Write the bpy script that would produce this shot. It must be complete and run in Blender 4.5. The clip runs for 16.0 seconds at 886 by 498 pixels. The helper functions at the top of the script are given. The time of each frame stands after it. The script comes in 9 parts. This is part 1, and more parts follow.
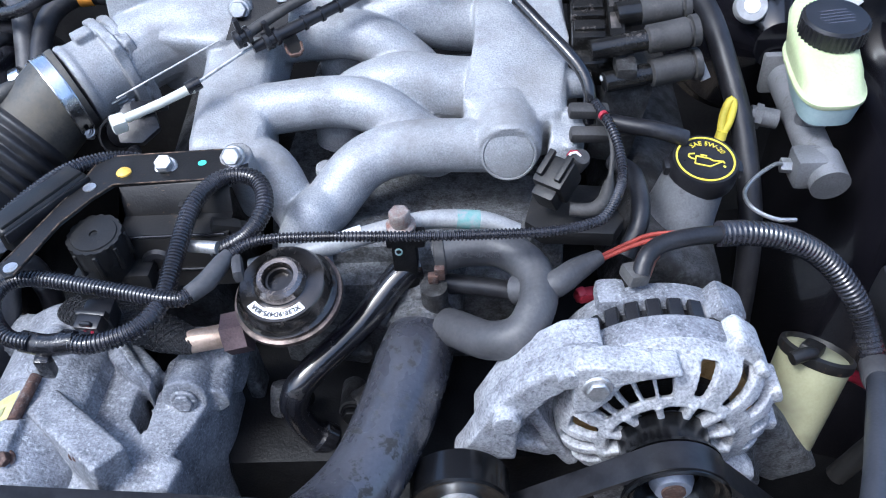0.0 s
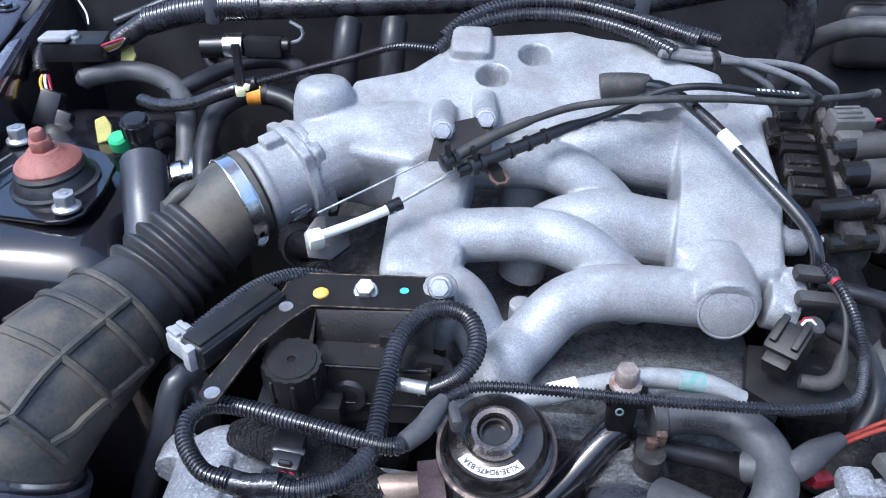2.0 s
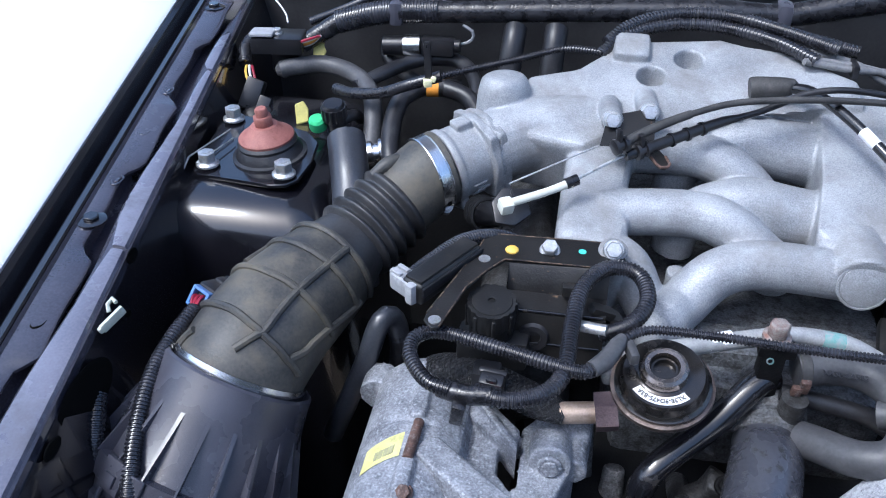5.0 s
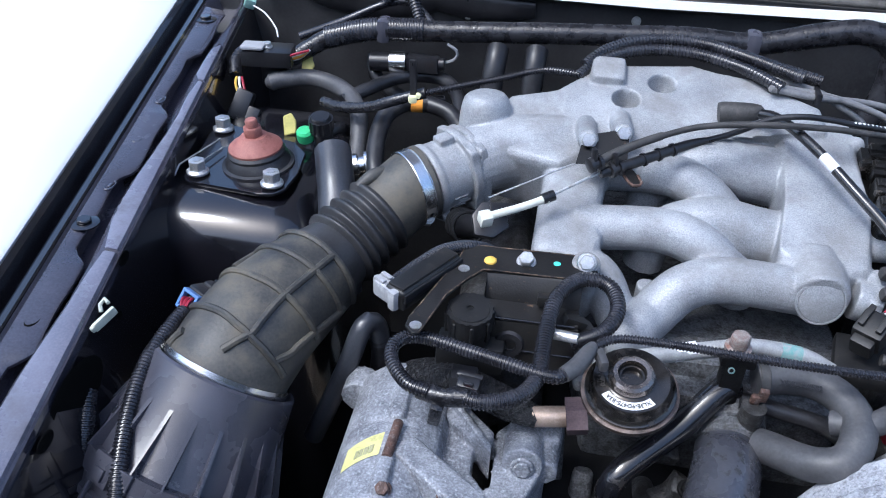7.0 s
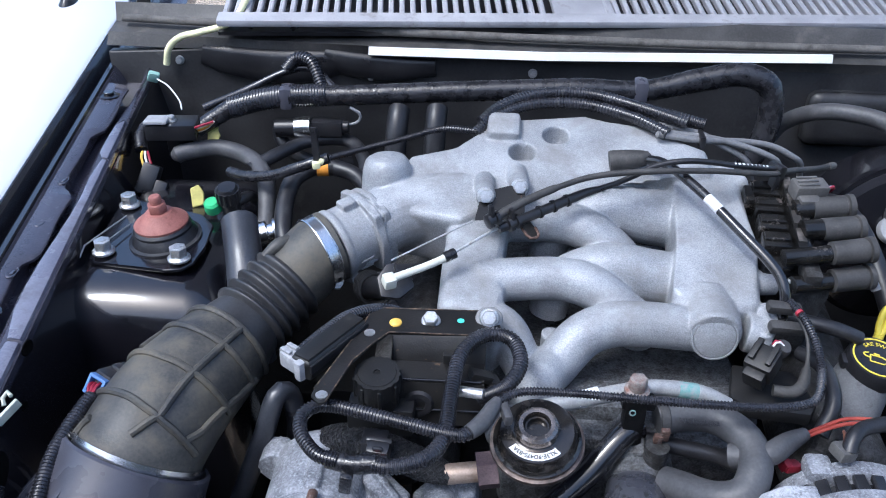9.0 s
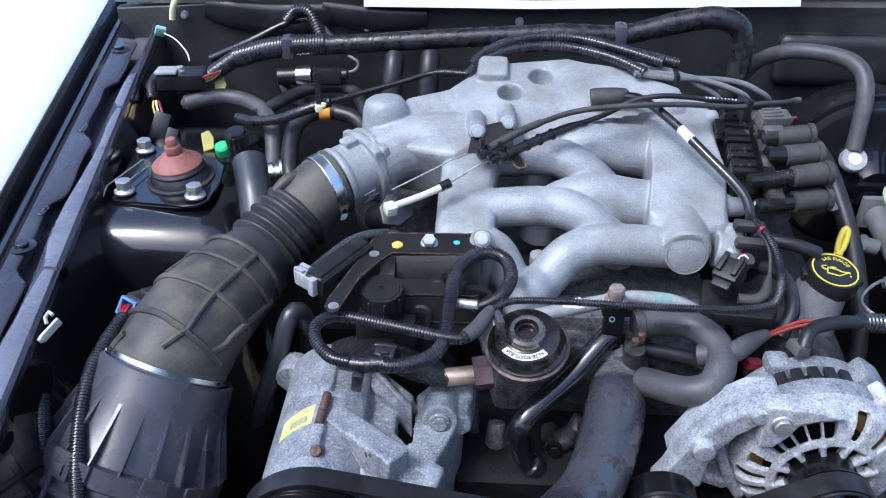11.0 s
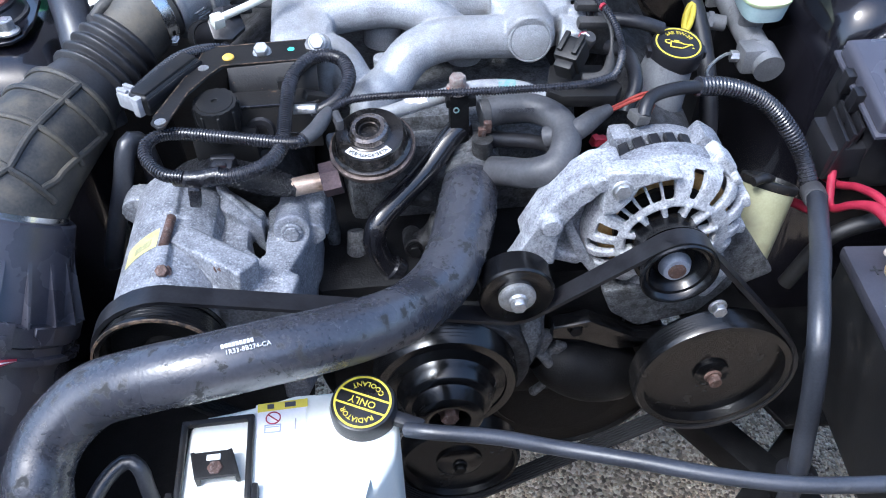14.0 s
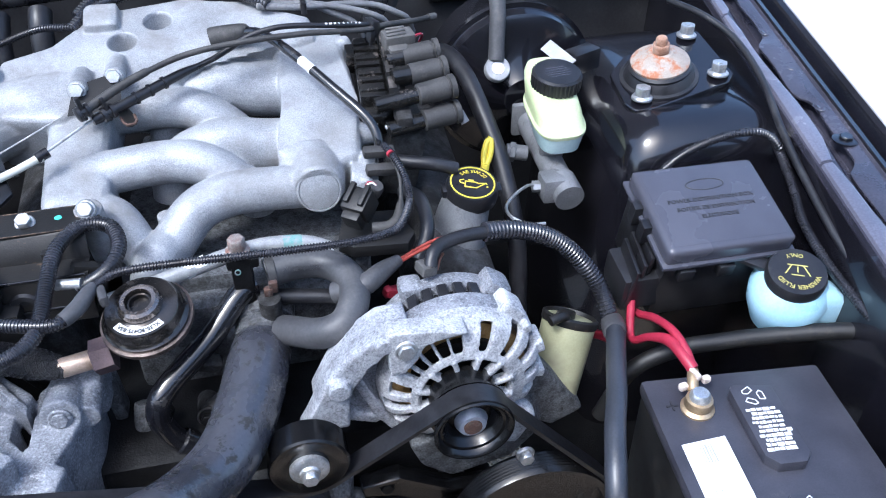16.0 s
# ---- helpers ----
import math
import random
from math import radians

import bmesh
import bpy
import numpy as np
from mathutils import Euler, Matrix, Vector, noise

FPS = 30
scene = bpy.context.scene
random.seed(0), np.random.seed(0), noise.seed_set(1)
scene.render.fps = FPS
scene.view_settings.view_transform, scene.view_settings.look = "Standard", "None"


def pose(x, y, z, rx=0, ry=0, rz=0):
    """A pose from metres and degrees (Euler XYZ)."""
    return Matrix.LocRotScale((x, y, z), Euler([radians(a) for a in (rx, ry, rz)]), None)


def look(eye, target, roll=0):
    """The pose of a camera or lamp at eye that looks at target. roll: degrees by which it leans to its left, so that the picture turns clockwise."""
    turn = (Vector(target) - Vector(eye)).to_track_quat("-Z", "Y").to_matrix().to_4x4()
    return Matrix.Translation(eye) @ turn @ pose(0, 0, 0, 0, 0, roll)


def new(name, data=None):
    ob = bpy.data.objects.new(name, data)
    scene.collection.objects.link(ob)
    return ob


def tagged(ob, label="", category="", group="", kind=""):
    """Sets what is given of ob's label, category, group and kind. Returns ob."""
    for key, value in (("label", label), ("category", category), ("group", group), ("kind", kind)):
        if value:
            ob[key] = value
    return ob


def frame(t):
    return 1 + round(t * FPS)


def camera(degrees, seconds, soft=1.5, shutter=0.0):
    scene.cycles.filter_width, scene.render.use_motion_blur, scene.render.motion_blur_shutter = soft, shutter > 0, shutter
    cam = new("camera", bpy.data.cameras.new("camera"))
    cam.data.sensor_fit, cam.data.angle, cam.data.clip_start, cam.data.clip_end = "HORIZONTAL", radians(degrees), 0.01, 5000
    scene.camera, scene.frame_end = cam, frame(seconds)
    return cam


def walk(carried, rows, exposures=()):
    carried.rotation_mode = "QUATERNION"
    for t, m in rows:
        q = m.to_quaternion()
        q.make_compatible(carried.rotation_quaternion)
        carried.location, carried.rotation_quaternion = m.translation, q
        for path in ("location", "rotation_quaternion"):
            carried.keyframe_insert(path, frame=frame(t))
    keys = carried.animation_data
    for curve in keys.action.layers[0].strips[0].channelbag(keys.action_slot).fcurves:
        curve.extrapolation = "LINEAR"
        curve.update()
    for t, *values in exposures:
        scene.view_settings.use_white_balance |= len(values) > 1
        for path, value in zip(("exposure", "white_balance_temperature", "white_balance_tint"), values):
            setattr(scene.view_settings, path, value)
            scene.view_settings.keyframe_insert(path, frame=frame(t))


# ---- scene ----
cam = camera(55.4, 16.0, 1.05, 0.08)
PATH = [
    (0, (0.043, 0.01, 1.377), (-0.049, 1.488, 0.031), -4.4),
    (0.5, (-0.018, 0.037, 1.381), (-0.045, 1.545, 0.068), -0.6),
    (1, (-0.055, 0.06, 1.386), (-0.044, 1.632, 0.15), 1.7),
    (1.5, (-0.099, 0.065, 1.395), (-0.106, 1.684, 0.221), 1.9),
    (2, (-0.138, 0.07, 1.379), (-0.244, 1.689, 0.21), 1.1),
    (2.5, (-0.135, 0.044, 1.373), (-0.348, 1.618, 0.157), 1.1),
    (3, (-0.162, 0.009, 1.395), (-0.414, 1.586, 0.191), 0.9),
    (3.5, (-0.201, -0.039, 1.398), (-0.48, 1.559, 0.228), -0.3),
    (5.8, (-0.228, -0.09, 1.42), (-0.503, 1.528, 0.278), 1.0),
    (6, (-0.228, -0.097, 1.418), (-0.503, 1.52, 0.273), 1.0),
    (6.5, (-0.221, -0.114, 1.425), (-0.47, 1.509, 0.284), 1.7),
    (7, (-0.225, -0.113, 1.434), (-0.453, 1.531, 0.318), 2.9),
    (7.5, (-0.221, -0.115, 1.441), (-0.422, 1.555, 0.358), 2.6),
    (8, (-0.196, -0.092, 1.457), (-0.298, 1.618, 0.424), 1.6),
    (10.3, (-0.178, -0.176, 1.471), (-0.292, 1.514, 0.408), 0.4),
    (10.5, (-0.179, -0.188, 1.472), (-0.28, 1.494, 0.394), 0.4),
    (11, (-0.179, -0.213, 1.477), (-0.265, 1.454, 0.375), 0.3),
    (11.5, (-0.167, -0.232, 1.479), (-0.229, 1.428, 0.366), 0.3),
    (12, (-0.147, -0.247, 1.475), (-0.152, 1.39, 0.326), 0.2),
    (12.5, (-0.132, -0.258, 1.455), (-0.089, 1.328, 0.238), -0.7),
    (13, (-0.126, -0.247, 1.419), (-0.061, 1.276, 0.125), -1.6),
    (13.5, (-0.12, -0.243, 1.407), (-0.042, 1.238, 0.065), -1.4),
    (14, (-0.102, -0.242, 1.407), (0.001, 1.228, 0.055), -1.7),
    (14.5, (-0.055, -0.229, 1.406), (0.109, 1.237, 0.055), -2.0),
    (15, (-0.023, -0.216, 1.413), (0.218, 1.271, 0.098), -1.3),
    (15.5, (0.005, -0.2, 1.435), (0.315, 1.326, 0.181), -0.5),
    (16, (0.028, -0.183, 1.445), (0.383, 1.374, 0.241), -0.1),
]
walk(cam, [(t, look(eye, target, roll)) for t, eye, target, roll in PATH], [(0.0, 1.43, 5540, 8), (3.0, 1.41, 5540, 8), (3.7, 1.33, 5540, 8), (6.0, 1.20, 5580, 8), (8.0, 1.16, 5620, 8), (11.0, 1.20, 5570, 8), (12.0, 1.23, 5560, 8), (12.5, 1.35, 5550, 8), (13.5, 1.59, 5540, 8), (14.5, 1.61, 5540, 8), (16.0, 1.54, 5560, 8)])

# ---- light ----
world = bpy.data.worlds.new("sky")
scene.world = world
world.use_nodes = True
wn, wl = world.node_tree.nodes, world.node_tree.links
sky = wn.new("ShaderNodeTexSky")
sky.sky_type, sky.sun_disc = "NISHITA", False
sky.sun_elevation, sky.sun_rotation = radians(58), radians(222)
sky.air_density, sky.dust_density = 1.0, 3.0
wl.new(sky.outputs[0], wn["Background"].inputs[0])
wn["Background"].inputs[1].default_value = 0.14
sun_data = bpy.data.lights.new("sun", "SUN")
sun_data.energy, sun_data.angle, sun_data.color = 1.2, radians(15), (1.0, 0.97, 0.93)
sun = new("sun", sun_data)
sun.matrix_world = look((-5, -3.0, 9), (0, 0, 0))

# ---- mesh helpers ----
ORIGIN = {}
V = Vector


def axis(p, d, up=(0, 0, 1)):
    """A frame at p whose z runs along d."""
    z = V(d).normalized()
    x = V(up).cross(z)
    if x.length < 1e-4:
        x = V((1, 0, 0)).cross(z) if abs(z.x) < 0.9 else V((0, 1, 0)).cross(z)
    x.normalize()
    y = z.cross(x)
    return Matrix.Translation(p) @ Matrix((x, y, z)).transposed().to_4x4()


def frame_xy(p, xd, zd):
    """A frame at p with x along xd and z nearest zd."""
    x = V(xd).normalized()
    y = V(zd).cross(x).normalized()
    return Matrix.Translation(p) @ Matrix((x, y, x.cross(y))).transposed().to_4x4()


def smooth_line(pts, step):
    """Catmull-Rom through pts (x, y, z[, r]), resampled at even steps."""
    p = [V(q) for q in pts]
    q = [p[0] * 2 - p[1]] + p + [p[-1] * 2 - p[-2]]
    dense = []
    for i in range(1, len(q) - 2):
        a, b, c, d = q[i - 1:i + 3]
        for k in range(16):
            t = k / 16
            dense.append(0.5 * ((2 * b) + (c - a) * t + (2 * a - 5 * b + 4 * c - d) * t * t + (3 * b - a - 3 * c + d) * t ** 3))
    dense.append(p[-1])
    cum = [0.0]
    for a, b in zip(dense, dense[1:]):
        cum.append(cum[-1] + (b.to_3d() - a.to_3d()).length)
    n = max(2, int(cum[-1] / step) + 1)
    out, j = [], 0
    for k in range(n + 1):
        s = cum[-1] * k / n
        while j < len(cum) - 2 and cum[j + 1] < s:
            j += 1
        f = (s - cum[j]) / max(1e-9, cum[j + 1] - cum[j])
        out.append(dense[j].lerp(dense[j + 1], min(1, max(0, f))))
    return out


def V4(q):
    return V(tuple(q))


def tube(bm, pts, r=None, seg=14, step=0.008, ring=None, caps=True, flat=1.0):
    """Sweep a round section along pts. ring=(pitch, depth): corrugations. flat: squash of the section's second axis."""
    if r is not None:
        pts = [(*q[:3], r) for q in pts]
    line = smooth_line([V4(q) for q in pts], ring[0] / 4 if ring else step)
    up, rows = None, []
    for i, q in enumerate(line):
        a, b = line[max(0, i - 1)].to_3d(), line[min(len(line) - 1, i + 1)].to_3d()
        t = (b - a).normalized()
        if up is None:
            up = V((0, 0, 1)) if abs(t.z) < 0.8 else V((0, 1, 0))
        up = (up - t * up.dot(t)).normalized()
        side = t.cross(up)
        rad = q[3]
        if ring:
            rad = rad + ring[1] * (0.5 if i % 4 in (0, 1) else -0.5)
        c = q.to_3d()
        rows.append([bm.verts.new(c + up * (math.cos(2 * math.pi * k / seg) * rad * flat) + side * (math.sin(2 * math.pi * k / seg) * rad)) for k in range(seg)])
    for a, b in zip(rows, rows[1:]):
        for k in range(seg):
            bm.faces.new((a[k], a[(k + 1) % seg], b[(k + 1) % seg], b[k]))
    if caps:
        bm.faces.new(rows[0][::-1])
        bm.faces.new(rows[-1])
    return bm


def lathe(bm, prof, m=Matrix(), seg=28, closed=True):
    """Turn the profile [(r, z)] round z."""
    rows = []
    for r, z in prof:
        if r < 1e-6:
            rows.append([bm.verts.new(m @ V((0, 0, z)))])
        else:
            rows.append([bm.verts.new(m @ V((r * math.cos(2 * math.pi * k / seg), r * math.sin(2 * math.pi * k / seg), z))) for k in range(seg)])
    for a, b in zip(rows, rows[1:]):
        for k in range(seg):
            l = (k + 1) % seg
            if len(a) == 1 and len(b) > 1:
                bm.faces.new((a[0], b[l], b[k]))
            elif len(b) == 1 and len(a) > 1:
                bm.faces.new((a[k], a[l], b[0]))
            elif len(a) > 1:
                bm.faces.new((a[k], a[l], b[l], b[k]))
    if closed and len(rows[0]) > 1:
        bm.faces.new(rows[0][::-1])
    if closed and len(rows[-1]) > 1:
        bm.faces.new(rows[-1])
    return bm


def box(bm, size, m=Matrix(), bevel=0.0, seg=2):
    made = bmesh.ops.create_cube(bm, size=1, matrix=m @ Matrix.Diagonal((*size, 1)))["verts"]
    if bevel:
        edges = list({e for v in made for e in v.link_edges})
        bmesh.ops.bevel(bm, geom=edges, offset=bevel, segments=seg, profile=0.6, affect="EDGES")
    return bm


def prism(bm, poly, z0, z1, m=Matrix(), bevel=0.0, seg=2, top_shift=(0, 0), top_scale=1.0):
    """Extrude the polygon [(x, y)] from z0 to z1 of m."""
    if sum(a[0] * b[1] - b[0] * a[1] for a, b in zip(poly, poly[1:] + poly[:1])) < 0:
        poly = poly[::-1]
    cx, cy = sum(p[0] for p in poly) / len(poly), sum(p[1] for p in poly) / len(poly)
    lo = [bm.verts.new(m @ V((x, y, z0))) for x, y in poly]
    hi = [bm.verts.new(m @ V((cx + (x - cx) * top_scale + top_shift[0], cy + (y - cy) * top_scale + top_shift[1], z1))) for x, y in poly]
    n = len(poly)
    faces = [bm.faces.new(lo[::-1]), bm.faces.new(hi)]
    faces += [bm.faces.new((lo[k], lo[(k + 1) % n], hi[(k + 1) % n], hi[k])) for k in range(n)]
    if bevel:
        edges = list({e for f in faces for e in f.edges})
        bmesh.ops.bevel(bm, geom=edges, offset=bevel, segments=seg, profile=0.6, affect="EDGES", clamp_overlap=True)
    return bm


def loft(bm, sections, closed=True, caps=True):
    """Join sections of equally many points."""
    rows = [[bm.verts.new(p) for p in s] for s in sections]
    n = len(rows[0])
    for a, b in zip(rows, rows[1:]):
        for k in range(n if closed else n - 1):
            bm.faces.new((a[k], a[(k + 1) % n], b[(k + 1) % n], b[k]))
    if caps and closed:
        bm.faces.new(rows[0][::-1])
        bm.faces.new(rows[-1])
    return bm


def mesh_of(bm, name, material, angle=38):
    bmesh.ops.recalc_face_normals(bm, faces=bm.faces)
    me = bpy.data.meshes.new(name)
    bm.to_mesh(me)
    bm.free()
    me.polygons.foreach_set("use_smooth", [True] * len(me.polygons))
    me.set_sharp_from_angle(angle=radians(angle))
    me.materials.append(material)
    return me


def thing(name, at, label, category, group=""):
    ob = tagged(new(name), label, category, group)
    ob.location = at
    ob.empty_display_size = 0.02
    ORIGIN[ob] = V(at)
    return ob


def part(name, bm, material, parent, label="", angle=38):
    o = ORIGIN[parent]
    bmesh.ops.translate(bm, verts=bm.verts, vec=-o)
    ob = new(name, mesh_of(bm, name, material, angle))
    ob.parent = parent
    ORIGIN[ob] = o
    return tagged(ob, label)


def solo(name, bm, material, at, label, category, group="", kind="", angle=38):
    """A thing of one mesh."""
    bmesh.ops.translate(bm, verts=bm.verts, vec=-V(at))
    ob = new(name, mesh_of(bm, name, material, angle))
    ob.location = at
    ORIGIN[ob] = V(at)
    return tagged(ob, label, category, group, kind)


def shared(name, me, parent, m, label=""):
    """A part that shares the mesh me, at the world pose m."""
    ob = new(name, me)
    ob.parent = parent
    ob.matrix_basis = Matrix.Translation(-ORIGIN[parent]) @ m
    ORIGIN[ob] = ORIGIN[parent]
    return tagged(ob, label)


def cast(ob, voxel=0.003, rounds=6):
    """Melt the joined solids of ob into one casting with soft fillets."""
    r = ob.modifiers.new("melt", "REMESH")
    r.mode, r.voxel_size, r.use_smooth_shade = "VOXEL", voxel, True
    s = ob.modifiers.new("soften", "SMOOTH")
    s.factor, s.iterations = 0.5, rounds
    return ob


def dent(ob, spots):
    """Fix the casting's shape and press round hollows (point, axis, radius, depth) into it."""
    bpy.context.view_layer.update()
    me = bpy.data.meshes.new_from_object(ob.evaluated_get(bpy.context.evaluated_depsgraph_get()))
    ob.modifiers.clear()
    ob.data = me
    o = ORIGIN[ob]
    for v in me.vertices:
        for p, d, r, depth in spots:
            rel = v.co + o - p
            h = rel.dot(d)
            q = (rel - d * h).length
            if q < r and abs(h) < 0.03:
                f = min(1.0, (r - q) / (r * 0.22))
                v.co -= d * (depth * f * f * (3 - 2 * f))
    return ob


def letters(text, size, m, material, parent, name="lettering", bend=0.0, raise_by=0.0006):
    """Flat raised letters, centred at m; bend: radius of an arc on which they run."""
    cu = bpy.data.curves.new("letters", "FONT")
    cu.body, cu.size, cu.align_x, cu.align_y, cu.extrude = text, size, "CENTER", "CENTER", raise_by
    cu.resolution_u = 2
    tmp = new("letters", cu)
    bpy.context.view_layer.update()
    me = bpy.data.meshes.new_from_object(tmp.evaluated_get(bpy.context.evaluated_depsgraph_get()))
    bpy.data.objects.remove(tmp)
    o = ORIGIN[parent]
    for v in me.vertices:
        p = v.co.copy()
        if bend:
            a = p.x / bend
            p = V(((bend + p.y) * math.sin(a), (bend + p.y) * math.cos(a), p.z)) if bend > 0 else V(((-bend - p.y) * math.sin(-a), -(-bend - p.y) * math.cos(a), p.z))
        v.co = m @ p - o
    me.materials.clear()
    me.materials.append(material)
    ob = new(name, me)
    ob.parent = parent
    ORIGIN[ob] = o
    return ob


def bars(rows, m, material, parent, h=0.0014, name="print_bar"):
    """Unreadable print as plain bars: rows of (x, y, length)."""
    bm = bmesh.new()
    for x, y, l in rows:
        box(bm, (l, h, 0.0006), m @ Matrix.Translation((x + l / 2, y, 0)))
    return part(name, bm, material, parent)


# ---- materials ----
def material(name, c1, c2=None, rough=0.5, metal=0.0, scale=40.0, grain=500.0, bump=0.15, dirt=None, dirt_scale=25.0, dirt_at=0.58, dirt_soft=0.1, coat=0.0, spread=0.18, random=0.0, trans=0.0, fine_part=0.45, grain_size=0.002, gloss=0.5):
    """A surface with broad tone change (scale), fine grain and, if wanted, patches of dirt or wear."""
    mt = bpy.data.materials.new(name)
    mt.use_nodes = True
    n, l = mt.node_tree.nodes, mt.node_tree.links
    b = n["Principled BSDF"]
    co = n.new("ShaderNodeTexCoord")
    broad = n.new("ShaderNodeTexNoise")
    broad.inputs["Scale"].default_value, broad.inputs["Detail"].default_value = scale, 4
    fine = n.new("ShaderNodeTexNoise")
    fine.inputs["Scale"].default_value, fine.inputs["Detail"].default_value = grain, 2
    l.new(co.outputs["Object"], broad.inputs["Vector"])
    l.new(co.outputs["Object"], fine.inputs["Vector"])
    add = n.new("ShaderNodeMath")
    add.operation = "MULTIPLY_ADD"
    add.inputs[1].default_value = fine_part
    l.new(fine.outputs[0], add.inputs[0])
    l.new(broad.outputs[0], add.inputs[2])
    ramp = n.new("ShaderNodeMapRange")
    ramp.inputs[1].default_value, ramp.inputs[2].default_value = 0.5 + fine_part / 2 - spread, 0.5 + fine_part / 2 + spread
    l.new(add.outputs[0], ramp.inputs[0])
    mix = n.new("ShaderNodeMix")
    mix.data_type = "RGBA"
    c2 = c2 or tuple(min(1, c * 1.35 + 0.004) for c in c1)
    mix.inputs[6].default_value, mix.inputs[7].default_value = (*c1, 1), (*c2, 1)
    l.new(ramp.outputs[0], mix.inputs[0])
    colour = mix.outputs[2]
    rv = n.new("ShaderNodeMapRange")
    rv.inputs[3].default_value, rv.inputs[4].default_value = max(0.03, rough - 0.1), min(1, rough + 0.12)
    l.new(broad.outputs[0], rv.inputs[0])
    rough_out = rv.outputs[0]
    if dirt:
        patch = n.new("ShaderNodeTexNoise")
        patch.inputs["Scale"].default_value, patch.inputs["Detail"].default_value, patch.inputs["Roughness"].default_value = dirt_scale, 8, 0.7
        l.new(co.outputs["Object"], patch.inputs["Vector"])
        pr = n.new("ShaderNodeMapRange")
        pr.inputs[1].default_value, pr.inputs[2].default_value = dirt_at - dirt_soft, dirt_at + dirt_soft
        l.new(patch.outputs[0], pr.inputs[0])
        m2 = n.new("ShaderNodeMix")
        m2.data_type = "RGBA"
        m2.inputs[7].default_value = (*dirt, 1)
        l.new(pr.outputs[0], m2.inputs[0])
        l.new(colour, m2.inputs[6])
        colour = m2.outputs[2]
        m3 = n.new("ShaderNodeMix")
        m3.inputs[3].default_value = 0.8
        l.new(pr.outputs[0], m3.inputs[0])
        l.new(rough_out, m3.inputs[2])
        rough_out = m3.outputs[0]
        if metal:
            m4 = n.new("ShaderNodeMapRange")
            m4.inputs[3].default_value, m4.inputs[4].default_value = metal, metal * 0.25
            l.new(pr.outputs[0], m4.inputs[0])
            l.new(m4.outputs[0], b.inputs["Metallic"])
    if random:
        info = n.new("ShaderNodeObjectInfo")
        hsv = n.new("ShaderNodeHueSaturation")
        rr = n.new("ShaderNodeMapRange")
        rr.inputs[3].default_value, rr.inputs[4].default_value = 1 - random, 1 + random
        l.new(info.outputs["Random"], rr.inputs[0])
        l.new(rr.outputs[0], hsv.inputs["Value"])
        l.new(colour, hsv.inputs["Color"])
        colour = hsv.outputs[0]
    l.new(colour, b.inputs["Base Color"])
    l.new(rough_out, b.inputs["Roughness"])
    if not (dirt and metal):
        b.inputs["Metallic"].default_value = metal
    b.inputs["Coat Weight"].default_value, b.inputs["Coat Roughness"].default_value = coat, 0.06
    b.inputs["Specular IOR Level"].default_value = gloss
    b.inputs["Transmission Weight"].default_value = trans
    if bump:
        bp = n.new("ShaderNodeBump")
        bp.inputs["Strength"].default_value, bp.inputs["Distance"].default_value = bump, grain_size
        l.new(add.outputs[0], bp.inputs["Height"])
        l.new(bp.outputs[0], b.inputs["Normal"])
    return mt


ALU = material("cast_aluminium", (0.165, 0.175, 0.192), (0.485, 0.50, 0.525), 0.46, 0.2, 18, 620, 0.5, dirt=(0.20, 0.196, 0.195), dirt_scale=12, dirt_at=0.56, dirt_soft=0.12, spread=0.40, fine_part=0.9, grain_size=0.0012)
ALU_OLD = material("weathered_aluminium", (0.115, 0.12, 0.136), (0.34, 0.352, 0.385), 0.58, 0.25, 45, 430, 0.6, dirt=(0.54, 0.56, 0.60), dirt_scale=260, dirt_at=0.63, dirt_soft=0.1, spread=0.28, fine_part=0.9, grain_size=0.0015)
ALU_WHITE = material("oxidised_aluminium", (0.22, 0.225, 0.24), (0.60, 0.61, 0.635), 0.6, 0.08, 50, 420, 0.7, dirt=(0.15, 0.15, 0.16), dirt_scale=240, dirt_at=0.62, dirt_soft=0.1, spread=0.28, fine_part=0.9, grain_size=0.0015)
ALU_ARM = material("speckled_grey_casting", (0.17, 0.175, 0.195), (0.46, 0.475, 0.51), 0.58, 0.12, 40, 430, 0.65, dirt=(0.12, 0.12, 0.13), dirt_scale=230, dirt_at=0.60, dirt_soft=0.1, spread=0.28, fine_part=0.9, grain_size=0.0015)
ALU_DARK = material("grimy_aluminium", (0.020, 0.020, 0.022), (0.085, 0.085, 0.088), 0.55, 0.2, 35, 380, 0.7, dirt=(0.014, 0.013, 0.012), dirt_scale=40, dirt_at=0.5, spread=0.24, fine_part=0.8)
BLACK_PLASTIC = material("black_plastic", (0.009, 0.009, 0.011), (0.022, 0.022, 0.025), 0.3, 0, 30, 600, 0.15, dirt=(0.07, 0.07, 0.068), dirt_scale=40, dirt_at=0.7)
GREY_PLASTIC = material("grey_black_plastic", (0.056, 0.057, 0.074), (0.074, 0.075, 0.096), 0.25, 0, 14, 900, 0.1, dirt=(0.13, 0.13, 0.135), dirt_scale=60, dirt_at=0.78, gloss=0.6)
AIRBOX = material("air_box_plastic", (0.036, 0.036, 0.047), (0.066, 0.066, 0.084), 0.27, 0, 20, 900, 0.12, dirt=(0.11, 0.11, 0.11), dirt_scale=30, dirt_at=0.74, gloss=0.6)
RUBBER = material("black_rubber", (0.010, 0.010, 0.012), (0.026, 0.026, 0.03), 0.4, 0, 35, 500, 0.2, dirt=(0.07, 0.068, 0.065), dirt_scale=35, dirt_at=0.68)
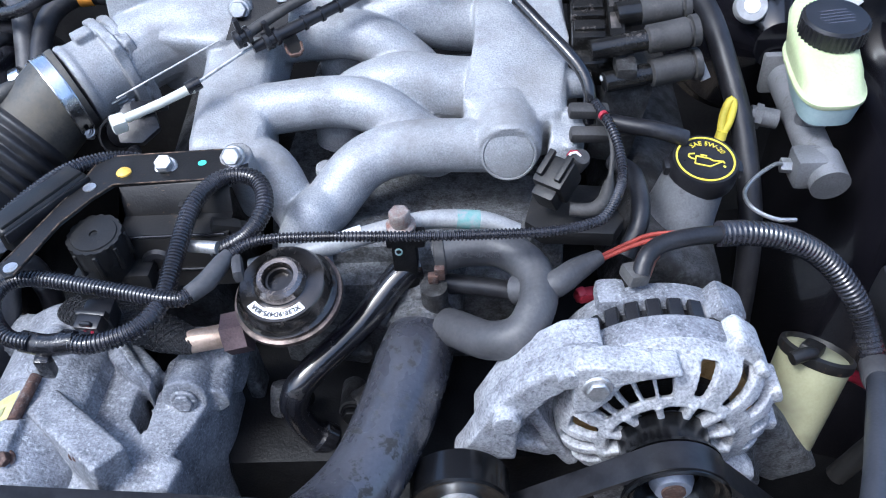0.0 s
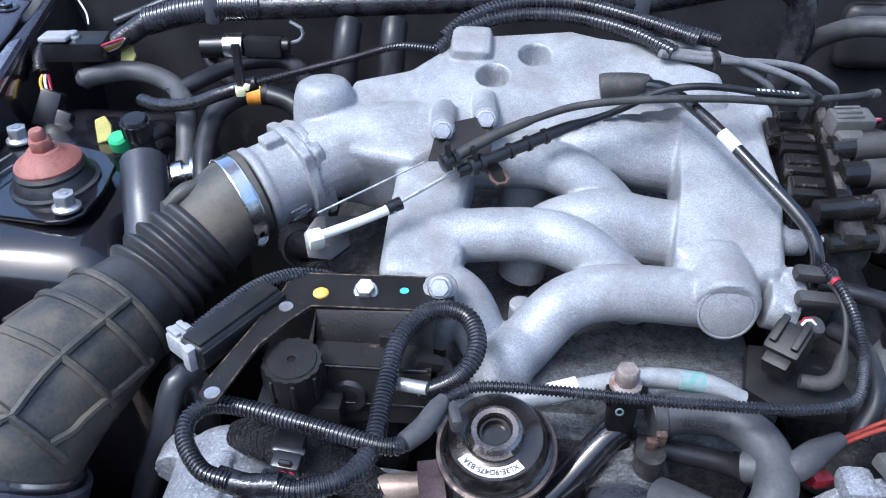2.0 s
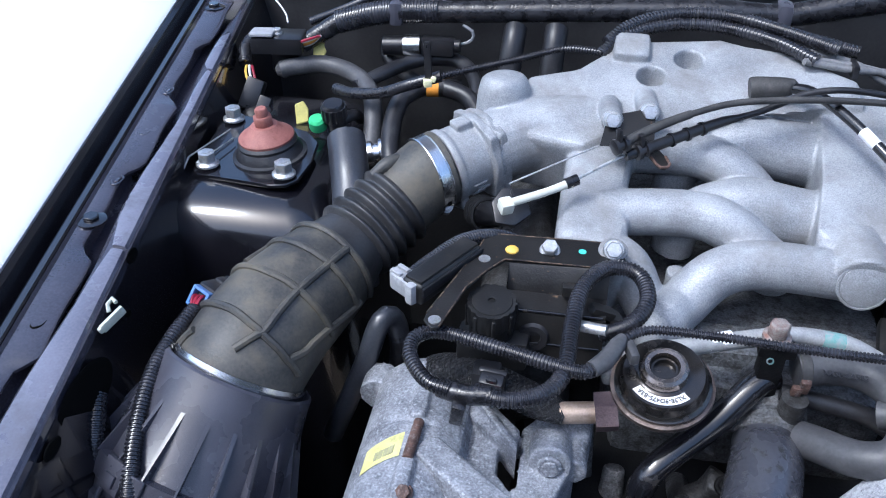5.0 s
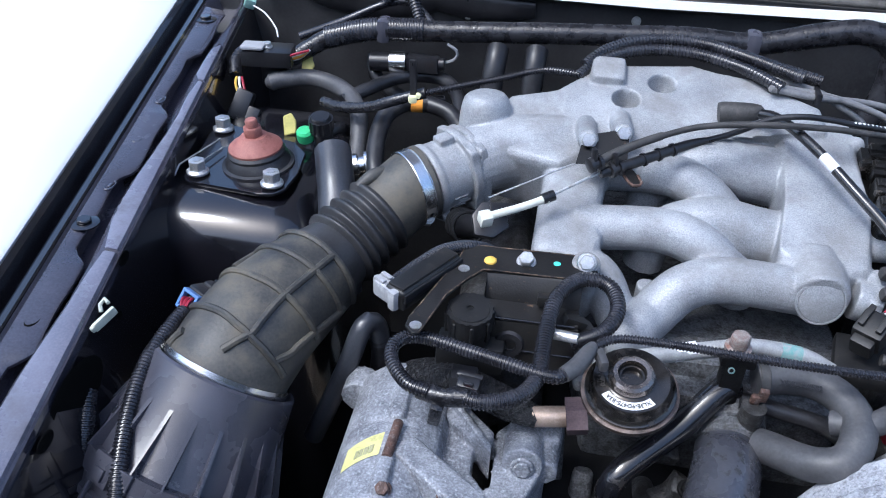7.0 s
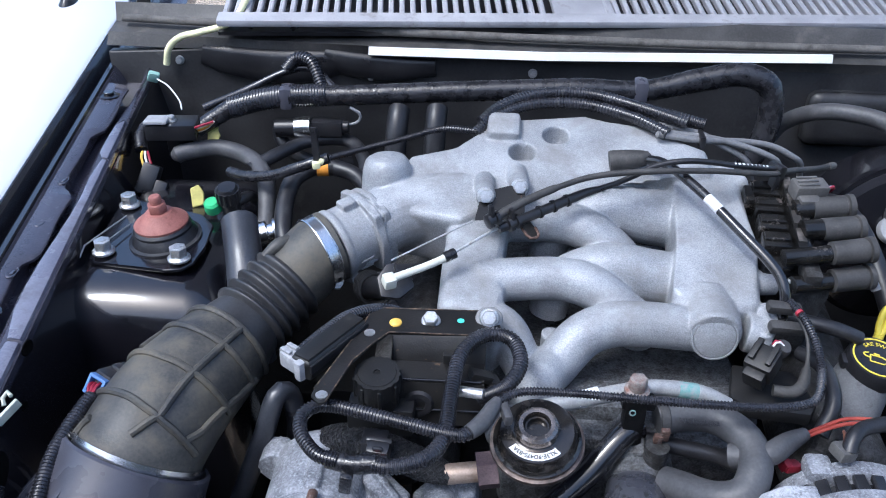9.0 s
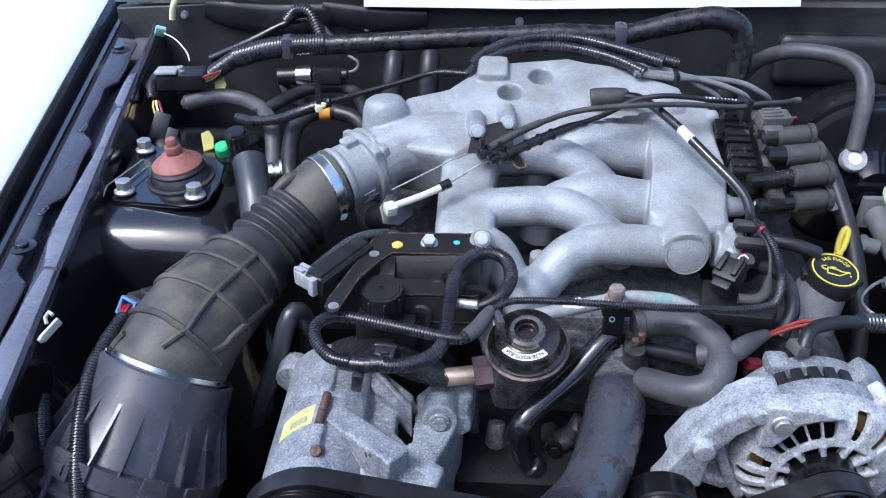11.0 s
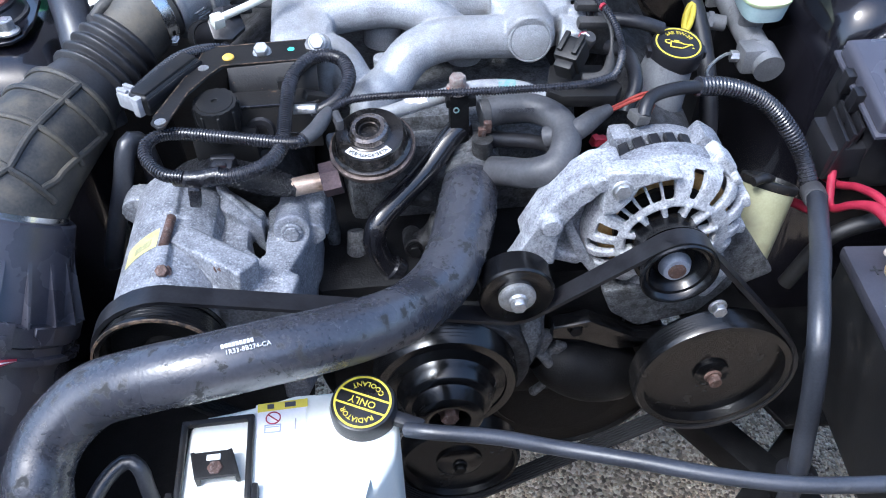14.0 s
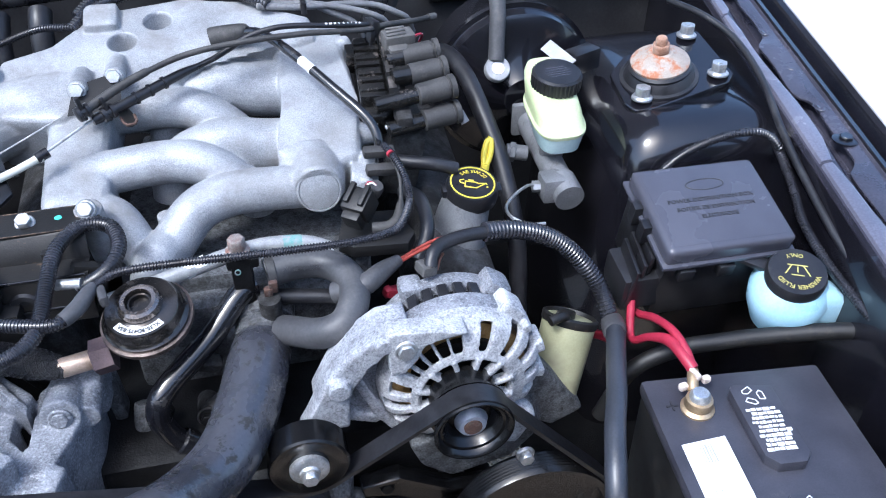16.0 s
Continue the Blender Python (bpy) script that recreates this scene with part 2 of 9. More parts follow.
DUCT = material("dusty_duct_rubber", (0.026, 0.026, 0.027), (0.072, 0.068, 0.058), 0.52, 0, 22, 300, 0.3, dirt=(0.13, 0.112, 0.082), dirt_scale=24, dirt_at=0.61, dirt_soft=0.14, gloss=0.55)
DUCT_CLEAN = material("bellows_rubber", (0.020, 0.020, 0.022), (0.044, 0.044, 0.047), 0.42, 0, 18, 300, 0.2, dirt=(0.08, 0.074, 0.064), dirt_scale=26, dirt_at=0.70)
FADED_PRINT = material("faded_label_print", (0.30, 0.29, 0.16), None, 0.6, 0, 40, 400, 0.0)
HOSE = material("radiator_hose_rubber", (0.022, 0.023, 0.030), (0.062, 0.064, 0.078), 0.26, 0, 10, 300, 0.25, dirt=(0.002, 0.002, 0.0025), dirt_scale=70, dirt_at=0.585, dirt_soft=0.03, gloss=0.95)
GREY_HOSE = material("worn_grey_hose_rubber", (0.045, 0.045, 0.049), (0.085, 0.085, 0.09), 0.48, 0, 30, 300, 0.2, dirt=(0.15, 0.145, 0.14), dirt_scale=30, dirt_at=0.68)
LOOM = material("split_loom_plastic", (0.010, 0.010, 0.013), (0.032, 0.032, 0.040), 0.25, 0, 30, 500, 0.1, dirt=(0.09, 0.09, 0.092), dirt_scale=50, dirt_at=0.72, gloss=0.75)
TAPE = material("wrapping_tape", (0.008, 0.008, 0.010), (0.028, 0.028, 0.033), 0.26, 0, 60, 300, 0.5)
BODY_PAINT = material("black_body_paint", (0.004, 0.004, 0.006), (0.010, 0.0095, 0.013), 0.19, 0, 12, 300, 0.04, dirt=(0.042, 0.040, 0.038), dirt_scale=75, dirt_at=0.735, dirt_soft=0.03, coat=0.7)
FENDER_PAINT = material("silver_fender_paint", (0.70, 0.71, 0.76), (0.76, 0.77, 0.82), 0.3, 0.1, 3, 900, 0.02, coat=0.8)
BLACK_STEEL = material("black_bracket_steel", (0.006, 0.0055, 0.0055), (0.014, 0.013, 0.0125), 0.45, 0, 30, 500, 0.25, dirt=(0.12, 0.075, 0.045), dirt_scale=90, dirt_at=0.65, dirt_soft=0.03, gloss=0.5)
# worn bracket edges; also the painted highlight on the clutch pulley's rim
WORN_GLINT_EDGE = material("worn_and_glint_edge", (0.05, 0.032, 0.022), (0.22, 0.15, 0.10), 0.55, 0.3, 90, 500, 0.3, dirt=(0.010, 0.009, 0.009), dirt_scale=120, dirt_at=0.50)
# base colour cut to near black: holds the shade deep in the bay
DARK_METAL = material("shade_darkened_metal", (0.0025, 0.0025, 0.003), (0.009, 0.009, 0.0095), 0.5, 0, 40, 400, 0.5, dirt=(0.028, 0.025, 0.022), dirt_scale=40, dirt_at=0.72, gloss=0.2)
ZINC = material("zinc_plated_steel", (0.42, 0.43, 0.44), (0.66, 0.67, 0.69), 0.36, 0.8, 80, 600, 0.2, dirt=(0.28, 0.25, 0.21), dirt_scale=120, dirt_at=0.62)
RUSTY = material("rusty_steel", (0.06, 0.036, 0.03), (0.15, 0.085, 0.065), 0.7, 0.2, 120, 700, 0.5, dirt=(0.24, 0.21, 0.195), dirt_scale=160, dirt_at=0.62)
RED_PRIMER = material("red_rust_primer", (0.235, 0.085, 0.07), (0.34, 0.135, 0.11), 0.6, 0, 50, 500, 0.3, dirt=(0.16, 0.05, 0.04), dirt_scale=60, dirt_at=0.62)
CREAM_RUST = material("rusted_cream_cap", (0.28, 0.235, 0.20), (0.42, 0.37, 0.32), 0.7, 0, 50, 500, 0.4, dirt=(0.36, 0.14, 0.07), dirt_scale=45, dirt_at=0.54, dirt_soft=0.06)
EGR_BODY = material("purple_brown_cast_iron", (0.08, 0.055, 0.06), (0.15, 0.105, 0.11), 0.6, 0.3, 40, 500, 0.5)
EGR_TOP = material("dark_zinc_chromate", (0.045, 0.042, 0.04), (0.11, 0.10, 0.095), 0.2, 0.85, 20, 600, 0.08, dirt=(0.03, 0.022, 0.018), dirt_scale=60, dirt_at=0.66)
COPPER = material("tan_copper_pipe", (0.42, 0.31, 0.23), (0.58, 0.45, 0.36), 0.42, 0.5, 60, 500, 0.2)
BRASS = material("brass", (0.46, 0.33, 0.19), (0.62, 0.48, 0.31), 0.4, 0.8, 60, 500, 0.2)
WHITE_PLASTIC = material("white_plastic", (0.74, 0.75, 0.74), (0.82, 0.82, 0.81), 0.4, 0, 20, 400, 0.05)
RESERVOIR = material("milky_reservoir_plastic", (0.80, 0.82, 0.76), (0.86, 0.88, 0.83), 0.35, 0, 12, 300, 0.05)
BRAKE_RES = material("yellowed_reservoir_plastic", (0.46, 0.54, 0.30), (0.60, 0.66, 0.42), 0.35, 0, 16, 300, 0.05)
BRAKE_LOW = material("bluish_reservoir_plastic", (0.36, 0.50, 0.52), (0.48, 0.6, 0.6), 0.35, 0, 16, 300, 0.05)
WASHER_BLUE = material("pale_blue_bottle_plastic", (0.36, 0.62, 0.76), (0.5, 0.72, 0.83), 0.3, 0, 16, 300, 0.05)
YELLOW = material("yellow_print", (0.72, 0.58, 0.05), (0.78, 0.65, 0.08), 0.5, 0, 40, 400, 0.0)
YELLOW_LABEL = material("yellow_label_paper", (0.56, 0.54, 0.20), (0.66, 0.63, 0.28), 0.55, 0, 40, 400, 0.05, dirt=(0.36, 0.34, 0.14), dirt_scale=60, dirt_at=0.62)
WHITE_PRINT = material("white_print", (0.72, 0.73, 0.75), (0.8, 0.8, 0.82), 0.5, 0, 50, 400, 0.0, dirt=(0.45, 0.45, 0.47), dirt_scale=200, dirt_at=0.70)
GREY_PRINT = material("dark_print", (0.05, 0.05, 0.055), None, 0.5, 0, 40, 400, 0.0)
MOULDED = material("moulded_grey_lettering", (0.02, 0.02, 0.024), None, 0.5, 0, 40, 400, 0.0)
ORANGE = material("orange_tape", (0.75, 0.30, 0.04), None, 0.5, 0, 40, 400, 0.05)
GREEN = material("green_cap_plastic", (0.05, 0.42, 0.16), None, 0.4, 0, 40, 400, 0.05)
TEAL = material("teal_paint_mark", (0.1, 0.62, 0.5), None, 0.5, 0, 40, 400, 0.0)
AMBER = material("yellow_plug", (0.72, 0.46, 0.08), None, 0.5, 0, 40, 400, 0.05)
DULL_YELLOW = material("faded_yellow_tape", (0.45, 0.40, 0.12), None, 0.6, 0, 40, 400, 0.1)
PALE_YELLOW = material("pale_yellow_clip", (0.72, 0.70, 0.42), None, 0.5, 0, 40, 400, 0.05)
RED_CABLE = material("red_cable_rubber", (0.25, 0.012, 0.032), (0.38, 0.025, 0.055), 0.42, 0, 40, 400, 0.08)
RED_PLASTIC = material("red_connector_plastic", (0.24, 0.014, 0.028), None, 0.4, 0, 40, 400, 0.05)
BLUE_PLASTIC = material("blue_connector_plastic", (0.08, 0.17, 0.38), None, 0.45, 0, 60, 400, 0.05)
GREY_CONN = material("light_grey_connector", (0.26, 0.265, 0.28), (0.36, 0.365, 0.385), 0.45, 0, 40, 400, 0.08, dirt=(0.5, 0.5, 0.52), dirt_scale=90, dirt_at=0.62)
CANISTER = material("cream_canister_paint", (0.29, 0.285, 0.165), (0.38, 0.37, 0.23), 0.4, 0, 20, 400, 0.05, dirt=(0.22, 0.20, 0.13), dirt_scale=25, dirt_at=0.62)
BATTERY = material("battery_case_plastic", (0.034, 0.034, 0.045), (0.055, 0.055, 0.07), 0.36, 0, 20, 700, 0.12, dirt=(0.1, 0.1, 0.1), dirt_scale=50, dirt_at=0.74)
CHROME = material("bright_clamp_steel", (0.62, 0.63, 0.65), (0.75, 0.76, 0.78), 0.22, 1.0, 60, 600, 0.05)
COIL_WIRE = material("copper_winding", (0.45, 0.28, 0.10), (0.62, 0.42, 0.2), 0.35, 0.7, 200, 900, 0.4)
BELT = material("drive_belt_rubber", (0.008, 0.008, 0.0095), (0.018, 0.018, 0.021), 0.34, 0, 60, 300, 0.15)
PULLEY = material("black_pulley_steel", (0.0025, 0.0025, 0.003), (0.006, 0.006, 0.0065), 0.22, 0, 30, 500, 0.06, dirt=(0.016, 0.014, 0.013), dirt_scale=40, dirt_at=0.76, gloss=0.55)
BLUE_STEEL = material("blued_pulley_nut", (0.30, 0.36, 0.48), (0.45, 0.5, 0.6), 0.45, 0.5, 80, 500, 0.2)
COWL = material("silver_cowl_plastic", (0.30, 0.30, 0.325), (0.40, 0.40, 0.43), 0.5, 0, 16, 500, 0.12, dirt=(0.2, 0.19, 0.18), dirt_scale=30, dirt_at=0.66)
CLOTH = material("braided_sleeve", (0.004, 0.004, 0.005), (0.050, 0.050, 0.055), 0.35, 0.3, 420, 900, 0.9, spread=0.22, fine_part=1.2)
MATT_BLACK = material("matt_black_plastic", (0.005, 0.005, 0.0055), (0.013, 0.0125, 0.0125), 0.5, 0, 30, 500, 0.2, dirt=(0.06, 0.05, 0.04), dirt_scale=70, dirt_at=0.67, gloss=0.5)
GLOSS_BLACK = material("glossy_black_pipe", (0.006, 0.006, 0.008), (0.014, 0.014, 0.017), 0.2, 0, 30, 500, 0.1, dirt=(0.05, 0.045, 0.04), dirt_scale=70, dirt_at=0.68, coat=0.5)
COIL = material("brown_black_coil_plastic", (0.005, 0.005, 0.005), (0.018, 0.017, 0.016), 0.2, 0, 40, 500, 0.2, dirt=(0.15, 0.125, 0.11), dirt_scale=45, dirt_at=0.66, dirt_soft=0.06)
NECK = material("dull_grey_neck", (0.13, 0.135, 0.145), (0.22, 0.225, 0.24), 0.5, 0.2, 20, 500, 0.2, dirt=(0.07, 0.065, 0.06), dirt_scale=60, dirt_at=0.68)
MATT_GREY = material("matt_grey_rubber", (0.030, 0.029, 0.029), (0.06, 0.058, 0.057), 0.6, 0, 40, 400, 0.2, dirt=(0.11, 0.10, 0.095), dirt_scale=60, dirt_at=0.66)
GREY_CONN_DARK = material("dusty_grey_connector", (0.07, 0.068, 0.066), (0.12, 0.116, 0.112), 0.5, 0, 40, 400, 0.15, dirt=(0.2, 0.19, 0.18), dirt_scale=60, dirt_at=0.66)
SILVER_PAINT = material("silver_hood_underside", (0.36, 0.365, 0.39), (0.44, 0.445, 0.47), 0.4, 0.2, 6, 600, 0.05)
LEAD = material("light_grey_lead_rubber", (0.14, 0.14, 0.145), (0.23, 0.23, 0.235), 0.45, 0, 40, 400, 0.1, dirt=(0.09, 0.088, 0.085), dirt_scale=40, dirt_at=0.64)
LEDGE = material("pale_violet_grey_paint", (0.095, 0.094, 0.125), (0.16, 0.158, 0.20), 0.24, 0, 7, 400, 0.05, dirt=(0.06, 0.058, 0.072), dirt_scale=12, dirt_at=0.64, coat=0.8)
# black rail paint with the sky's violet sheen mixed into its base colour
RAIL = material("sky_sheen_black_paint", (0.030, 0.029, 0.041), (0.058, 0.056, 0.076), 0.22, 0, 9, 400, 0.05, dirt=(0.03, 0.029, 0.034), dirt_scale=10, dirt_at=0.70, coat=0.7)
CHROME_DULL = material("polished_dark_steel", (0.17, 0.145, 0.13), (0.31, 0.27, 0.245), 0.24, 0.95, 40, 600, 0.05, dirt=(0.05, 0.04, 0.035), dirt_scale=90, dirt_at=0.66)
FAINT_PRINT = material("faint_grey_print", (0.30, 0.30, 0.32), None, 0.5, 0, 40, 400, 0.0)
CORROSION = material("pale_terminal_corrosion", (0.45, 0.36, 0.31), (0.72, 0.64, 0.58), 0.8, 0, 150, 700, 0.6)
EGR_RIM = material("worn_brown_steel", (0.07, 0.052, 0.045), (0.17, 0.135, 0.12), 0.35, 0.6, 50, 500, 0.2, dirt=(0.03, 0.022, 0.02), dirt_scale=60, dirt_at=0.60)
FOAM = material("grey_brown_seal_foam", (0.09, 0.085, 0.08), (0.15, 0.14, 0.13), 0.8, 0, 30, 300, 0.3, dirt=(0.06, 0.055, 0.05), dirt_scale=40, dirt_at=0.6)
OUTLET = material("stained_cast_outlet", (0.05, 0.052, 0.056), (0.17, 0.175, 0.185), 0.55, 0.2, 50, 400, 0.7, dirt=(0.03, 0.028, 0.026), dirt_scale=110, dirt_at=0.56, spread=0.26, fine_part=0.9)
LIP = material("dark_cowl_edge", (0.035, 0.034, 0.034), (0.07, 0.068, 0.067), 0.5, 0, 20, 300, 0.15, dirt=(0.12, 0.11, 0.10), dirt_scale=40, dirt_at=0.66)
BLUE_HOSE = material("blue_black_hose_rubber", (0.018, 0.020, 0.026), (0.042, 0.046, 0.058), 0.36, 0, 16, 400, 0.2, dirt=(0.09, 0.09, 0.092), dirt_scale=45, dirt_at=0.70, gloss=0.7)
TEAL_DULL = material("faded_teal_paint", (0.10, 0.30, 0.28), (0.22, 0.34, 0.33), 0.6, 0, 90, 500, 0.2, dirt=(0.3, 0.31, 0.32), dirt_scale=120, dirt_at=0.55)
# near-black for flat discs: the shade inside a hole is in the colour
HOLE = material("unlit_black", (0.0012, 0.0012, 0.0013), (0.002, 0.002, 0.002), 0.8, 0, 20, 200, 0.0, gloss=0.1)
LAMINATION = material("dusty_core_plates", (0.016, 0.015, 0.014), (0.06, 0.054, 0.050), 0.45, 0.1, 60, 500, 0.2, dirt=(0.15, 0.13, 0.12), dirt_scale=60, dirt_at=0.62)
ORANGE_RUST = material("orange_rust", (0.24, 0.12, 0.075), (0.42, 0.25, 0.17), 0.7, 0, 90, 600, 0.4, dirt=(0.40, 0.32, 0.27), dirt_scale=70, dirt_at=0.6)
ZINC_DULL = material("dull_plated_pipe", (0.26, 0.265, 0.27), (0.42, 0.425, 0.43), 0.5, 0.2, 60, 500, 0.2, dirt=(0.2, 0.19, 0.18), dirt_scale=60, dirt_at=0.62)
STAINED = material("rust_stained_zinc", (0.20, 0.17, 0.155), (0.36, 0.33, 0.31), 0.5, 0.3, 60, 500, 0.3, dirt=(0.20, 0.085, 0.06), dirt_scale=90, dirt_at=0.58)
IVORY = material("ivory_plastic", (0.60, 0.61, 0.53), (0.70, 0.70, 0.62), 0.45, 0, 30, 400, 0.05)
COPPER_DARK = material("tarnished_copper", (0.16, 0.07, 0.045), (0.26, 0.12, 0.08), 0.5, 0.5, 90, 500, 0.3)


def gravel_material():
    mt = bpy.data.materials.new("gravel")
    mt.use_nodes = True
    n, l = mt.node_tree.nodes, mt.node_tree.links
    b = n["Principled BSDF"]
    co = n.new("ShaderNodeTexCoord")
    v = n.new("ShaderNodeTexVoronoi")
    v.inputs["Scale"].default_value = 165
    l.new(co.outputs["Object"], v.inputs["Vector"])
    r = n.new("ShaderNodeValToRGB")
    e = r.color_ramp.elements
    # stone colours lifted and warmed: sunlight on the gravel is in the ramp
    e[0].color, e[1].color = (0.14, 0.10, 0.072, 1), (0.88, 0.75, 0.60, 1)
    x = e.new(0.5)
    x.color = (0.62, 0.475, 0.345, 1)
    sep = n.new("ShaderNodeSeparateColor")
    l.new(v.outputs["Color"], sep.inputs[0])
    l.new(sep.outputs[0], r.inputs[0])
    l.new(r.outputs[0], b.inputs["Base Color"])
    b.inputs["Roughness"].default_value = 0.85
    bp = n.new("ShaderNodeBump")
    bp.inputs["Strength"].default_value, bp.inputs["Distance"].default_value = 1.0, 0.012
    bp.invert = True
    l.new(v.outputs["Distance"], bp.inputs["Height"])
    l.new(bp.outputs[0], b.inputs["Normal"])
    return mt


def cyl(bm, p0, p1, r, seg=20, r2=None):
    d = V(p1) - V(p0)
    lathe(bm, [(r, 0), (r if r2 is None else r2, d.length)], axis(p0, d), seg)
    return bm


def hex_bolt(r, h, flange=1.25):
    """A flanged hexagon head on the origin, pointing along z."""
    bm = bmesh.new()
    lathe(bm, [(r * flange, 0), (r * flange, 0.0016), (r * 1.12, 0.003), (r * 1.0, 0.003)], seg=20)
    hexa = [(r * math.cos(k * math.pi / 3), r * math.sin(k * math.pi / 3)) for k in range(6)]
    prism(bm, hexa, 0.0028, h, bevel=r * 0.1, seg=1)
    return bm


BOLT_ZINC = mesh_of(hex_bolt(0.0085, 0.011), "bolt", ZINC)
BOLT_SMALL = mesh_of(hex_bolt(0.006, 0.008), "bolt", ZINC)
BOLT_RUST = mesh_of(hex_bolt(0.0085, 0.013), "bolt", RUSTY)
BOLT_DARK = mesh_of(hex_bolt(0.008, 0.010), "bolt", DARK_METAL)
BOLT_ALU = mesh_of(hex_bolt(0.009, 0.006, 1.3), "bolt", ALU_OLD)
BOLT_BODY = mesh_of(hex_bolt(0.008, 0.007, 1.8), "bolt", BODY_PAINT)

# ---- ground and body shell ----
bm = bmesh.new()
bmesh.ops.create_grid(bm, x_segments=2, y_segments=2, size=60)
ground = new("ground", mesh_of(bm, "ground", gravel_material()))
tagged(ground, "pale brown gravel ground under the car", "ground", kind="structure")


def rail_z(y):
    return 0.93 + 0.14 * (y - 0.75)


def fender(s, name_rail, name_panel):
    """Rail and fender of one side; s = -1 or 1."""
    ys = [-0.35 + 0.05 * k for k in range(43)]
    inner, outer, gut = [], [], []
    for y in ys:
        z = rail_z(y)
        xi, xs = 0.660 + 0.12 * (y - 0.485), 0.695 + 0.09 * (y - 0.479)
        xe, xo = 0.735 + 0.106 * (y - 0.472), 0.776 + 0.105 * (y - 0.513)
        wob = 0.004 * math.sin(y * 21)
        sec = [(xi, z - 0.022), (xi + 0.002, z - 0.003), (xi + 0.007, z), (xs - 0.006 + wob, z + 0.001), (xs + wob, z - 0.003), (xs + 0.003 + wob, z - 0.026), (xe - 0.016, z - 0.026), (xe - 0.006, z - 0.006),
               (xe, z + 0.002), (xe + 0.012, z + 0.002), (xe + 0.016, z - 0.006), (xo - 0.012, z - 0.006), (xo - 0.006, z + 0.008), (xo, z + 0.012), (xo + 0.002, z - 0.03), (xi, z - 0.03)]
        inner.append([V((s * x, y, zz)) for x, zz in sec[:9] + [(xe + 0.002, z - 0.03), (xi, z - 0.03)]])
        gut.append([V((s * x, y, zz)) for x, zz in [(xe + 0.001, z + 0.001), (xe + 0.003, z + 0.004), (xe + 0.010, z + 0.003), (xe + 0.015, z - 0.012), (xo - 0.014, z - 0.012), (xo - 0.006, z + 0.008), (xo, z + 0.012), (xo + 0.002, z - 0.03), (xe + 0.003, z - 0.03)]])
        fs = [(xo + 0.003, z + 0.0), (xo + 0.003, z + 0.012), (xo + 0.008, z + 0.016), (xo + 0.08, z + 0.024), (xo + 0.22, z + 0.022), (xo + 0.33, z - 0.004), (xo + 0.37, z - 0.06), (xo + 0.39, z - 0.35), (xo + 0.37, z - 0.35), (xo + 0.32, z - 0.03), (xo + 0.1, z - 0.0)]
        outer.append([V((s * x, y, zz)) for x, zz in fs])
    bm = bmesh.new()
    loft(bm, inner)
    rail = solo(name_rail, bm, RAIL, (s * 0.72, 0.7, 0.9), "glossy black inner fender rail with seams and bolts", "body rail", kind="structure", angle=30)
    for y in (0.621, 1.113, 0.20):
        shared("bolt", BOLT_BODY, rail, Matrix.Translation((s * (0.7215 + 0.106 * (y - 0.472)), y, rail_z(y) - 0.0042)) @ Matrix.Diagonal((1.15, 1.15, 1, 1)))
    bm = bmesh.new()
    loft(bm, gut)
    solo(name_rail.replace("rail", "gutter"), bm, BODY_PAINT, (s * 0.75, 0.7, 0.9), "glossy black drain gutter beside the fender", "body rail", kind="structure", angle=30)
    secs = []
    for k in range(141):
        y = -0.32 + 0.0105 * k
        z, xe = rail_z(y), 0.735 + 0.106 * (y - 0.472)
        w = 0.020 + 0.017 * max(0.0, min(1.0, 0.5 + 2.6 * math.sin(2 * math.pi * (y - 0.425) / 0.29))) + 0.0012 * math.sin(61 * y)
        secs.append([V((s * (xe - 0.001), y, z - 0.002)), V((s * (xe - 0.003), y, z - 0.0015)), V((s * (xe - w + 0.002), y, z - 0.0042)), V((s * (xe - w), y, z - 0.0055)), V((s * (xe - w), y, z - 0.0085)), V((s * (xe - 0.001), y, z - 0.0085))])
    bm = bmesh.new()
    loft(bm, secs)
    part("flange", bm, RAIL, rail, "flat flange with a scalloped edge")
    for y0, y1 in ((-0.30, 0.225), (0.23, 0.575), (0.58, 0.925), (0.93, 1.03)):
        bm = bmesh.new()
        secs = []
        for k in range(9):
            y = y0 + (y1 - y0) * k / 8
            z, xi, xs = rail_z(y), 0.660 + 0.12 * (y - 0.485), 0.695 + 0.09 * (y - 0.479)
            o = xs - 0.005 + 0.004 * math.sin(y * 21) - (0.006 if k in (0, 8) else 0.0)
            secs.append([V((s * (xi + 0.004), y, z - 0.002)), V((s * (xi + 0.006), y, z + 0.0022)), V((s * (xi + 0.009), y, z + 0.0030)), V((s * (o - 0.003), y, z + 0.0036)), V((s * o, y, z + 0.0022)), V((s * o, y, z - 0.002))])
        loft(bm, secs)
        part("ledge", bm, LEDGE, rail, "paler inner ledge")
    for y, dx in ((0.692, 0.0), (0.789, 0.0), (0.881, 0.0)):
        bm = bmesh.new()
        lathe(bm, [(0.0062, 0.0), (0.0070, 0.0012), (0.0082, 0.0012), (0.0090, 0.0)], Matrix.Translation((s * (0.7185 + 0.106 * (y - 0.472)), y, rail_z(y) - 0.0042)) @ Matrix.Diagonal((0.75, 1.3, 1, 1)), 24, closed=False)
        box(bm, (0.004, 0.009, 0.0014), Matrix.Translation((s * (0.7185 + 0.106 * (y - 0.472)), y, rail_z(y) - 0.0038)), 0.0004, 1)
        part("embossed_oval", bm, RAIL, rail)
    bm = bmesh.new()
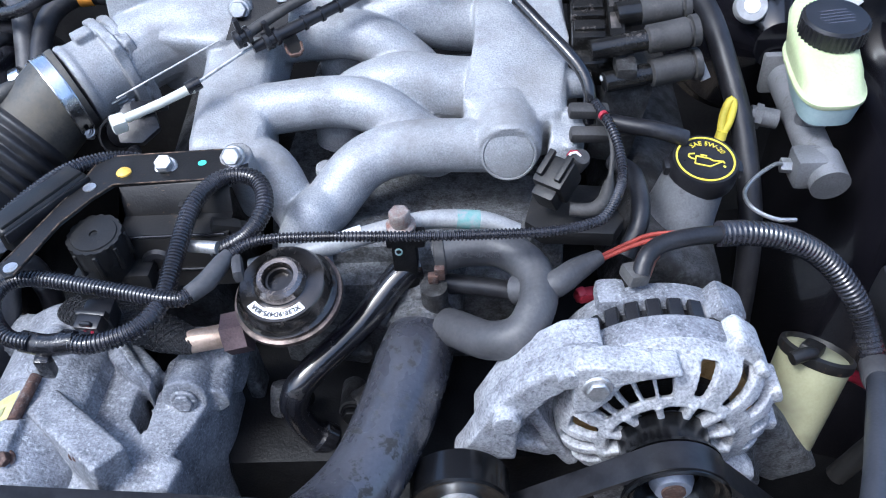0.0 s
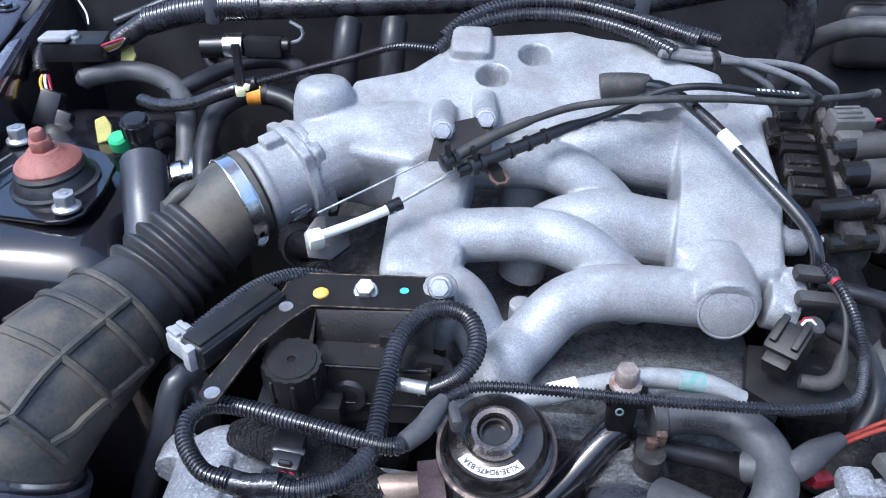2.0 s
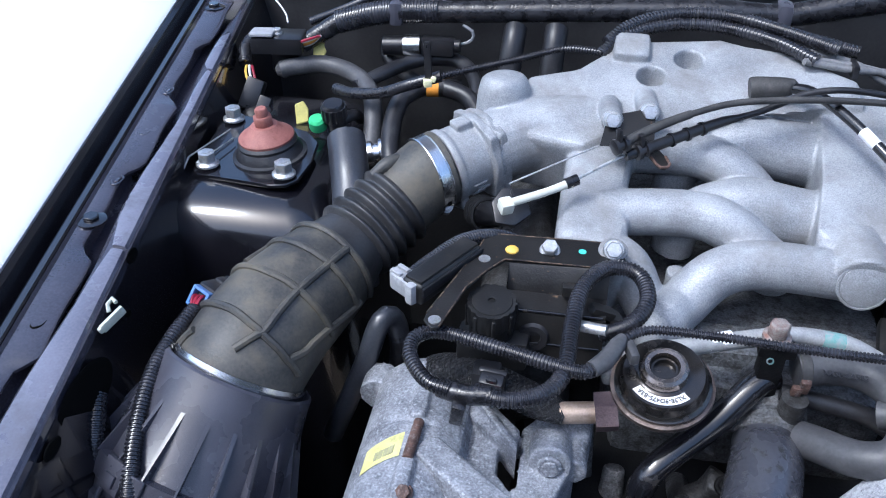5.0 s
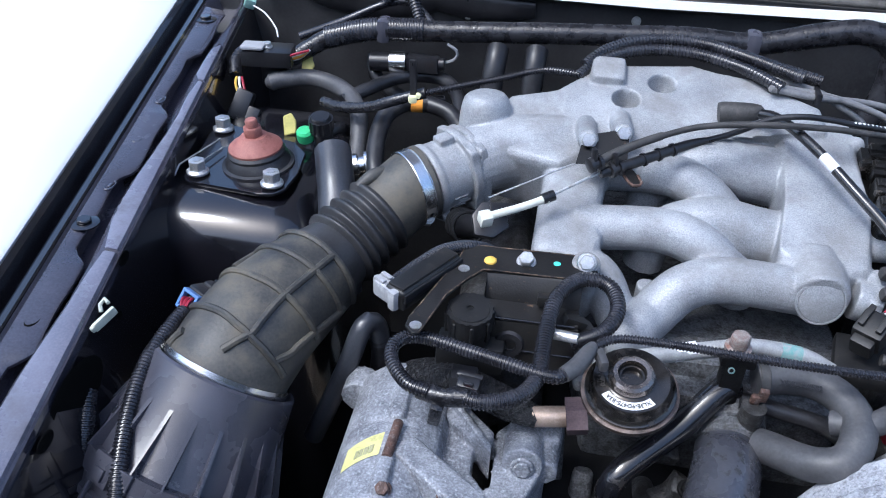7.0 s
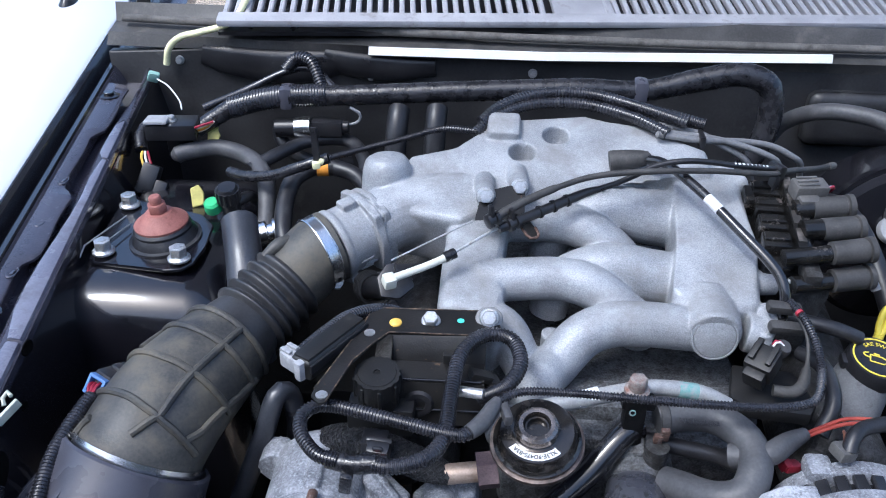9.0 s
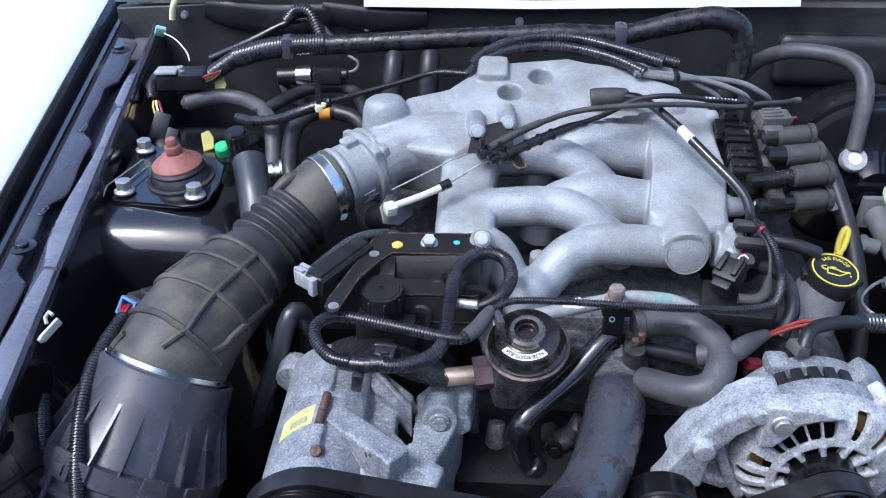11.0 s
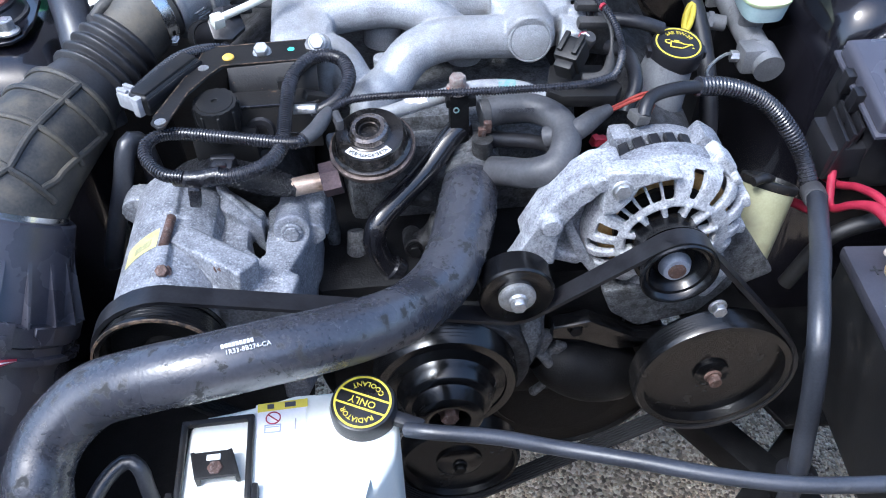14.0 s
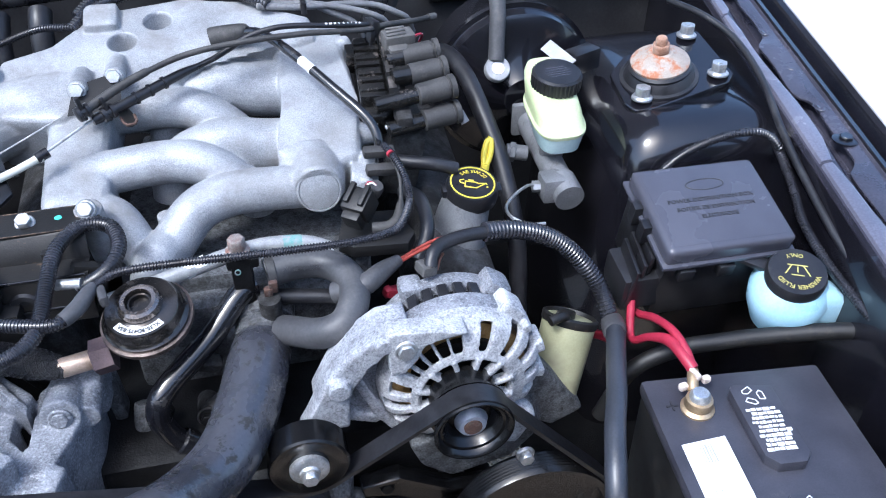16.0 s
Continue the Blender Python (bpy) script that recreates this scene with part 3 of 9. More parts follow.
    lathe(bm, [(0.0, 0.0), (0.0075, 0.0), (0.0088, 0.0010), (0.0095, 0.0)], Matrix.Translation((s * 0.7165, 0.475, rail_z(0.475) - 0.0040)) @ Matrix.Diagonal((0.8, 1.25, 1, 1)), 22, closed=False)
    part("punched_hole", bm, HOLE, rail, "dark punched hole")
    bm = bmesh.new()
    tip = bm.verts.new((s * 0.684, 0.541, 0.904))
    base = [bm.verts.new((s * x, y, z)) for x, y, z in ((0.688, 0.522, 0.894), (0.690, 0.558, 0.899), (0.670, 0.556, 0.880), (0.666, 0.528, 0.874))]
    for k in range(4):
        bm.faces.new((base[k], base[(k + 1) % 4], tip))
    bm.faces.new(base[::-1])
    part("gusset", bm, LEDGE, rail, "small pressed gusset")
    bm = bmesh.new()
    loft(bm, outer)
    solo(name_panel, bm, FENDER_PAINT, (s * 0.85, 0.7, 0.9), "pale silver fender panel in bright daylight", "fender", kind="structure")
    # apron wall below the rail
    bm = bmesh.new()
    lo, hi = [], []
    for y in (-0.35, 0.2, 0.6, 1.2, 1.4):
        xi = 0.660 + 0.12 * (y - 0.485)
        lo.append((xi - 0.02, y))
        hi.append(xi)
    secs = [[V((s * (x + 0.024), y, rail_z(y) - 0.012)), V((s * (x + 0.020), y, rail_z(y) - 0.012)), V((s * (x + 0.005), y, rail_z(y) - 0.08)), V((s * (x - 0.01), y, 0.42)), V((s * (x + 0.01), y, 0.42))] for x, y in lo]
    loft(bm, secs)
    apron = solo("wall_west" if s < 0 else "wall_east", bm, BODY_PAINT, (s * 0.66, 0.6, 0.5), "black painted inner fender apron with punched holes", "body panel", kind="structure")
    if s < 0:
        ap = lambda y, z: V((-(0.640 + 0.12 * (y - 0.485) + 0.03 * (z - 0.42) + 0.0005), y, z))
        for y, z, w, h in ((0.420, 0.852, 0.024, 0.042), (0.352, 0.858, 0.007, 0.012), (0.529, 0.860, 0.005, 0.007), (0.300, 0.800, 0.010, 0.014), (0.60, 0.80, 0.008, 0.008), (0.571, 0.905, 0.007, 0.010)):
            bm = bmesh.new()
            lathe(bm, [(0.0, 0.0), (0.85, 0.0), (1.0, 0.0010), (1.12, 0.0)], axis(ap(y, z), (1, 0, 0.1)) @ Matrix.Diagonal((h, w, 1, 1)), 24, closed=False)
            part("punched_hole", bm, HOLE, apron, "dark punched hole")
    return rail, apron


rail_w, apron_w = fender(-1, "trim_rail_west", "trim_fender_west")
rail_e, apron_e = fender(1, "trim_rail_east", "trim_fender_east")

# firewall, cowl, seal
bm = bmesh.new()
prism(bm, [(-0.80, 0.25), (0.80, 0.25), (0.82, 1.02), (0.4, 1.045), (-0.4, 1.045), (-0.82, 1.02)], 0, 0.02, Matrix(((1, 0, 0, 0), (0, 0, 1, 1.2), (0, 1, 0, 0), (0, 0, 0, 1))), 0.004)
box(bm, (0.62, 0.03, 0.09), Matrix.Translation((0.62, 1.19, 0.96)), 0.02, 3)
firewall = solo("wall_firewall", bm, material("firewall_coating", (0.012, 0.012, 0.014), (0.03, 0.03, 0.032), 0.45, 0, 14, 200, 0.3, dirt=(0.07, 0.07, 0.068), dirt_scale=20, dirt_at=0.68), (0, 1.2, 0.25), "dark coated firewall panel with sound deadener", "firewall", kind="structure")
for x, z in ((-0.385, 0.995), (-0.124, 1.011), (-0.70, 1.01), (0.47, 0.99)):
    shared("bolt", BOLT_ZINC, firewall, axis((x, 1.199, z), (0, -1, 0.1)) @ Matrix.Scale(0.7, 4))
bm = bmesh.new()
tube(bm, [(-0.66, 1.196, 1.022, 0.006), (-0.61, 1.196, 1.012, 0.009), (-0.54, 1.196, 1.006, 0.010), (-0.475, 1.196, 1.010, 0.009), (-0.43, 1.197, 1.018, 0.006)], flat=2.8)
tube(bm, [(-0.46, 1.197, 1.024, 0.006), (-0.41, 1.196, 1.014, 0.008), (-0.35, 1.196, 1.010, 0.008), (-0.28, 1.198, 1.014, 0.005)], flat=2.6)
part("sound_pad", bm, BLACK_PLASTIC, firewall, "moulded glossy black pad")
bm = bmesh.new()
loft(bm, [[V((x, 1.185 + 0.03 * (x / 0.8) ** 2, 1.048)), V((x, 1.22 + 0.03 * (x / 0.8) ** 2, 1.055)), V((x, 1.26, 1.085)), V((x, 1.262, 1.04)), V((x, 1.20, 1.03))] for x in (-0.82, -0.6, -0.4, -0.2, 0, 0.2, 0.4, 0.6, 0.82)])
solo("trim_cowl_lip", bm, LIP, (0, 1.2, 1.04), "dark grey cowl edge below the windscreen", "cowl", kind="structure")
bm = bmesh.new()
tube(bm, [(x, 1.205 + 0.03 * (x / 0.8) ** 2, 1.066) for x in (-0.80, -0.6, -0.3, 0, 0.3, 0.6, 0.80)], 0.0065)
solo("trim_cowl_seal", bm, FOAM, (0, 1.2, 1.06), "grey foam hood seal along the cowl", "weather seal", kind="structure")
# white strip in place of the bright reflection below the windscreen
bm = bmesh.new()
loft(bm, [[V((x, 1.176 + 0.03 * (x / 0.8) ** 2, 1.036 + dz)), V((x, 1.182 + 0.03 * (x / 0.8) ** 2, 1.036 + dz)), V((x, 1.186 + 0.03 * (x / 0.8) ** 2, 1.047 + dz)), V((x, 1.180 + 0.03 * (x / 0.8) ** 2, 1.047 + dz))] for x, dz in ((-0.386, 0), (-0.1, 0.004), (0.33, 0.016))])
solo("trim_cowl_glare", bm, WHITE_PLASTIC, (0, 1.18, 1.04), "white strip standing in for bright glare along the cowl edge", "trim strip", kind="structure")
# cowl grille of slats
grille = thing("cowl_grille", (0, 1.3, 1.09), "grey cowl grille with dark vent slots under the windscreen", "grille")
bm = bmesh.new()
GT = Matrix.Translation((0, 1.275, 0)) @ Matrix.Rotation(radians(6.5), 4, "Z") @ Matrix.Translation((0, -1.275, 0))
box(bm, (1.36, 0.22, 0.006), GT @ pose(0.05, 1.355, 1.086, 12))
part("backing", bm, BLACK_PLASTIC, grille)
bm = bmesh.new()
box(bm, (1.36, 0.03, 0.012), GT @ pose(0.05, 1.252, 1.085, 12), 0.004)
box(bm, (1.36, 0.06, 0.012), GT @ pose(0.05, 1.43, 1.122, 12), 0.004)
box(bm, (0.10, 0.16, 0.012), GT @ pose(-0.045, 1.335, 1.1, 12), 0.004)
part("frame", bm, COWL, grille)
bm = bmesh.new()
box(bm, (0.0085, 0.150, 0.012), Matrix(), 0.002, 1)
SLAT = mesh_of(bm, "slat", COWL)
for k in range(66):
    x = -0.62 + k * 0.0175
    if -0.11 < x < -0.02:
        continue
    shared("slat", SLAT, grille, GT @ pose(x, 1.332, 1.100, 12))
# added plain wall behind the viewer, never in view: closes the place, darkens reflections
bm = bmesh.new()
box(bm, (14, 0.2, 3.6), pose(0, -4.5, 1.8), 0.02)
solo("backdrop_wall", bm, material("dark_green_grey_wall", (0.05, 0.055, 0.05), (0.09, 0.095, 0.085), 0.8, 0, 2, 40, 0.3), (0, -4.5, 0), "added plain dark wall behind the viewer, darkens reflections", "wall", kind="structure")
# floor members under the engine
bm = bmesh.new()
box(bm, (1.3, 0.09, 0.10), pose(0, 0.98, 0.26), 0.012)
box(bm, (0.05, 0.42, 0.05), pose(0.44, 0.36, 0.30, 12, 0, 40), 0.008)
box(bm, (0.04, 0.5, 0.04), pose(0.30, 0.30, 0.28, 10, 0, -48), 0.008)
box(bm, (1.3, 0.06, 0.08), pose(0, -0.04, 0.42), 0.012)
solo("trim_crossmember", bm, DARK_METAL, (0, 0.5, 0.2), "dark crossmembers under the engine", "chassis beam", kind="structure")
# unseen front panel, stretched low to keep the gravel's glow off the pulleys
bm = bmesh.new()
prism(bm, [(-0.69, 0.18), (0.69, 0.18), (0.69, 0.70), (-0.69, 0.70)], -0.01, 0.01, Matrix(((1, 0, 0, 0), (0, 0, 1, -0.08), (0, 1, 0, 0), (0, 0, 0, 1))), 0.003)
solo("wall_front", bm, BLACK_PLASTIC, (0, -0.08, 0.15), "unseen black radiator support, reaching down to block gravel light", "body panel", kind="structure")

bm = bmesh.new()
loft(bm, [[V((x, 1.55, 1.18)), V((x, 1.52, 1.18)), V((x, 0.98, 2.15)), V((x, 1.02, 2.17))] for x in (-0.70, 0.70)])
solo("ceiling_hood", bm, SILVER_PAINT, (0, 1.2, 1.1), "raised silver hood seen from below", "hood", kind="structure")


def strut_tower(s, cap, label):
    bm = bmesh.new()
    top = [(-0.10, -0.095), (0.115, -0.095), (0.115, 0.30), (-0.10, 0.30)]
    c = V((-0.605, 0.79, 0)) if s < 0 else V((0.585, 0.780, 0))
    lift = 0.0 if s < 0 else 0.022
    sec = []
    for z, g in ((0.30, 0.05), (0.72, 0.032), (0.80, 0.025), (0.836, 0.020), (0.856, 0.014), (0.871, 0.006), (0.882, -0.004), (0.890, -0.017), (0.895, -0.034), (0.897, -0.052)):
        ring = []
        for k in range(24):
            a = 2 * math.pi * k / 24
            cx, cy = math.copysign(abs(math.cos(a)) ** 0.32, math.cos(a)), math.copysign(abs(math.sin(a)) ** 0.32, math.sin(a))
            ring.append(V((c.x + s * 0.005 + cx * (0.105 + g), c.y + 0.07 + cy * (0.165 + g), z + lift * min(1.0, (z - 0.30) / 0.5))))
        sec.append(ring)
    loft(bm, sec)
    tower = solo("wall_strut_tower" if s < 0 else "wall_strut_tower_east", bm, BODY_PAINT, (c.x, c.y, 0.3), "glossy black painted strut tower", "strut tower", kind="structure")
    if s < 0:
        for line in (((-0.690, 0.770, 0.912), (-0.665, 0.845, 0.915)), ((-0.690, 0.770, 0.912), (-0.690, 0.735, 0.898)), ((-0.676, 0.760, 0.910), (-0.654, 0.825, 0.913))):
            bm = bmesh.new()
            tube(bm, line, 0.0011, 6)
            part("seam", bm, ZINC, tower, "thin bright line along the seam")
    tilt = Matrix.Translation((-0.597, 0.803, 0.906) if s < 0 else (0.559, 0.800, 0.930)) @ Euler((radians(3 if s < 0 else 9), radians(-4 if s < 0 else -9), 0)).to_matrix().to_4x4()
    mount = thing("strut_mount", tilt.translation, label, "strut mount", "strut mounts")
    bm = bmesh.new()
    pl = [(-0.086, -0.044), (-0.076, -0.054), (-0.050, -0.057), (0.020, -0.071), (0.042, -0.070), (0.055, -0.056), (0.058, -0.02), (0.054, 0.03), (0.03, 0.058), (-0.04, 0.084), (-0.074, 0.098), (-0.090, 0.094), (-0.096, 0.076), (-0.090, 0.0)]
    spots = [(-0.068, -0.035), (0.036, -0.052), (-0.078, 0.079)]
    wide = 0.84 if s < 0 else 0.97
    if s > 0:
        pl = [(-0.066, -0.035), (-0.058, -0.058), (-0.036, -0.062), (0.080, -0.048), (0.094, -0.034), (0.094, 0.075), (0.080, 0.090), (0.050, 0.086), (-0.030, 0.058), (-0.060, 0.030)]
        spots = [(-0.042, -0.040), (0.072, -0.030), (0.072, 0.068)]
    prism(bm, pl, -0.002, 0.0030, tilt, 0.0012, 1)
    if s > 0:
        prism(bm, [(x * 0.98, y * 0.98) for x, y in pl], -0.045, 0.0005, tilt, 0.003, 1)
    part("plate", bm, BODY_PAINT, mount)
    bm = bmesh.new()
    lathe(bm, [(0.055 * wide, 0.002), (0.055 * wide, 0.0055), (0.050 * wide, 0.007), (0.047 * wide, 0.013), (0.043 * wide, 0.018), (0.044 * wide, 0.022), (0.040 * wide, 0.026), (0.036 * wide, 0.026)], tilt, 40)
    part("rubber_ring", bm, RUBBER, mount)
    bm = bmesh.new()
    lathe(bm, [(0.034 * wide, 0.023), (0.0405 * wide, 0.025), (0.041 * wide, 0.0285), (0.0395 * wide, 0.030), (0.030 * wide, 0.0355), (0.018, 0.0415), (0.0165, 0.0435), (0.014, 0.044)], tilt, 36)
    hexa = [(0.0125 * math.cos(k * math.pi / 3), 0.0125 * math.sin(k * math.pi / 3)) for k in range(6)]
    part("cap", bm, cap, mount)
    bm = bmesh.new()
    prism(bm, hexa, 0.042, 0.056, tilt, 0.0015, 1)
    lathe(bm, [(0.0078, 0.055), (0.0078, 0.064), (0.0062, 0.066)], tilt, 14)
    part("rod_nut", bm, cap if s < 0 else ORANGE_RUST, mount, "rusted strut rod nut")
    for x, y in spots:
        p = tilt @ V((x, y, 0.006))
        shared("bolt", BIG_NUT, mount, Matrix.Translation(p) @ Matrix.Diagonal((0.86, 0.86, 0.86, 1)))
    return tower


bm = bmesh.new()
lathe(bm, [(0.0165, 0), (0.0165, 0.003), (0.013, 0.006), (0.0115, 0.006)], seg=20)
prism(bm, [(0.0128 * math.cos(k * math.pi / 3), 0.0128 * math.sin(k * math.pi / 3)) for k in range(6)], 0.005, 0.020, bevel=0.0016, seg=2)
lathe(bm, [(0.0062, 0.0195), (0.0058, 0.0212), (0.0, 0.0212)], seg=12)
BIG_NUT = mesh_of(bm, "bolt", ZINC)
strut_tower(-1, RED_PRIMER, "red-brown strut cap on a black three-bolt plate")
strut_tower(1, CREAM_RUST, "rust-streaked cream strut cap on a black three-bolt plate")

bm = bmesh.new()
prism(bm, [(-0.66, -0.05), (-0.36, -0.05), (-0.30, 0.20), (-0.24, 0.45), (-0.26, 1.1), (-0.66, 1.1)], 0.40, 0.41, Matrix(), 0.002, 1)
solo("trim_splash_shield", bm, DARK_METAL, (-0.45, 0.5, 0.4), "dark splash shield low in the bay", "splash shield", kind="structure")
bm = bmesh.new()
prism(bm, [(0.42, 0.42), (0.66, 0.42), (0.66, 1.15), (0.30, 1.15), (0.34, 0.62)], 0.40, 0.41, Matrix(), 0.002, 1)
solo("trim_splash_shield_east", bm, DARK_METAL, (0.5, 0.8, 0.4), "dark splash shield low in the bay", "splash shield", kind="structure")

# ---- engine block mass ----
engine = thing("engine_block", (-0.03, 0.7, 0.35), "grimy grey engine block with valve covers and front cover", "engine")
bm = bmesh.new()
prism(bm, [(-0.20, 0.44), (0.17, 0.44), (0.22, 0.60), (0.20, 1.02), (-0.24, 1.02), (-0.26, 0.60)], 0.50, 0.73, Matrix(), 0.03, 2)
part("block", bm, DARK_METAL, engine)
bm = bmesh.new()
prism(bm, [(-0.155, 0.56), (0.10, 0.56), (0.115, 0.70), (0.10, 0.98), (-0.16, 0.98), (-0.175, 0.70)], 0.72, 0.835, Matrix(), 0.012, 2)
box(bm, (0.24, 0.05, 0.05), pose(0.0, 0.615, 0.830), 0.012)
part("lower_manifold", bm, OUTLET, engine, "grimy lower intake manifold")
bm = bmesh.new()
prism(bm, [(-0.15, 0.455), (0.10, 0.455), (0.10, 0.57), (-0.15, 0.57)], 0.53, 0.695, Matrix(), 0.02, 2)
cyl(bm, (-0.03, 0.40, 0.62), (-0.03, 0.50, 0.62), 0.075)
for x0, z0, x1, z1 in ((-0.13, 0.56, -0.09, 0.68), (-0.10, 0.55, -0.02, 0.60), (0.02, 0.56, 0.08, 0.67)):
    cyl(bm, (x0, 0.452, z0), (x1, 0.452, z1), 0.007, 10)
for x0, z0 in ((-0.135, 0.665), (-0.085, 0.685), (-0.12, 0.60), (0.05, 0.68)):
    cyl(bm, (x0, 0.46, z0), (x0, 0.438, z0), 0.012, 14)
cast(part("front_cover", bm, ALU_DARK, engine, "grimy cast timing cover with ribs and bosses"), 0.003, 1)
for x0, z0 in ((-0.135, 0.665), (-0.085, 0.685), (-0.12, 0.60), (0.05, 0.68)):
    shared("bolt", BOLT_DARK, engine, axis((x0, 0.436, z0), (0, -1, 0.1)))
bm = bmesh.new()
cyl(bm, (-0.086, 0.53, 0.725), (-0.084, 0.49, 0.738), 0.012, 16)
part("boss", bm, ALU_DARK, engine, "grimy cast bolt boss")
shared("bolt", BOLT_DARK, engine, axis((-0.084, 0.49, 0.738), (0, -1, 0.2)))
bm = bmesh.new()
tube(bm, [(-0.151, 0.515, 0.752, 0.011), (-0.152, 0.502, 0.725, 0.013), (-0.151, 0.495, 0.690, 0.014), (-0.148, 0.490, 0.655, 0.016)], seg=14)
box(bm, (0.042, 0.036, 0.030), pose(-0.182, 0.512, 0.672, 12, 0, -14), 0.006)
box(bm, (0.046, 0.036, 0.026), pose(-0.176, 0.500, 0.640, 12, 0, -10), 0.006)
box(bm, (0.030, 0.032, 0.050), pose(-0.136, 0.498, 0.680, 0, 14, 10), 0.007)
box(bm, (0.014, 0.03, 0.13), pose(-0.178, 0.53, 0.72, 0, -4), 0.004)
tube(bm, [(-0.125, 0.49, 0.665, 0.012), (-0.105, 0.488, 0.650, 0.016), (-0.09, 0.48, 0.625, 0.020)], seg=12)
cast(part("rib", bm, OUTLET, engine, "grimy speckled front casting"), 0.0025, 1)
bm = bmesh.new()
tube(bm, [(-0.084, 0.500, 0.730, 0.015), (-0.062, 0.505, 0.748, 0.012), (-0.050, 0.515, 0.765, 0.012)], seg=14)
box(bm, (0.022, 0.02, 0.030), pose(-0.056, 0.500, 0.758, 15, 10), 0.005)
box(bm, (0.030, 0.018, 0.016), pose(-0.075, 0.520, 0.790, 10, 25, 10), 0.004)
cast(part("bracket_lug", bm, ALU_DARK, engine, "grimy cast lug with a bolt"), 0.002, 1)
bm = bmesh.new()
tube(bm, [(0.052, 0.44, 0.670, 0.014), (0.046, 0.425, 0.645, 0.016), (0.040, 0.425, 0.610, 0.015), (0.030, 0.43, 0.575, 0.013)], seg=12)
box(bm, (0.030, 0.02, 0.034), pose(0.056, 0.428, 0.628, 0, 20), 0.005)
cast(part("lug", bm, OUTLET, engine, "grimy speckled cast lug"), 0.0025, 1)
for p, d in (((-0.149, 0.474, 0.668), (0, -0.8, 0.6)), ((-0.176, 0.480, 0.655), (0.1, -0.9, 0.3)), ((-0.128, 0.500, 0.748), (0, -0.8, 0.6)), ((-0.050, 0.492, 0.772), (0.1, -0.6, 0.8))):
    shared("bolt", BOLT_DARK, engine, axis(p, d))
bm = bmesh.new()
prism(bm, [(-0.045, -0.19), (0.045, -0.19), (0.045, 0.22), (-0.045, 0.22)], 0, 0.10, pose(0.20, 0.78, 0.74, 4, 28), 0.02, 3)
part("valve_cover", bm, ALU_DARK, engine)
bm = bmesh.new()
prism(bm, [(-0.045, -0.19), (0.045, -0.19), (0.045, 0.22), (-0.045, 0.22)], 0, 0.10, pose(-0.24, 0.78, 0.73, 4, -28), 0.02, 3)
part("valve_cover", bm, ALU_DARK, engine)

# ---- upper intake manifold ----
manifold = thing("intake_manifold", (-0.05, 0.78, 0.85), "silver cast aluminium intake manifold with curved runners", "intake manifold")
MF = Matrix.Translation((0, 0.78, 0.97)) @ Euler((math.atan(0.32), 0, 0)).to_matrix().to_4x4()


def mp(x, y, d=0.0):
    """A point d below the manifold's sloping top, over (x, y)."""
    return V((x, y, 0.97 + 0.32 * (y - 0.78) - d))


def mv(x, y):
    """World x, y to the sloping frame's x, y."""
    return (x, (y - 0.78) * 1.05)


bm = bmesh.new()
prism(bm, [mv(0.044, 0.918), mv(0.134, 0.906), mv(0.137, 0.77), mv(0.128, 0.680), mv(0.100, 0.672), mv(0.03, 0.672), mv(0.030, 0.70), mv(0.042, 0.77)], -0.072, -0.004, MF, 0.020, 3)
prism(bm, [mv(-0.236, 0.655), mv(-0.165, 0.650), mv(-0.158, 0.685), mv(-0.167, 0.75), mv(-0.234, 0.76)], -0.075, -0.006, MF, 0.016, 3)
prism(bm, [mv(-0.234, 0.715), mv(-0.165, 0.715), mv(-0.150, 0.84), mv(-0.23, 0.86)], -0.075, -0.006, MF, 0.016, 3)
prism(bm, [mv(-0.300, 0.79), mv(-0.215, 0.775), mv(-0.18, 0.80), mv(-0.18, 0.91), mv(-0.23, 0.905), mv(-0.29, 0.885)], -0.085, 0.003, MF, 0.012, 3)
prism(bm, [mv(-0.23, 0.832), mv(-0.13, 0.818), mv(-0.083, 0.822), mv(-0.054, 0.844), mv(0.003, 0.859), mv(0.068, 0.864), mv(0.10, 0.872), mv(0.097, 0.918), mv(0.01, 0.955), mv(-0.06, 0.975), mv(-0.15, 0.962), mv(-0.19, 0.945), mv(-0.23, 0.905)], -0.085, 0.004, MF, 0.012, 3)
tube(bm, [(*mp(-0.335, 0.795, 0.035), 0.040), (*mp(-0.29, 0.825, 0.033), 0.043), (*mp(-0.23, 0.846, 0.038), 0.045), (*mp(-0.16, 0.870, 0.050), 0.046), (*mp(-0.06, 0.90, 0.052), 0.044)], seg=24)
# bumps on the elbow
tube(bm, [(*mp(-0.318, 0.842, 0.05), 0.029), (*mp(-0.315, 0.848, 0.010), 0.031), (*mp(-0.313, 0.851, -0.010), 0.030), (*mp(-0.312, 0.853, -0.020), 0.025), (*mp(-0.312, 0.854, -0.0255), 0.014), (*mp(-0.312, 0.854, -0.027), 0.004)], seg=24, step=0.004)
box(bm, (0.045, 0.046, 0.05), MF @ Matrix.Translation((-0.168, 0.166, -0.008)), 0.009)
for x, y, z in ((-0.190, 0.800, 0.998), (-0.150, 0.822, 1.001)):
    cyl(bm, (x, y + 0.045, z - 0.005), (x + 0.003, y - 0.018, z + 0.004), 0.0125)
# runners
RUN = 0.0258
tube(bm, [(*mp(0.06, 0.672, 0.030), RUN), (*mp(-0.02, 0.672, 0.028), RUN), (*mp(-0.066, 0.660, 0.032), RUN), (*mp(-0.100, 0.634, 0.050), RUN), (-0.118, 0.606, 0.868, RUN), (-0.126, 0.59, 0.825, RUN + 0.002)], seg=22)
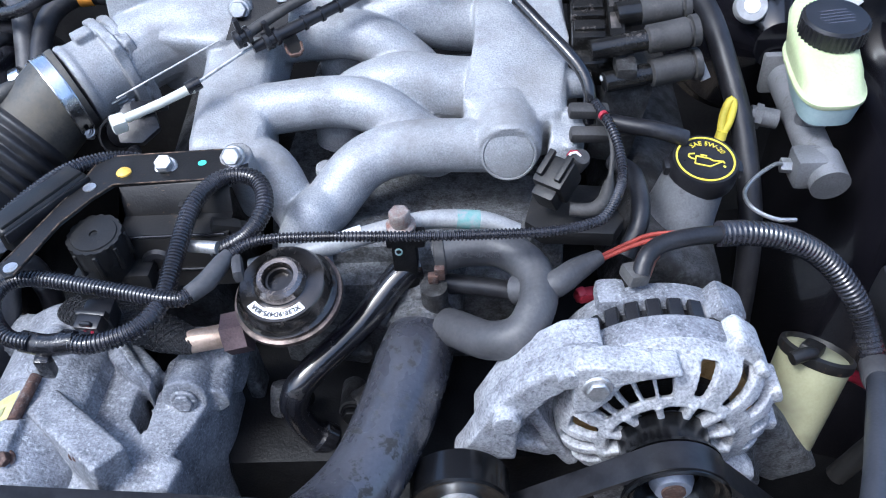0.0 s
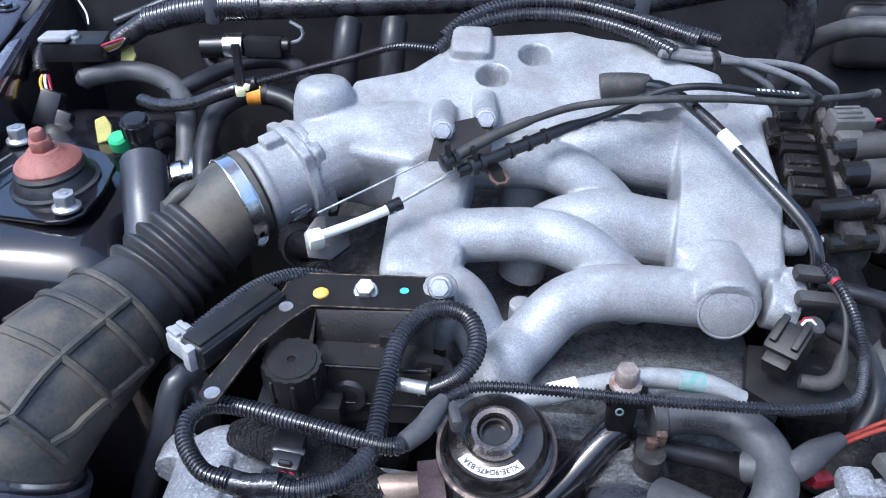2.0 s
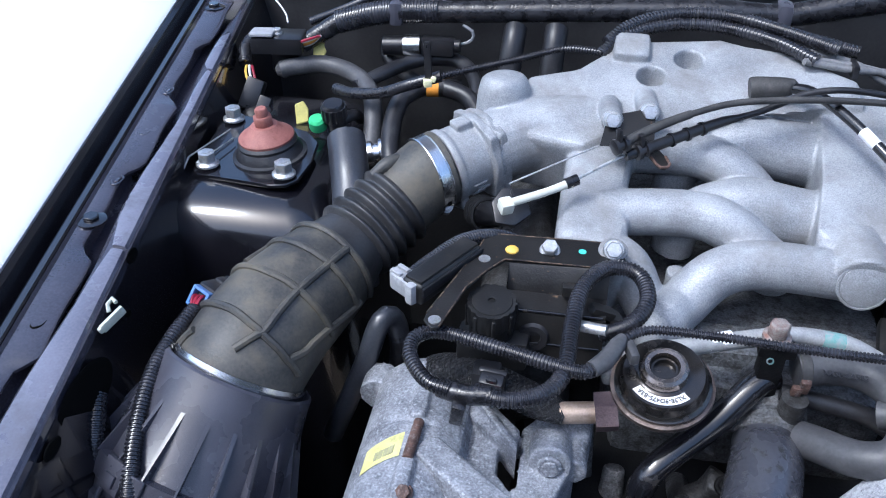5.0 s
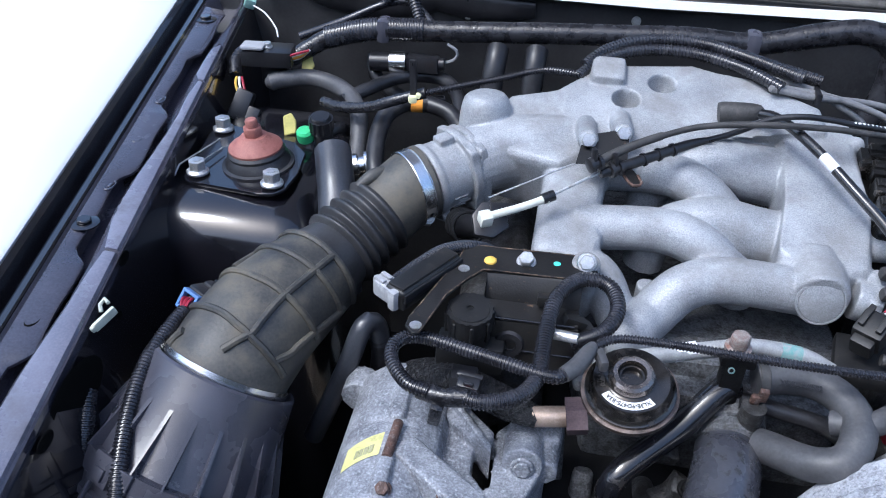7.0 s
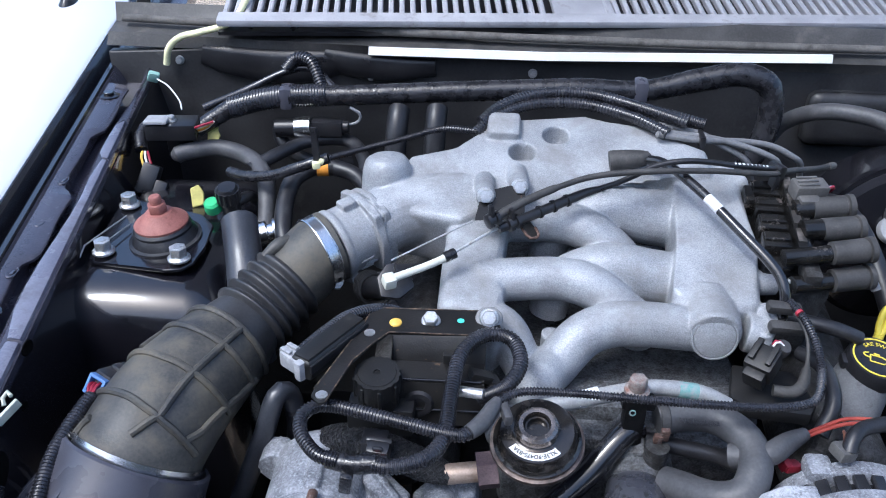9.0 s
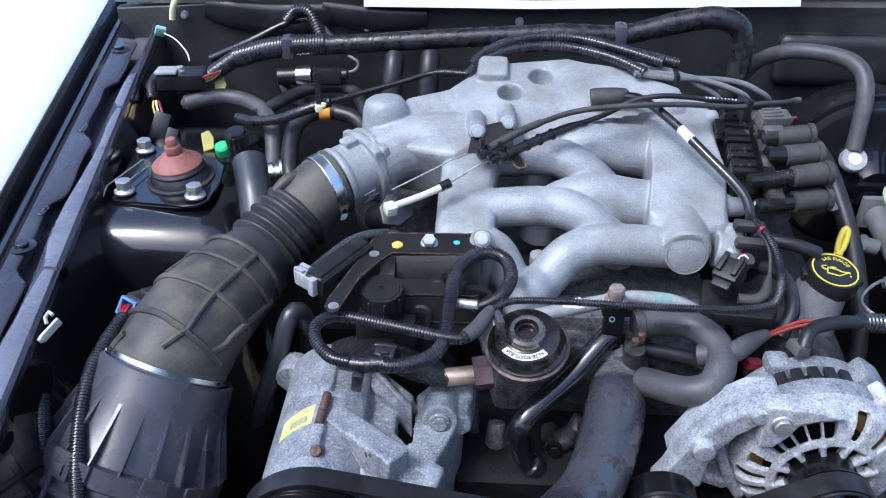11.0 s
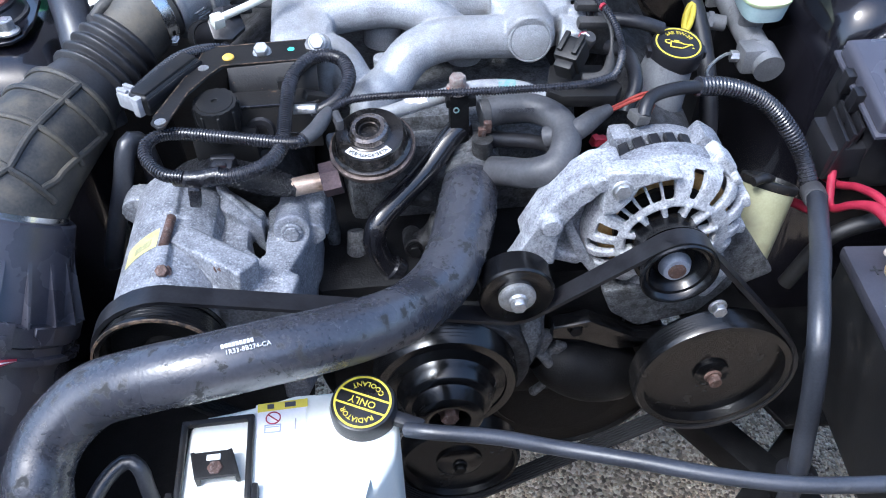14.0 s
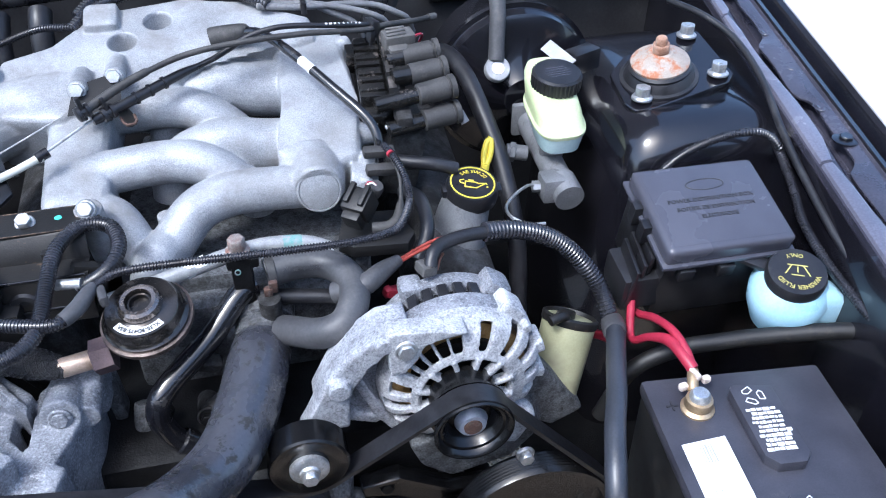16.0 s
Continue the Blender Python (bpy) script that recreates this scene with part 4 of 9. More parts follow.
tube(bm, [(*mp(-0.19, 0.722, 0.030), RUN), (*mp(-0.10, 0.727, 0.026), RUN), (*mp(-0.055, 0.717, 0.028), RUN), (*mp(-0.020, 0.705, 0.046), RUN), (-0.004, 0.705, 0.885, RUN), (-0.002, 0.705, 0.86, RUN - 0.004)], seg=22)
tube(bm, [(*mp(0.09, 0.756, 0.052), 0.0345), (*mp(0.02, 0.757, 0.046), 0.0340), (*mp(-0.030, 0.758, 0.036), 0.0305), (*mp(-0.075, 0.754, 0.043), 0.0275), (*mp(-0.098, 0.750, 0.062), 0.0245), (-0.104, 0.748, 0.865, 0.0235)], seg=24)
tube(bm, [(*mp(-0.19, 0.812, 0.030), RUN), (*mp(-0.10, 0.815, 0.027), RUN), (*mp(-0.060, 0.806, 0.029), RUN), (*mp(-0.026, 0.795, 0.046), RUN), (-0.008, 0.790, 0.905, RUN), (-0.006, 0.79, 0.88, RUN - 0.004)], seg=22)
tube(bm, [(*mp(0.09, 0.848, 0.047), 0.0365), (*mp(0.02, 0.849, 0.042), 0.0355), (*mp(-0.030, 0.849, 0.035), 0.0315), (*mp(-0.075, 0.843, 0.046), 0.028), (*mp(-0.100, 0.836, 0.070), 0.0245), (-0.106, 0.832, 0.88, 0.0235)], seg=24)
tube(bm, [(*mp(-0.190, 0.680, 0.036), RUN), (*mp(-0.158, 0.660, 0.036), RUN), (*mp(-0.136, 0.636, 0.055), RUN - 0.003), (-0.126, 0.618, 0.86, RUN - 0.004), (-0.124, 0.61, 0.82, RUN - 0.002)], seg=22)
box(bm, (0.105, 0.045, 0.018), pose(-0.125, 0.595, 0.822, 0, 0, 12), 0.006)
# end boss with plug, ports on the side
cyl(bm, (0.071, 0.71, 0.915), (0.071, 0.655, 0.9115), 0.0315, 30)
tube(bm, [(0.071, 0.69, 0.912, 0.034), (0.071, 0.665, 0.912, 0.0325), (0.071, 0.650, 0.9115, 0.0290)], seg=30)
box(bm, (0.030, 0.02, 0.012), pose(0.072, 0.664, 0.934, 17), 0.005)
cyl(bm, (0.10, 0.733, 0.930), (0.155, 0.738, 0.930), 0.0145)
cyl(bm, (0.11, 0.672, 0.905), (0.136, 0.668, 0.902), 0.022)
box(bm, (0.020, 0.036, 0.050), pose(0.134, 0.684, 0.905, 17), 0.007)
box(bm, (0.014, 0.018, 0.030), pose(0.128, 0.660, 0.905, 17), 0.005)
tube(bm, [(0.09, 0.862, 0.972, 0.020), (0.118, 0.876, 0.981, 0.014), (0.136, 0.880, 0.987, 0.012), (0.143, 0.882, 0.989, 0.009)], seg=14)
# bolt towers at the front
cyl(bm, (-0.176, 0.650, 0.86), (-0.176, 0.628, 0.938), 0.015)
cyl(bm, (-0.105, 0.672, 0.84), (-0.105, 0.668, 0.892), 0.011)
casting = cast(part("casting", bm, ALU, manifold), 0.0019, 2)
bm = bmesh.new()
lathe(bm, [(0.0262, -0.002), (0.0258, 0.0010), (0.0240, 0.0016), (0.0232, 0.0002), (0.0222, 0.0014), (0.012, 0.0036), (0, 0.0042)], axis((0.071, 0.6470, 0.912), (0, -1, 0.22)), 32)
part("plug", bm, ALU, manifold, "round pressed end plug")
up_m = (MF.to_3x3() @ V((0, 0, 1))).normalized()
dent(casting, [(mp(x, y), up_m, 0.0180, 0.028) for x, y in ((-0.143, 0.896), (-0.099, 0.930))])
for x, y, z in ((-0.187, 0.781, 1.003), (-0.147, 0.803, 1.006)):
    shared("bolt", BOLT_ZINC, manifold, axis((x, y, z), (0.05, -0.9, 0.45)))
shared("bolt", BOLT_ZINC, manifold, axis((-0.176, 0.622, 0.941), (0, -0.75, 0.5)))

# throttle body
TB = axis((-0.375, 0.768, 0.930), (0.74, 0.62, 0.15))
throttle = thing("air_throttle", TB.translation, "silver cast throttle with a linkage lever and hose clamp", "throttle")
bm = bmesh.new()
lathe(bm, [(0.034, 0.002), (0.0435, 0.003), (0.0450, 0.006), (0.0450, 0.010), (0.0425, 0.014), (0.0420, 0.046), (0.030, 0.050)], TB, 40)
flange = [(0.050 * math.cos(radians(a)) * (1.16 if a % 90 == 45 else 1.0), 0.050 * math.sin(radians(a)) * (1.16 if a % 90 == 45 else 1.0)) for a in range(0, 360, 15)]
prism(bm, flange, 0.046, 0.057, TB, 0.003, 2)
prism(bm, [(x * 0.94, y * 0.94) for x, y in flange], 0.060, 0.070, TB, 0.003, 2)
box(bm, (0.016, 0.030, 0.012), TB @ Euler((0, 0, radians(250))).to_matrix().to_4x4() @ Matrix.Translation((0.046, 0, 0.012)), 0.003)
box(bm, (0.014, 0.020, 0.020), TB @ Euler((0, 0, radians(88))).to_matrix().to_4x4() @ Matrix.Translation((0.044, 0, 0.034)), 0.003)
cast(part("housing", bm, ALU, throttle), 0.0014, 1)
for k in range(6):
    fb = bmesh.new()
    box(fb, (0.003, 0.0020, 0.012 if k % 2 else 0.018), TB @ Euler((0, 0, radians(196 + 8 * k))).to_matrix().to_4x4() @ Matrix.Translation((0.0425, 0, 0.028 + 0.003 * (k % 3))), 0.0008, 1)
    part("raised_mark", fb, ALU, throttle, "raised cast bar")
CB = axis((-0.386, 0.7585, 0.9275), (0.74, 0.62, 0.15))
bm = bmesh.new()
lathe(bm, [(0.0440, -0.0080), (0.0462, -0.0078), (0.0466, -0.0066), (0.0458, -0.0060), (0.0458, 0.0060), (0.0466, 0.0066), (0.0462, 0.0078), (0.0440, 0.0080)], CB, 56, closed=False)
clamp = part("hose_clamp", bm, CHROME, throttle, "bright steel worm-drive hose clamp")
for a in (205, 222):
    bm = bmesh.new()
    box(bm, (0.0012, 0.0085, 0.0042), CB @ Euler((0, 0, radians(a))).to_matrix().to_4x4() @ Matrix.Translation((0.0460, 0, 0)), 0.0005, 1)
    part("slot", bm, DARK_METAL, clamp, "dark slot in the band")
bm = bmesh.new()
cyl(bm, (-0.368, 0.756, 0.888), (-0.362, 0.737, 0.899), 0.0075, 18)
box(bm, (0.012, 0.016, 0.012), pose(-0.365, 0.745, 0.893, 25, 10, 10), 0.003)
part("screw_housing", bm, ZINC, clamp, "worm screw housing")
shared("bolt", BOLT_SMALL, clamp, axis((-0.362, 0.737, 0.899), (0.2, -0.85, 0.5)) @ Matrix.Scale(0.8, 4))
bm = bmesh.new()
prism(bm, [(-0.020, -0.018), (0.0, -0.022), (0.018, -0.010), (0.015, 0.012), (0.003, 0.012), (0.001, 0.020), (-0.010, 0.019), (-0.022, 0.004)], 0, 0.010, axis((-0.284, 0.696, 0.931), (0.15, -0.6, 0.75)) @ Matrix.Scale(1.05, 4), 0.003)
box(bm, (0.034, 0.012, 0.006), pose(-0.270, 0.696, 0.950, 20, 10, 25), 0.002)
cyl(bm, (-0.322, 0.73, 0.90), (-0.292, 0.70, 0.925), 0.016)
cyl(bm, (-0.286, 0.668, 0.918), (-0.284, 0.658, 0.922), 0.0065, 12)
part("lever", bm, BLACK_PLASTIC, throttle, "dusty black throttle lever quadrant")
bm = bmesh.new()
for k in range(5):
    ring = [V((-0.322, 0.728, 0.902)).lerp(V((-0.310, 0.698, 0.917)), k / 4) + axis((0, 0, 0), (0.3, -0.85, 0.45)).to_3x3() @ V((0.0185 * math.cos(a * math.pi / 8), 0.0185 * math.sin(a * math.pi / 8), 0.0004 * a)) for a in range(17)]
    tube(bm, ring, 0.0017, 6)
part("spring", bm, DARK_METAL, throttle, "dark return spring")

# ---- air intake ----
duct = thing("intake_duct", (-0.46, 0.6, 0.80), "dusty black rubber intake duct with bellows and raised ribs", "air duct")
DUCT_LINE = [(-0.541, 0.501, 0.806, 0.066), (-0.533, 0.515, 0.826, 0.066), (-0.517, 0.558, 0.846, 0.065), (-0.497, 0.603, 0.856, 0.061), (-0.476, 0.648, 0.864, 0.055)]
bm = bmesh.new()
tube(bm, DUCT_LINE, seg=36)
lathe(bm, [(0.065, 0), (0.069, 0.002), (0.069, 0.018), (0.065, 0.020)], axis((-0.541, 0.500, 0.806), (0.29, 0.58, 0.74)), 40)
part("body", bm, DUCT, duct)
bm = bmesh.new()
sec = smooth_line([V((-0.476, 0.648, 0.864, 0)), V((-0.450, 0.694, 0.880, 0)), V((-0.415, 0.738, 0.903, 0))], 0.0012)
pts = []
for i, q in enumerate(sec):
    f = i / (len(sec) - 1)
    wave = (0.5 - 0.5 * math.cos(2 * math.pi * 5 * (f - 0.30) / 0.66)) ** 0.8 if 0.30 < f < 0.96 else 0.0
    pts.append((*q.to_3d(), (0.0535 - 0.030 * f if f < 0.30 else 0.0435) + 0.0072 * wave))
tube(bm, pts, seg=36, step=0.0012)
part("bellows", bm, DUCT_CLEAN, duct, "ribbed darker bellows")
bm = bmesh.new()
tube(bm, [(-0.418, 0.734, 0.900, 0.0445), (-0.400, 0.748, 0.916, 0.0445), (-0.386, 0.7585, 0.9275, 0.0442), (-0.377, 0.766, 0.930, 0.0455), (-0.373, 0.769, 0.931, 0.0455)], seg=36, step=0.004)
tube(bm, [(-0.445, 0.724, 0.938, 0.006), (-0.430, 0.735, 0.948, 0.009), (-0.418, 0.745, 0.952, 0.006)], seg=12)
part("neck", bm, DUCT, duct)


def duct_ribs():
    """Raised lattice on the duct's upper side: three hoops and two crossing helices."""
    line = smooth_line([V4(q) for q in DUCT_LINE], 0.004)
    n = len(line) - 1

    def at(f, a):
        i = min(n - 1, max(0, int(f * n)))
        q = line[i].lerp(line[i + 1], min(1.0, max(0.0, f * n - i)))
        t = (line[min(n, i + 1)].to_3d() - line[max(0, i - 1)].to_3d()).normalized()
        side = t.cross(V((0, 0, 1))).normalized()
        up = side.cross(t)
        return q.to_3d() + (up * math.cos(a) + side * math.sin(a)) * (q[3] + 0.0005)

    def rib(line_pts):
        bm = bmesh.new()
        tube(bm, line_pts, 0.0042, 8)
        part("rib", bm, DUCT, duct)

    rib([at(0.985, radians(a)) for a in range(-70, 111, 15)])
    rib([at(0.17 + 0.11 * k / 4, radians(22 + 3 * k)) for k in range(4)] + [at(0.28 + 0.70 * k / 10, radians(34 + 0.5 * k)) for k in range(11)])
    rib([at(0.79 + 0.00045 * max(0, a), radians(a)) for a in range(-70, 106, 11)])
    rib([at(0.53 + 0.0004 * max(0, a), radians(a)) for a in range(-70, 100, 11)])
    rib([at(0.30 - 0.0010 * max(0, a), radians(a)) for a in range(-48, 92, 11)])
    rib([at(0.60 + 0.37 * k / 6, radians(-52 - 2 * k)) for k in range(7)])
    rib([at(0.24 + 0.13 * k / 3, radians(66 + 5 * k)) for k in range(3)] + [at(0.37 + 0.50 * k / 8, radians(77 + 2.8 * k)) for k in range(9)])
    rib([at(0.10 + 0.07 * k / 5, radians(-40 + 3 * k)) for k in range(6)])


duct_ribs()
AB = axis((-0.531, 0.518, 0.832), (-0.29, -0.58, -0.74))
airbox = thing("air_filter_housing", (-0.57, 0.40, 0.60), "black plastic conical air filter housing with fins and a clamp band", "air filter housing")
bm = bmesh.new()
lathe(bm, [(0.066, 0.006), (0.0700, 0.006), (0.0700, 0.024), (0.066, 0.024)], AB, 40, closed=False)
part("collar_ring", bm, CHROME, airbox, "bright steel ring at the duct joint")
bm = bmesh.new()
lathe(bm, [(0.062, 0.030), (0.0705, 0.028), (0.0735, 0.0135), (0.0760, 0.0125), (0.0785, 0.0150), (0.0800, 0.030), (0.085, 0.06), (0.094, 0.118), (0.096, 0.122)], AB, 48)
part("cover", bm, AIRBOX, airbox)
for k in range(20):
    a = radians(18 * k + 2)
    m = AB @ Euler((0, 0, a)).to_matrix().to_4x4()
    bm = bmesh.new()
    w = 0.0024
    pts = [V((0.080, -w, 0.042)), V((0.090, -w, 0.118)), V((0.107, -0.4 * w, 0.118)), V((0.080, w, 0.042)), V((0.090, w, 0.118)), V((0.107, 0.4 * w, 0.118))]
    vs = [bm.verts.new(m @ p) for p in pts]
    for f in ((0, 1, 2), (5, 4, 3), (0, 3, 4, 1), (1, 4, 5, 2), (2, 5, 3, 0)):
        bm.faces.new([vs[i] for i in f])
    part("fin", bm, AIRBOX, airbox)
bm = bmesh.new()
lathe(bm, [(0.094, 0.116), (0.105, 0.117), (0.105, 0.138), (0.101, 0.141), (0.101, 0.150), (0.107, 0.152), (0.107, 0.158), (0.097, 0.16)], AB, 48)
part("clamp_band", bm, AIRBOX, airbox)
for a in (90, 35, 160):
    bm = bmesh.new()
    box(bm, (0.006, 0.028, 0.030), AB @ Euler((0, 0, radians(a))).to_matrix().to_4x4() @ Matrix.Translation((0.106, 0, 0.126)), 0.002)
    box(bm, (0.004, 0.014, 0.012), AB @ Euler((0, 0, radians(a))).to_matrix().to_4x4() @ Matrix.Translation((0.110, 0, 0.130)), 0.001)
    part("latch", bm, AIRBOX, airbox)
bm = bmesh.new()
lathe(bm, [(0.098, 0.155), (0.100, 0.20), (0.102, 0.40), (0.09, 0.42)], AB, 40)
part("base", bm, AIRBOX, airbox)

for a in (60, 108):
    m = AB @ Euler((0, 0, radians(a))).to_matrix().to_4x4()
    bm = bmesh.new()
    tube(bm, [m @ V((0.104, -0.026, 0.140)), m @ V((0.106, -0.024, 0.176)), m @ V((0.106, -0.012, 0.190)), m @ V((0.106, 0.012, 0.190)), m @ V((0.106, 0.024, 0.176)), m @ V((0.104, 0.026, 0.140))], 0.0028, 8)
    part("window_frame", bm, AIRBOX, airbox, "raised arch on the lower housing")
for a in (78, 130, 10):
    m = AB @ Euler((0, 0, radians(a))).to_matrix().to_4x4()
    bm = bmesh.new()
    prism(bm, [(-0.012, 0.0), (0.012, 0.0), (0.012, 0.010), (0.004, 0.014), (0.004, 0.020), (-0.012, 0.020)], 0, 0.004, m @ Matrix(((0, 0, 1, 0.1045), (1, 0, 0, 0), (0, 1, 0, 0.116), (0, 0, 0, 1))), 0.001, 1)
    part("tab", bm, AIRBOX, airbox)
plug_low = thing("filter_sensor_plug", (-0.534, 0.344, 0.73), "black plug with red and white wires on the filter housing", "connector")
bm = bmesh.new()
box(bm, (0.030, 0.020, 0.016), pose(-0.542, 0.346, 0.752, 0, 0, 20), 0.003)
part("body", bm, BLACK_PLASTIC, plug_low)
for j, mt in enumerate((RED_CABLE, WHITE_PLASTIC, RED_CABLE)):
    bm = bmesh.new()
    tube(bm, [(-0.528, 0.344 - 0.003 * j, 0.754), (-0.517, 0.344 - 0.003 * j, 0.759), (-0.509, 0.350, 0.755 - 0.002 * j), (-0.503, 0.358, 0.746)], 0.0015, 6)
    part("wire", bm, mt, plug_low)

# sensor loom beside the duct
bm = bmesh.new()
tube(bm, [(-0.583, 0.552, 0.874), (-0.592, 0.52, 0.868), (-0.600, 0.47, 0.855), (-0.597, 0.42, 0.835), (-0.587, 0.37, 0.808), (-0.578, 0.338, 0.785)], 0.0078, 12, ring=(0.0036, 0.0014))
solo("wiring_loom", bm, LOOM, (-0.59, 0.4, 0.8), "ribbed black loom running down beside the air filter housing", "wiring loom", "ribbed looms")
bm = bmesh.new()
tube(bm, [(-0.578, 0.340, 0.787), (-0.574, 0.322, 0.768), (-0.565, 0.322, 0.754), (-0.552, 0.340, 0.752)], 0.0080, 12)
solo("taped_loom", bm, TAPE, (-0.58, 0.3, 0.7), "tape-wrapped black loom below the air filter housing", "wiring loom")
PLUG = Matrix.Translation((-0.584, 0.552, 0.876)) @ Matrix.Scale(0.86, 4) @ Matrix.Translation((0.578, -0.560, -0.873))
plug = thing("sensor_connector", (-0.582, 0.56, 0.86), "black and blue sensor connector at the duct", "connector")
bm = bmesh.new()
box(bm, (0.028, 0.030, 0.026), PLUG @ pose(-0.572, 0.575, 0.868, -25, 10, -25), 0.004)
box(bm, (0.020, 0.016, 0.020), PLUG @ pose(-0.566, 0.590, 0.868, -25, 10, -25), 0.003)
tube(bm, [PLUG @ V(p) for p in ((-0.558, 0.562, 0.876), (-0.552, 0.575, 0.884), (-0.558, 0.590, 0.884))], 0.0024, 6)
part("body", bm, BLACK_PLASTIC, plug)
bm = bmesh.new()
for dx, dz, w, h in ((0.0, 0.011, 0.026, 0.004), (0.0, -0.011, 0.026, 0.004), (0.011, 0.0, 0.004, 0.024), (-0.011, 0.0, 0.004, 0.024)):
    box(bm, (w, 0.010, h), PLUG @ pose(-0.580, 0.556, 0.874, -35, 10, -25) @ Matrix.Translation((dx, 0, dz)), 0.001)
part("lock", bm, BLUE_PLASTIC, plug, "blue locking collar")
bm = bmesh.new()
for k in range(3):
    tube(bm, [PLUG @ V(p) for p in ((-0.586 + 0.006 * k, 0.560, 0.876), (-0.586 + 0.005 * k, 0.551, 0.880), (-0.584 + 0.003 * k, 0.543, 0.876))], 0.0018, 6)
part("wire", bm, RED_CABLE, plug, "red wires")
clip = thing("plastic_clip", (-0.65, 0.49, 0.888), "white plastic clip on the black inner fender", "clip")
CLIP = Matrix.Translation((-0.019, 0.048, -0.017))
bm = bmesh.new()
box(bm, (0.004, 0.028, 0.010), pose(-0.629, 0.442, 0.905, 20, 0, -28), 0.001)
box(bm, (0.005, 0.007, 0.007), pose(-0.635, 0.430, 0.901, 20, 0, -28), 0.002)
tube(bm, [(-0.634, 0.446, 0.910), (-0.637, 0.452, 0.916), (-0.632, 0.456, 0.920), (-0.628, 0.452, 0.918)], 0.0022, 8)
bmesh.ops.transform(bm, matrix=CLIP, verts=bm.verts)
part("body", bm, material("aged_white_plastic", (0.42, 0.44, 0.37), (0.54, 0.56, 0.48), 0.5, 0, 60, 400, 0.05), clip)

# ---- solenoid bracket ----
bracket = thing("solenoid_bracket", (-0.28, 0.58, 0.88), "black painted steel bracket with plugs and bolts", "bracket")
bm = bmesh.new()
prism(bm, [(-0.303, 0.638), (-0.177, 0.643), (-0.166, 0.630), (-0.162, 0.610), (-0.179, 0.599), (-0.280, 0.596), (-0.294, 0.576), (-0.311, 0.545), (-0.326, 0.482), (-0.332, 0.480), (-0.341, 0.490), (-0.340, 0.500), (-0.318, 0.575), (-0.309, 0.605)], 0.9315, 0.9345, Matrix(), 0.0008, 1)
part("plate", bm, BLACK_STEEL, bracket)
bm = bmesh.new()
loft(bm, [[V((x, 0.599, 0.933)), V((x, 0.596, 0.931)), V((x, 0.586, 0.902)), V((x, 0.560, 0.899)), V((x, 0.552, 0.850)), V((x, 0.555, 0.850)), V((x, 0.563, 0.902)), V((x, 0.589, 0.905))] for x in (-0.276, -0.178)])
part("face", bm, BLACK_STEEL, bracket)
bm = bmesh.new()
lathe(bm, [(0.0, 0.0), (0.007, 0.0), (0.008, 0.003), (0.014, 0.004), (0.016, 0.0)], axis((-0.245, 0.556, 0.874), (0, -1, 0.1)), 24, closed=False)
part("grommet", bm, RUBBER, bracket, "round black grommet")
bm = bmesh.new()
box(bm, (0.012, 0.010, 0.012), pose(-0.216, 0.583, 0.915), 0.002)
box(bm, (0.026, 0.014, 0.010), pose(-0.182, 0.572, 0.902, 0, 25, 20), 0.003)
box(bm, (0.016, 0.02, 0.02), pose(-0.172, 0.578, 0.886, 0, 25, 20), 0.004)
part("clip", bm, MATT_BLACK, bracket)
bm = bmesh.new()
lathe(bm, [(0.0068, 0.0), (0.0066, 0.002), (0.0042, 0.004), (0.0, 0.0045)], Matrix.Translation((-0.275, 0.612, 0.9340)), 18)
part("plug", bm, AMBER, bracket, "yellow plastic plug")
shared("bolt", BOLT_ZINC, bracket, axis((-0.238, 0.618, 0.934), (0, -0.4, 0.9)))
bm = bmesh.new()
cyl(bm, (-0.206, 0.622, 0.9343), (-0.206, 0.622, 0.9352), 0.0038)
part("paint_dot", bm, TEAL, bracket, "teal paint dot")
for p in ((-0.300, 0.592, 0.934), (-0.331, 0.491, 0.934)):
    bm = bmesh.new()
    cyl(bm, p, V(p) + V((0, 0, 0.0016)), 0.0058)
    part("rivet", bm, ZINC, bracket)
for line in ([(-0.303, 0.638), (-0.309, 0.605), (-0.318, 0.575), (-0.340, 0.500)], [(-0.280, 0.596), (-0.294, 0.576), (-0.311, 0.545), (-0.326, 0.483)], [(-0.303, 0.638), (-0.24, 0.6405), (-0.177, 0.643)], [(-0.280, 0.596), (-0.225, 0.5975), (-0.179, 0.599)]):
    for (xa, ya), (xb, yb) in zip(line, line[1:]):
        bm = bmesh.new()
        cyl(bm, (xa, ya, 0.9343), (xb, yb, 0.9343), 0.00085, 8)
        part("worn_edge", bm, WORN_GLINT_EDGE, bracket, "edge worn to bare rusty steel")
bm = bmesh.new()
tube(bm, [(-0.274, 0.5605, 0.9015), (-0.23, 0.5610, 0.9015), (-0.181, 0.5615, 0.9015)], 0.0013, 8)
tube(bm, [(-0.274, 0.5535, 0.868), (-0.23, 0.5540, 0.868), (-0.181, 0.5545, 0.868)], 0.0012, 8)
part("fold", bm, GLOSS_BLACK, bracket, "folded glossy edge")
solenoid = thing("vacuum_solenoid", (-0.286, 0.545, 0.87), "black ridged vacuum solenoid on the bracket", "solenoid")
bm = bmesh.new()
S = axis((-0.286, 0.551, 0.872), (0, -0.12, 1)) @ Matrix.Scale(0.88, 4)
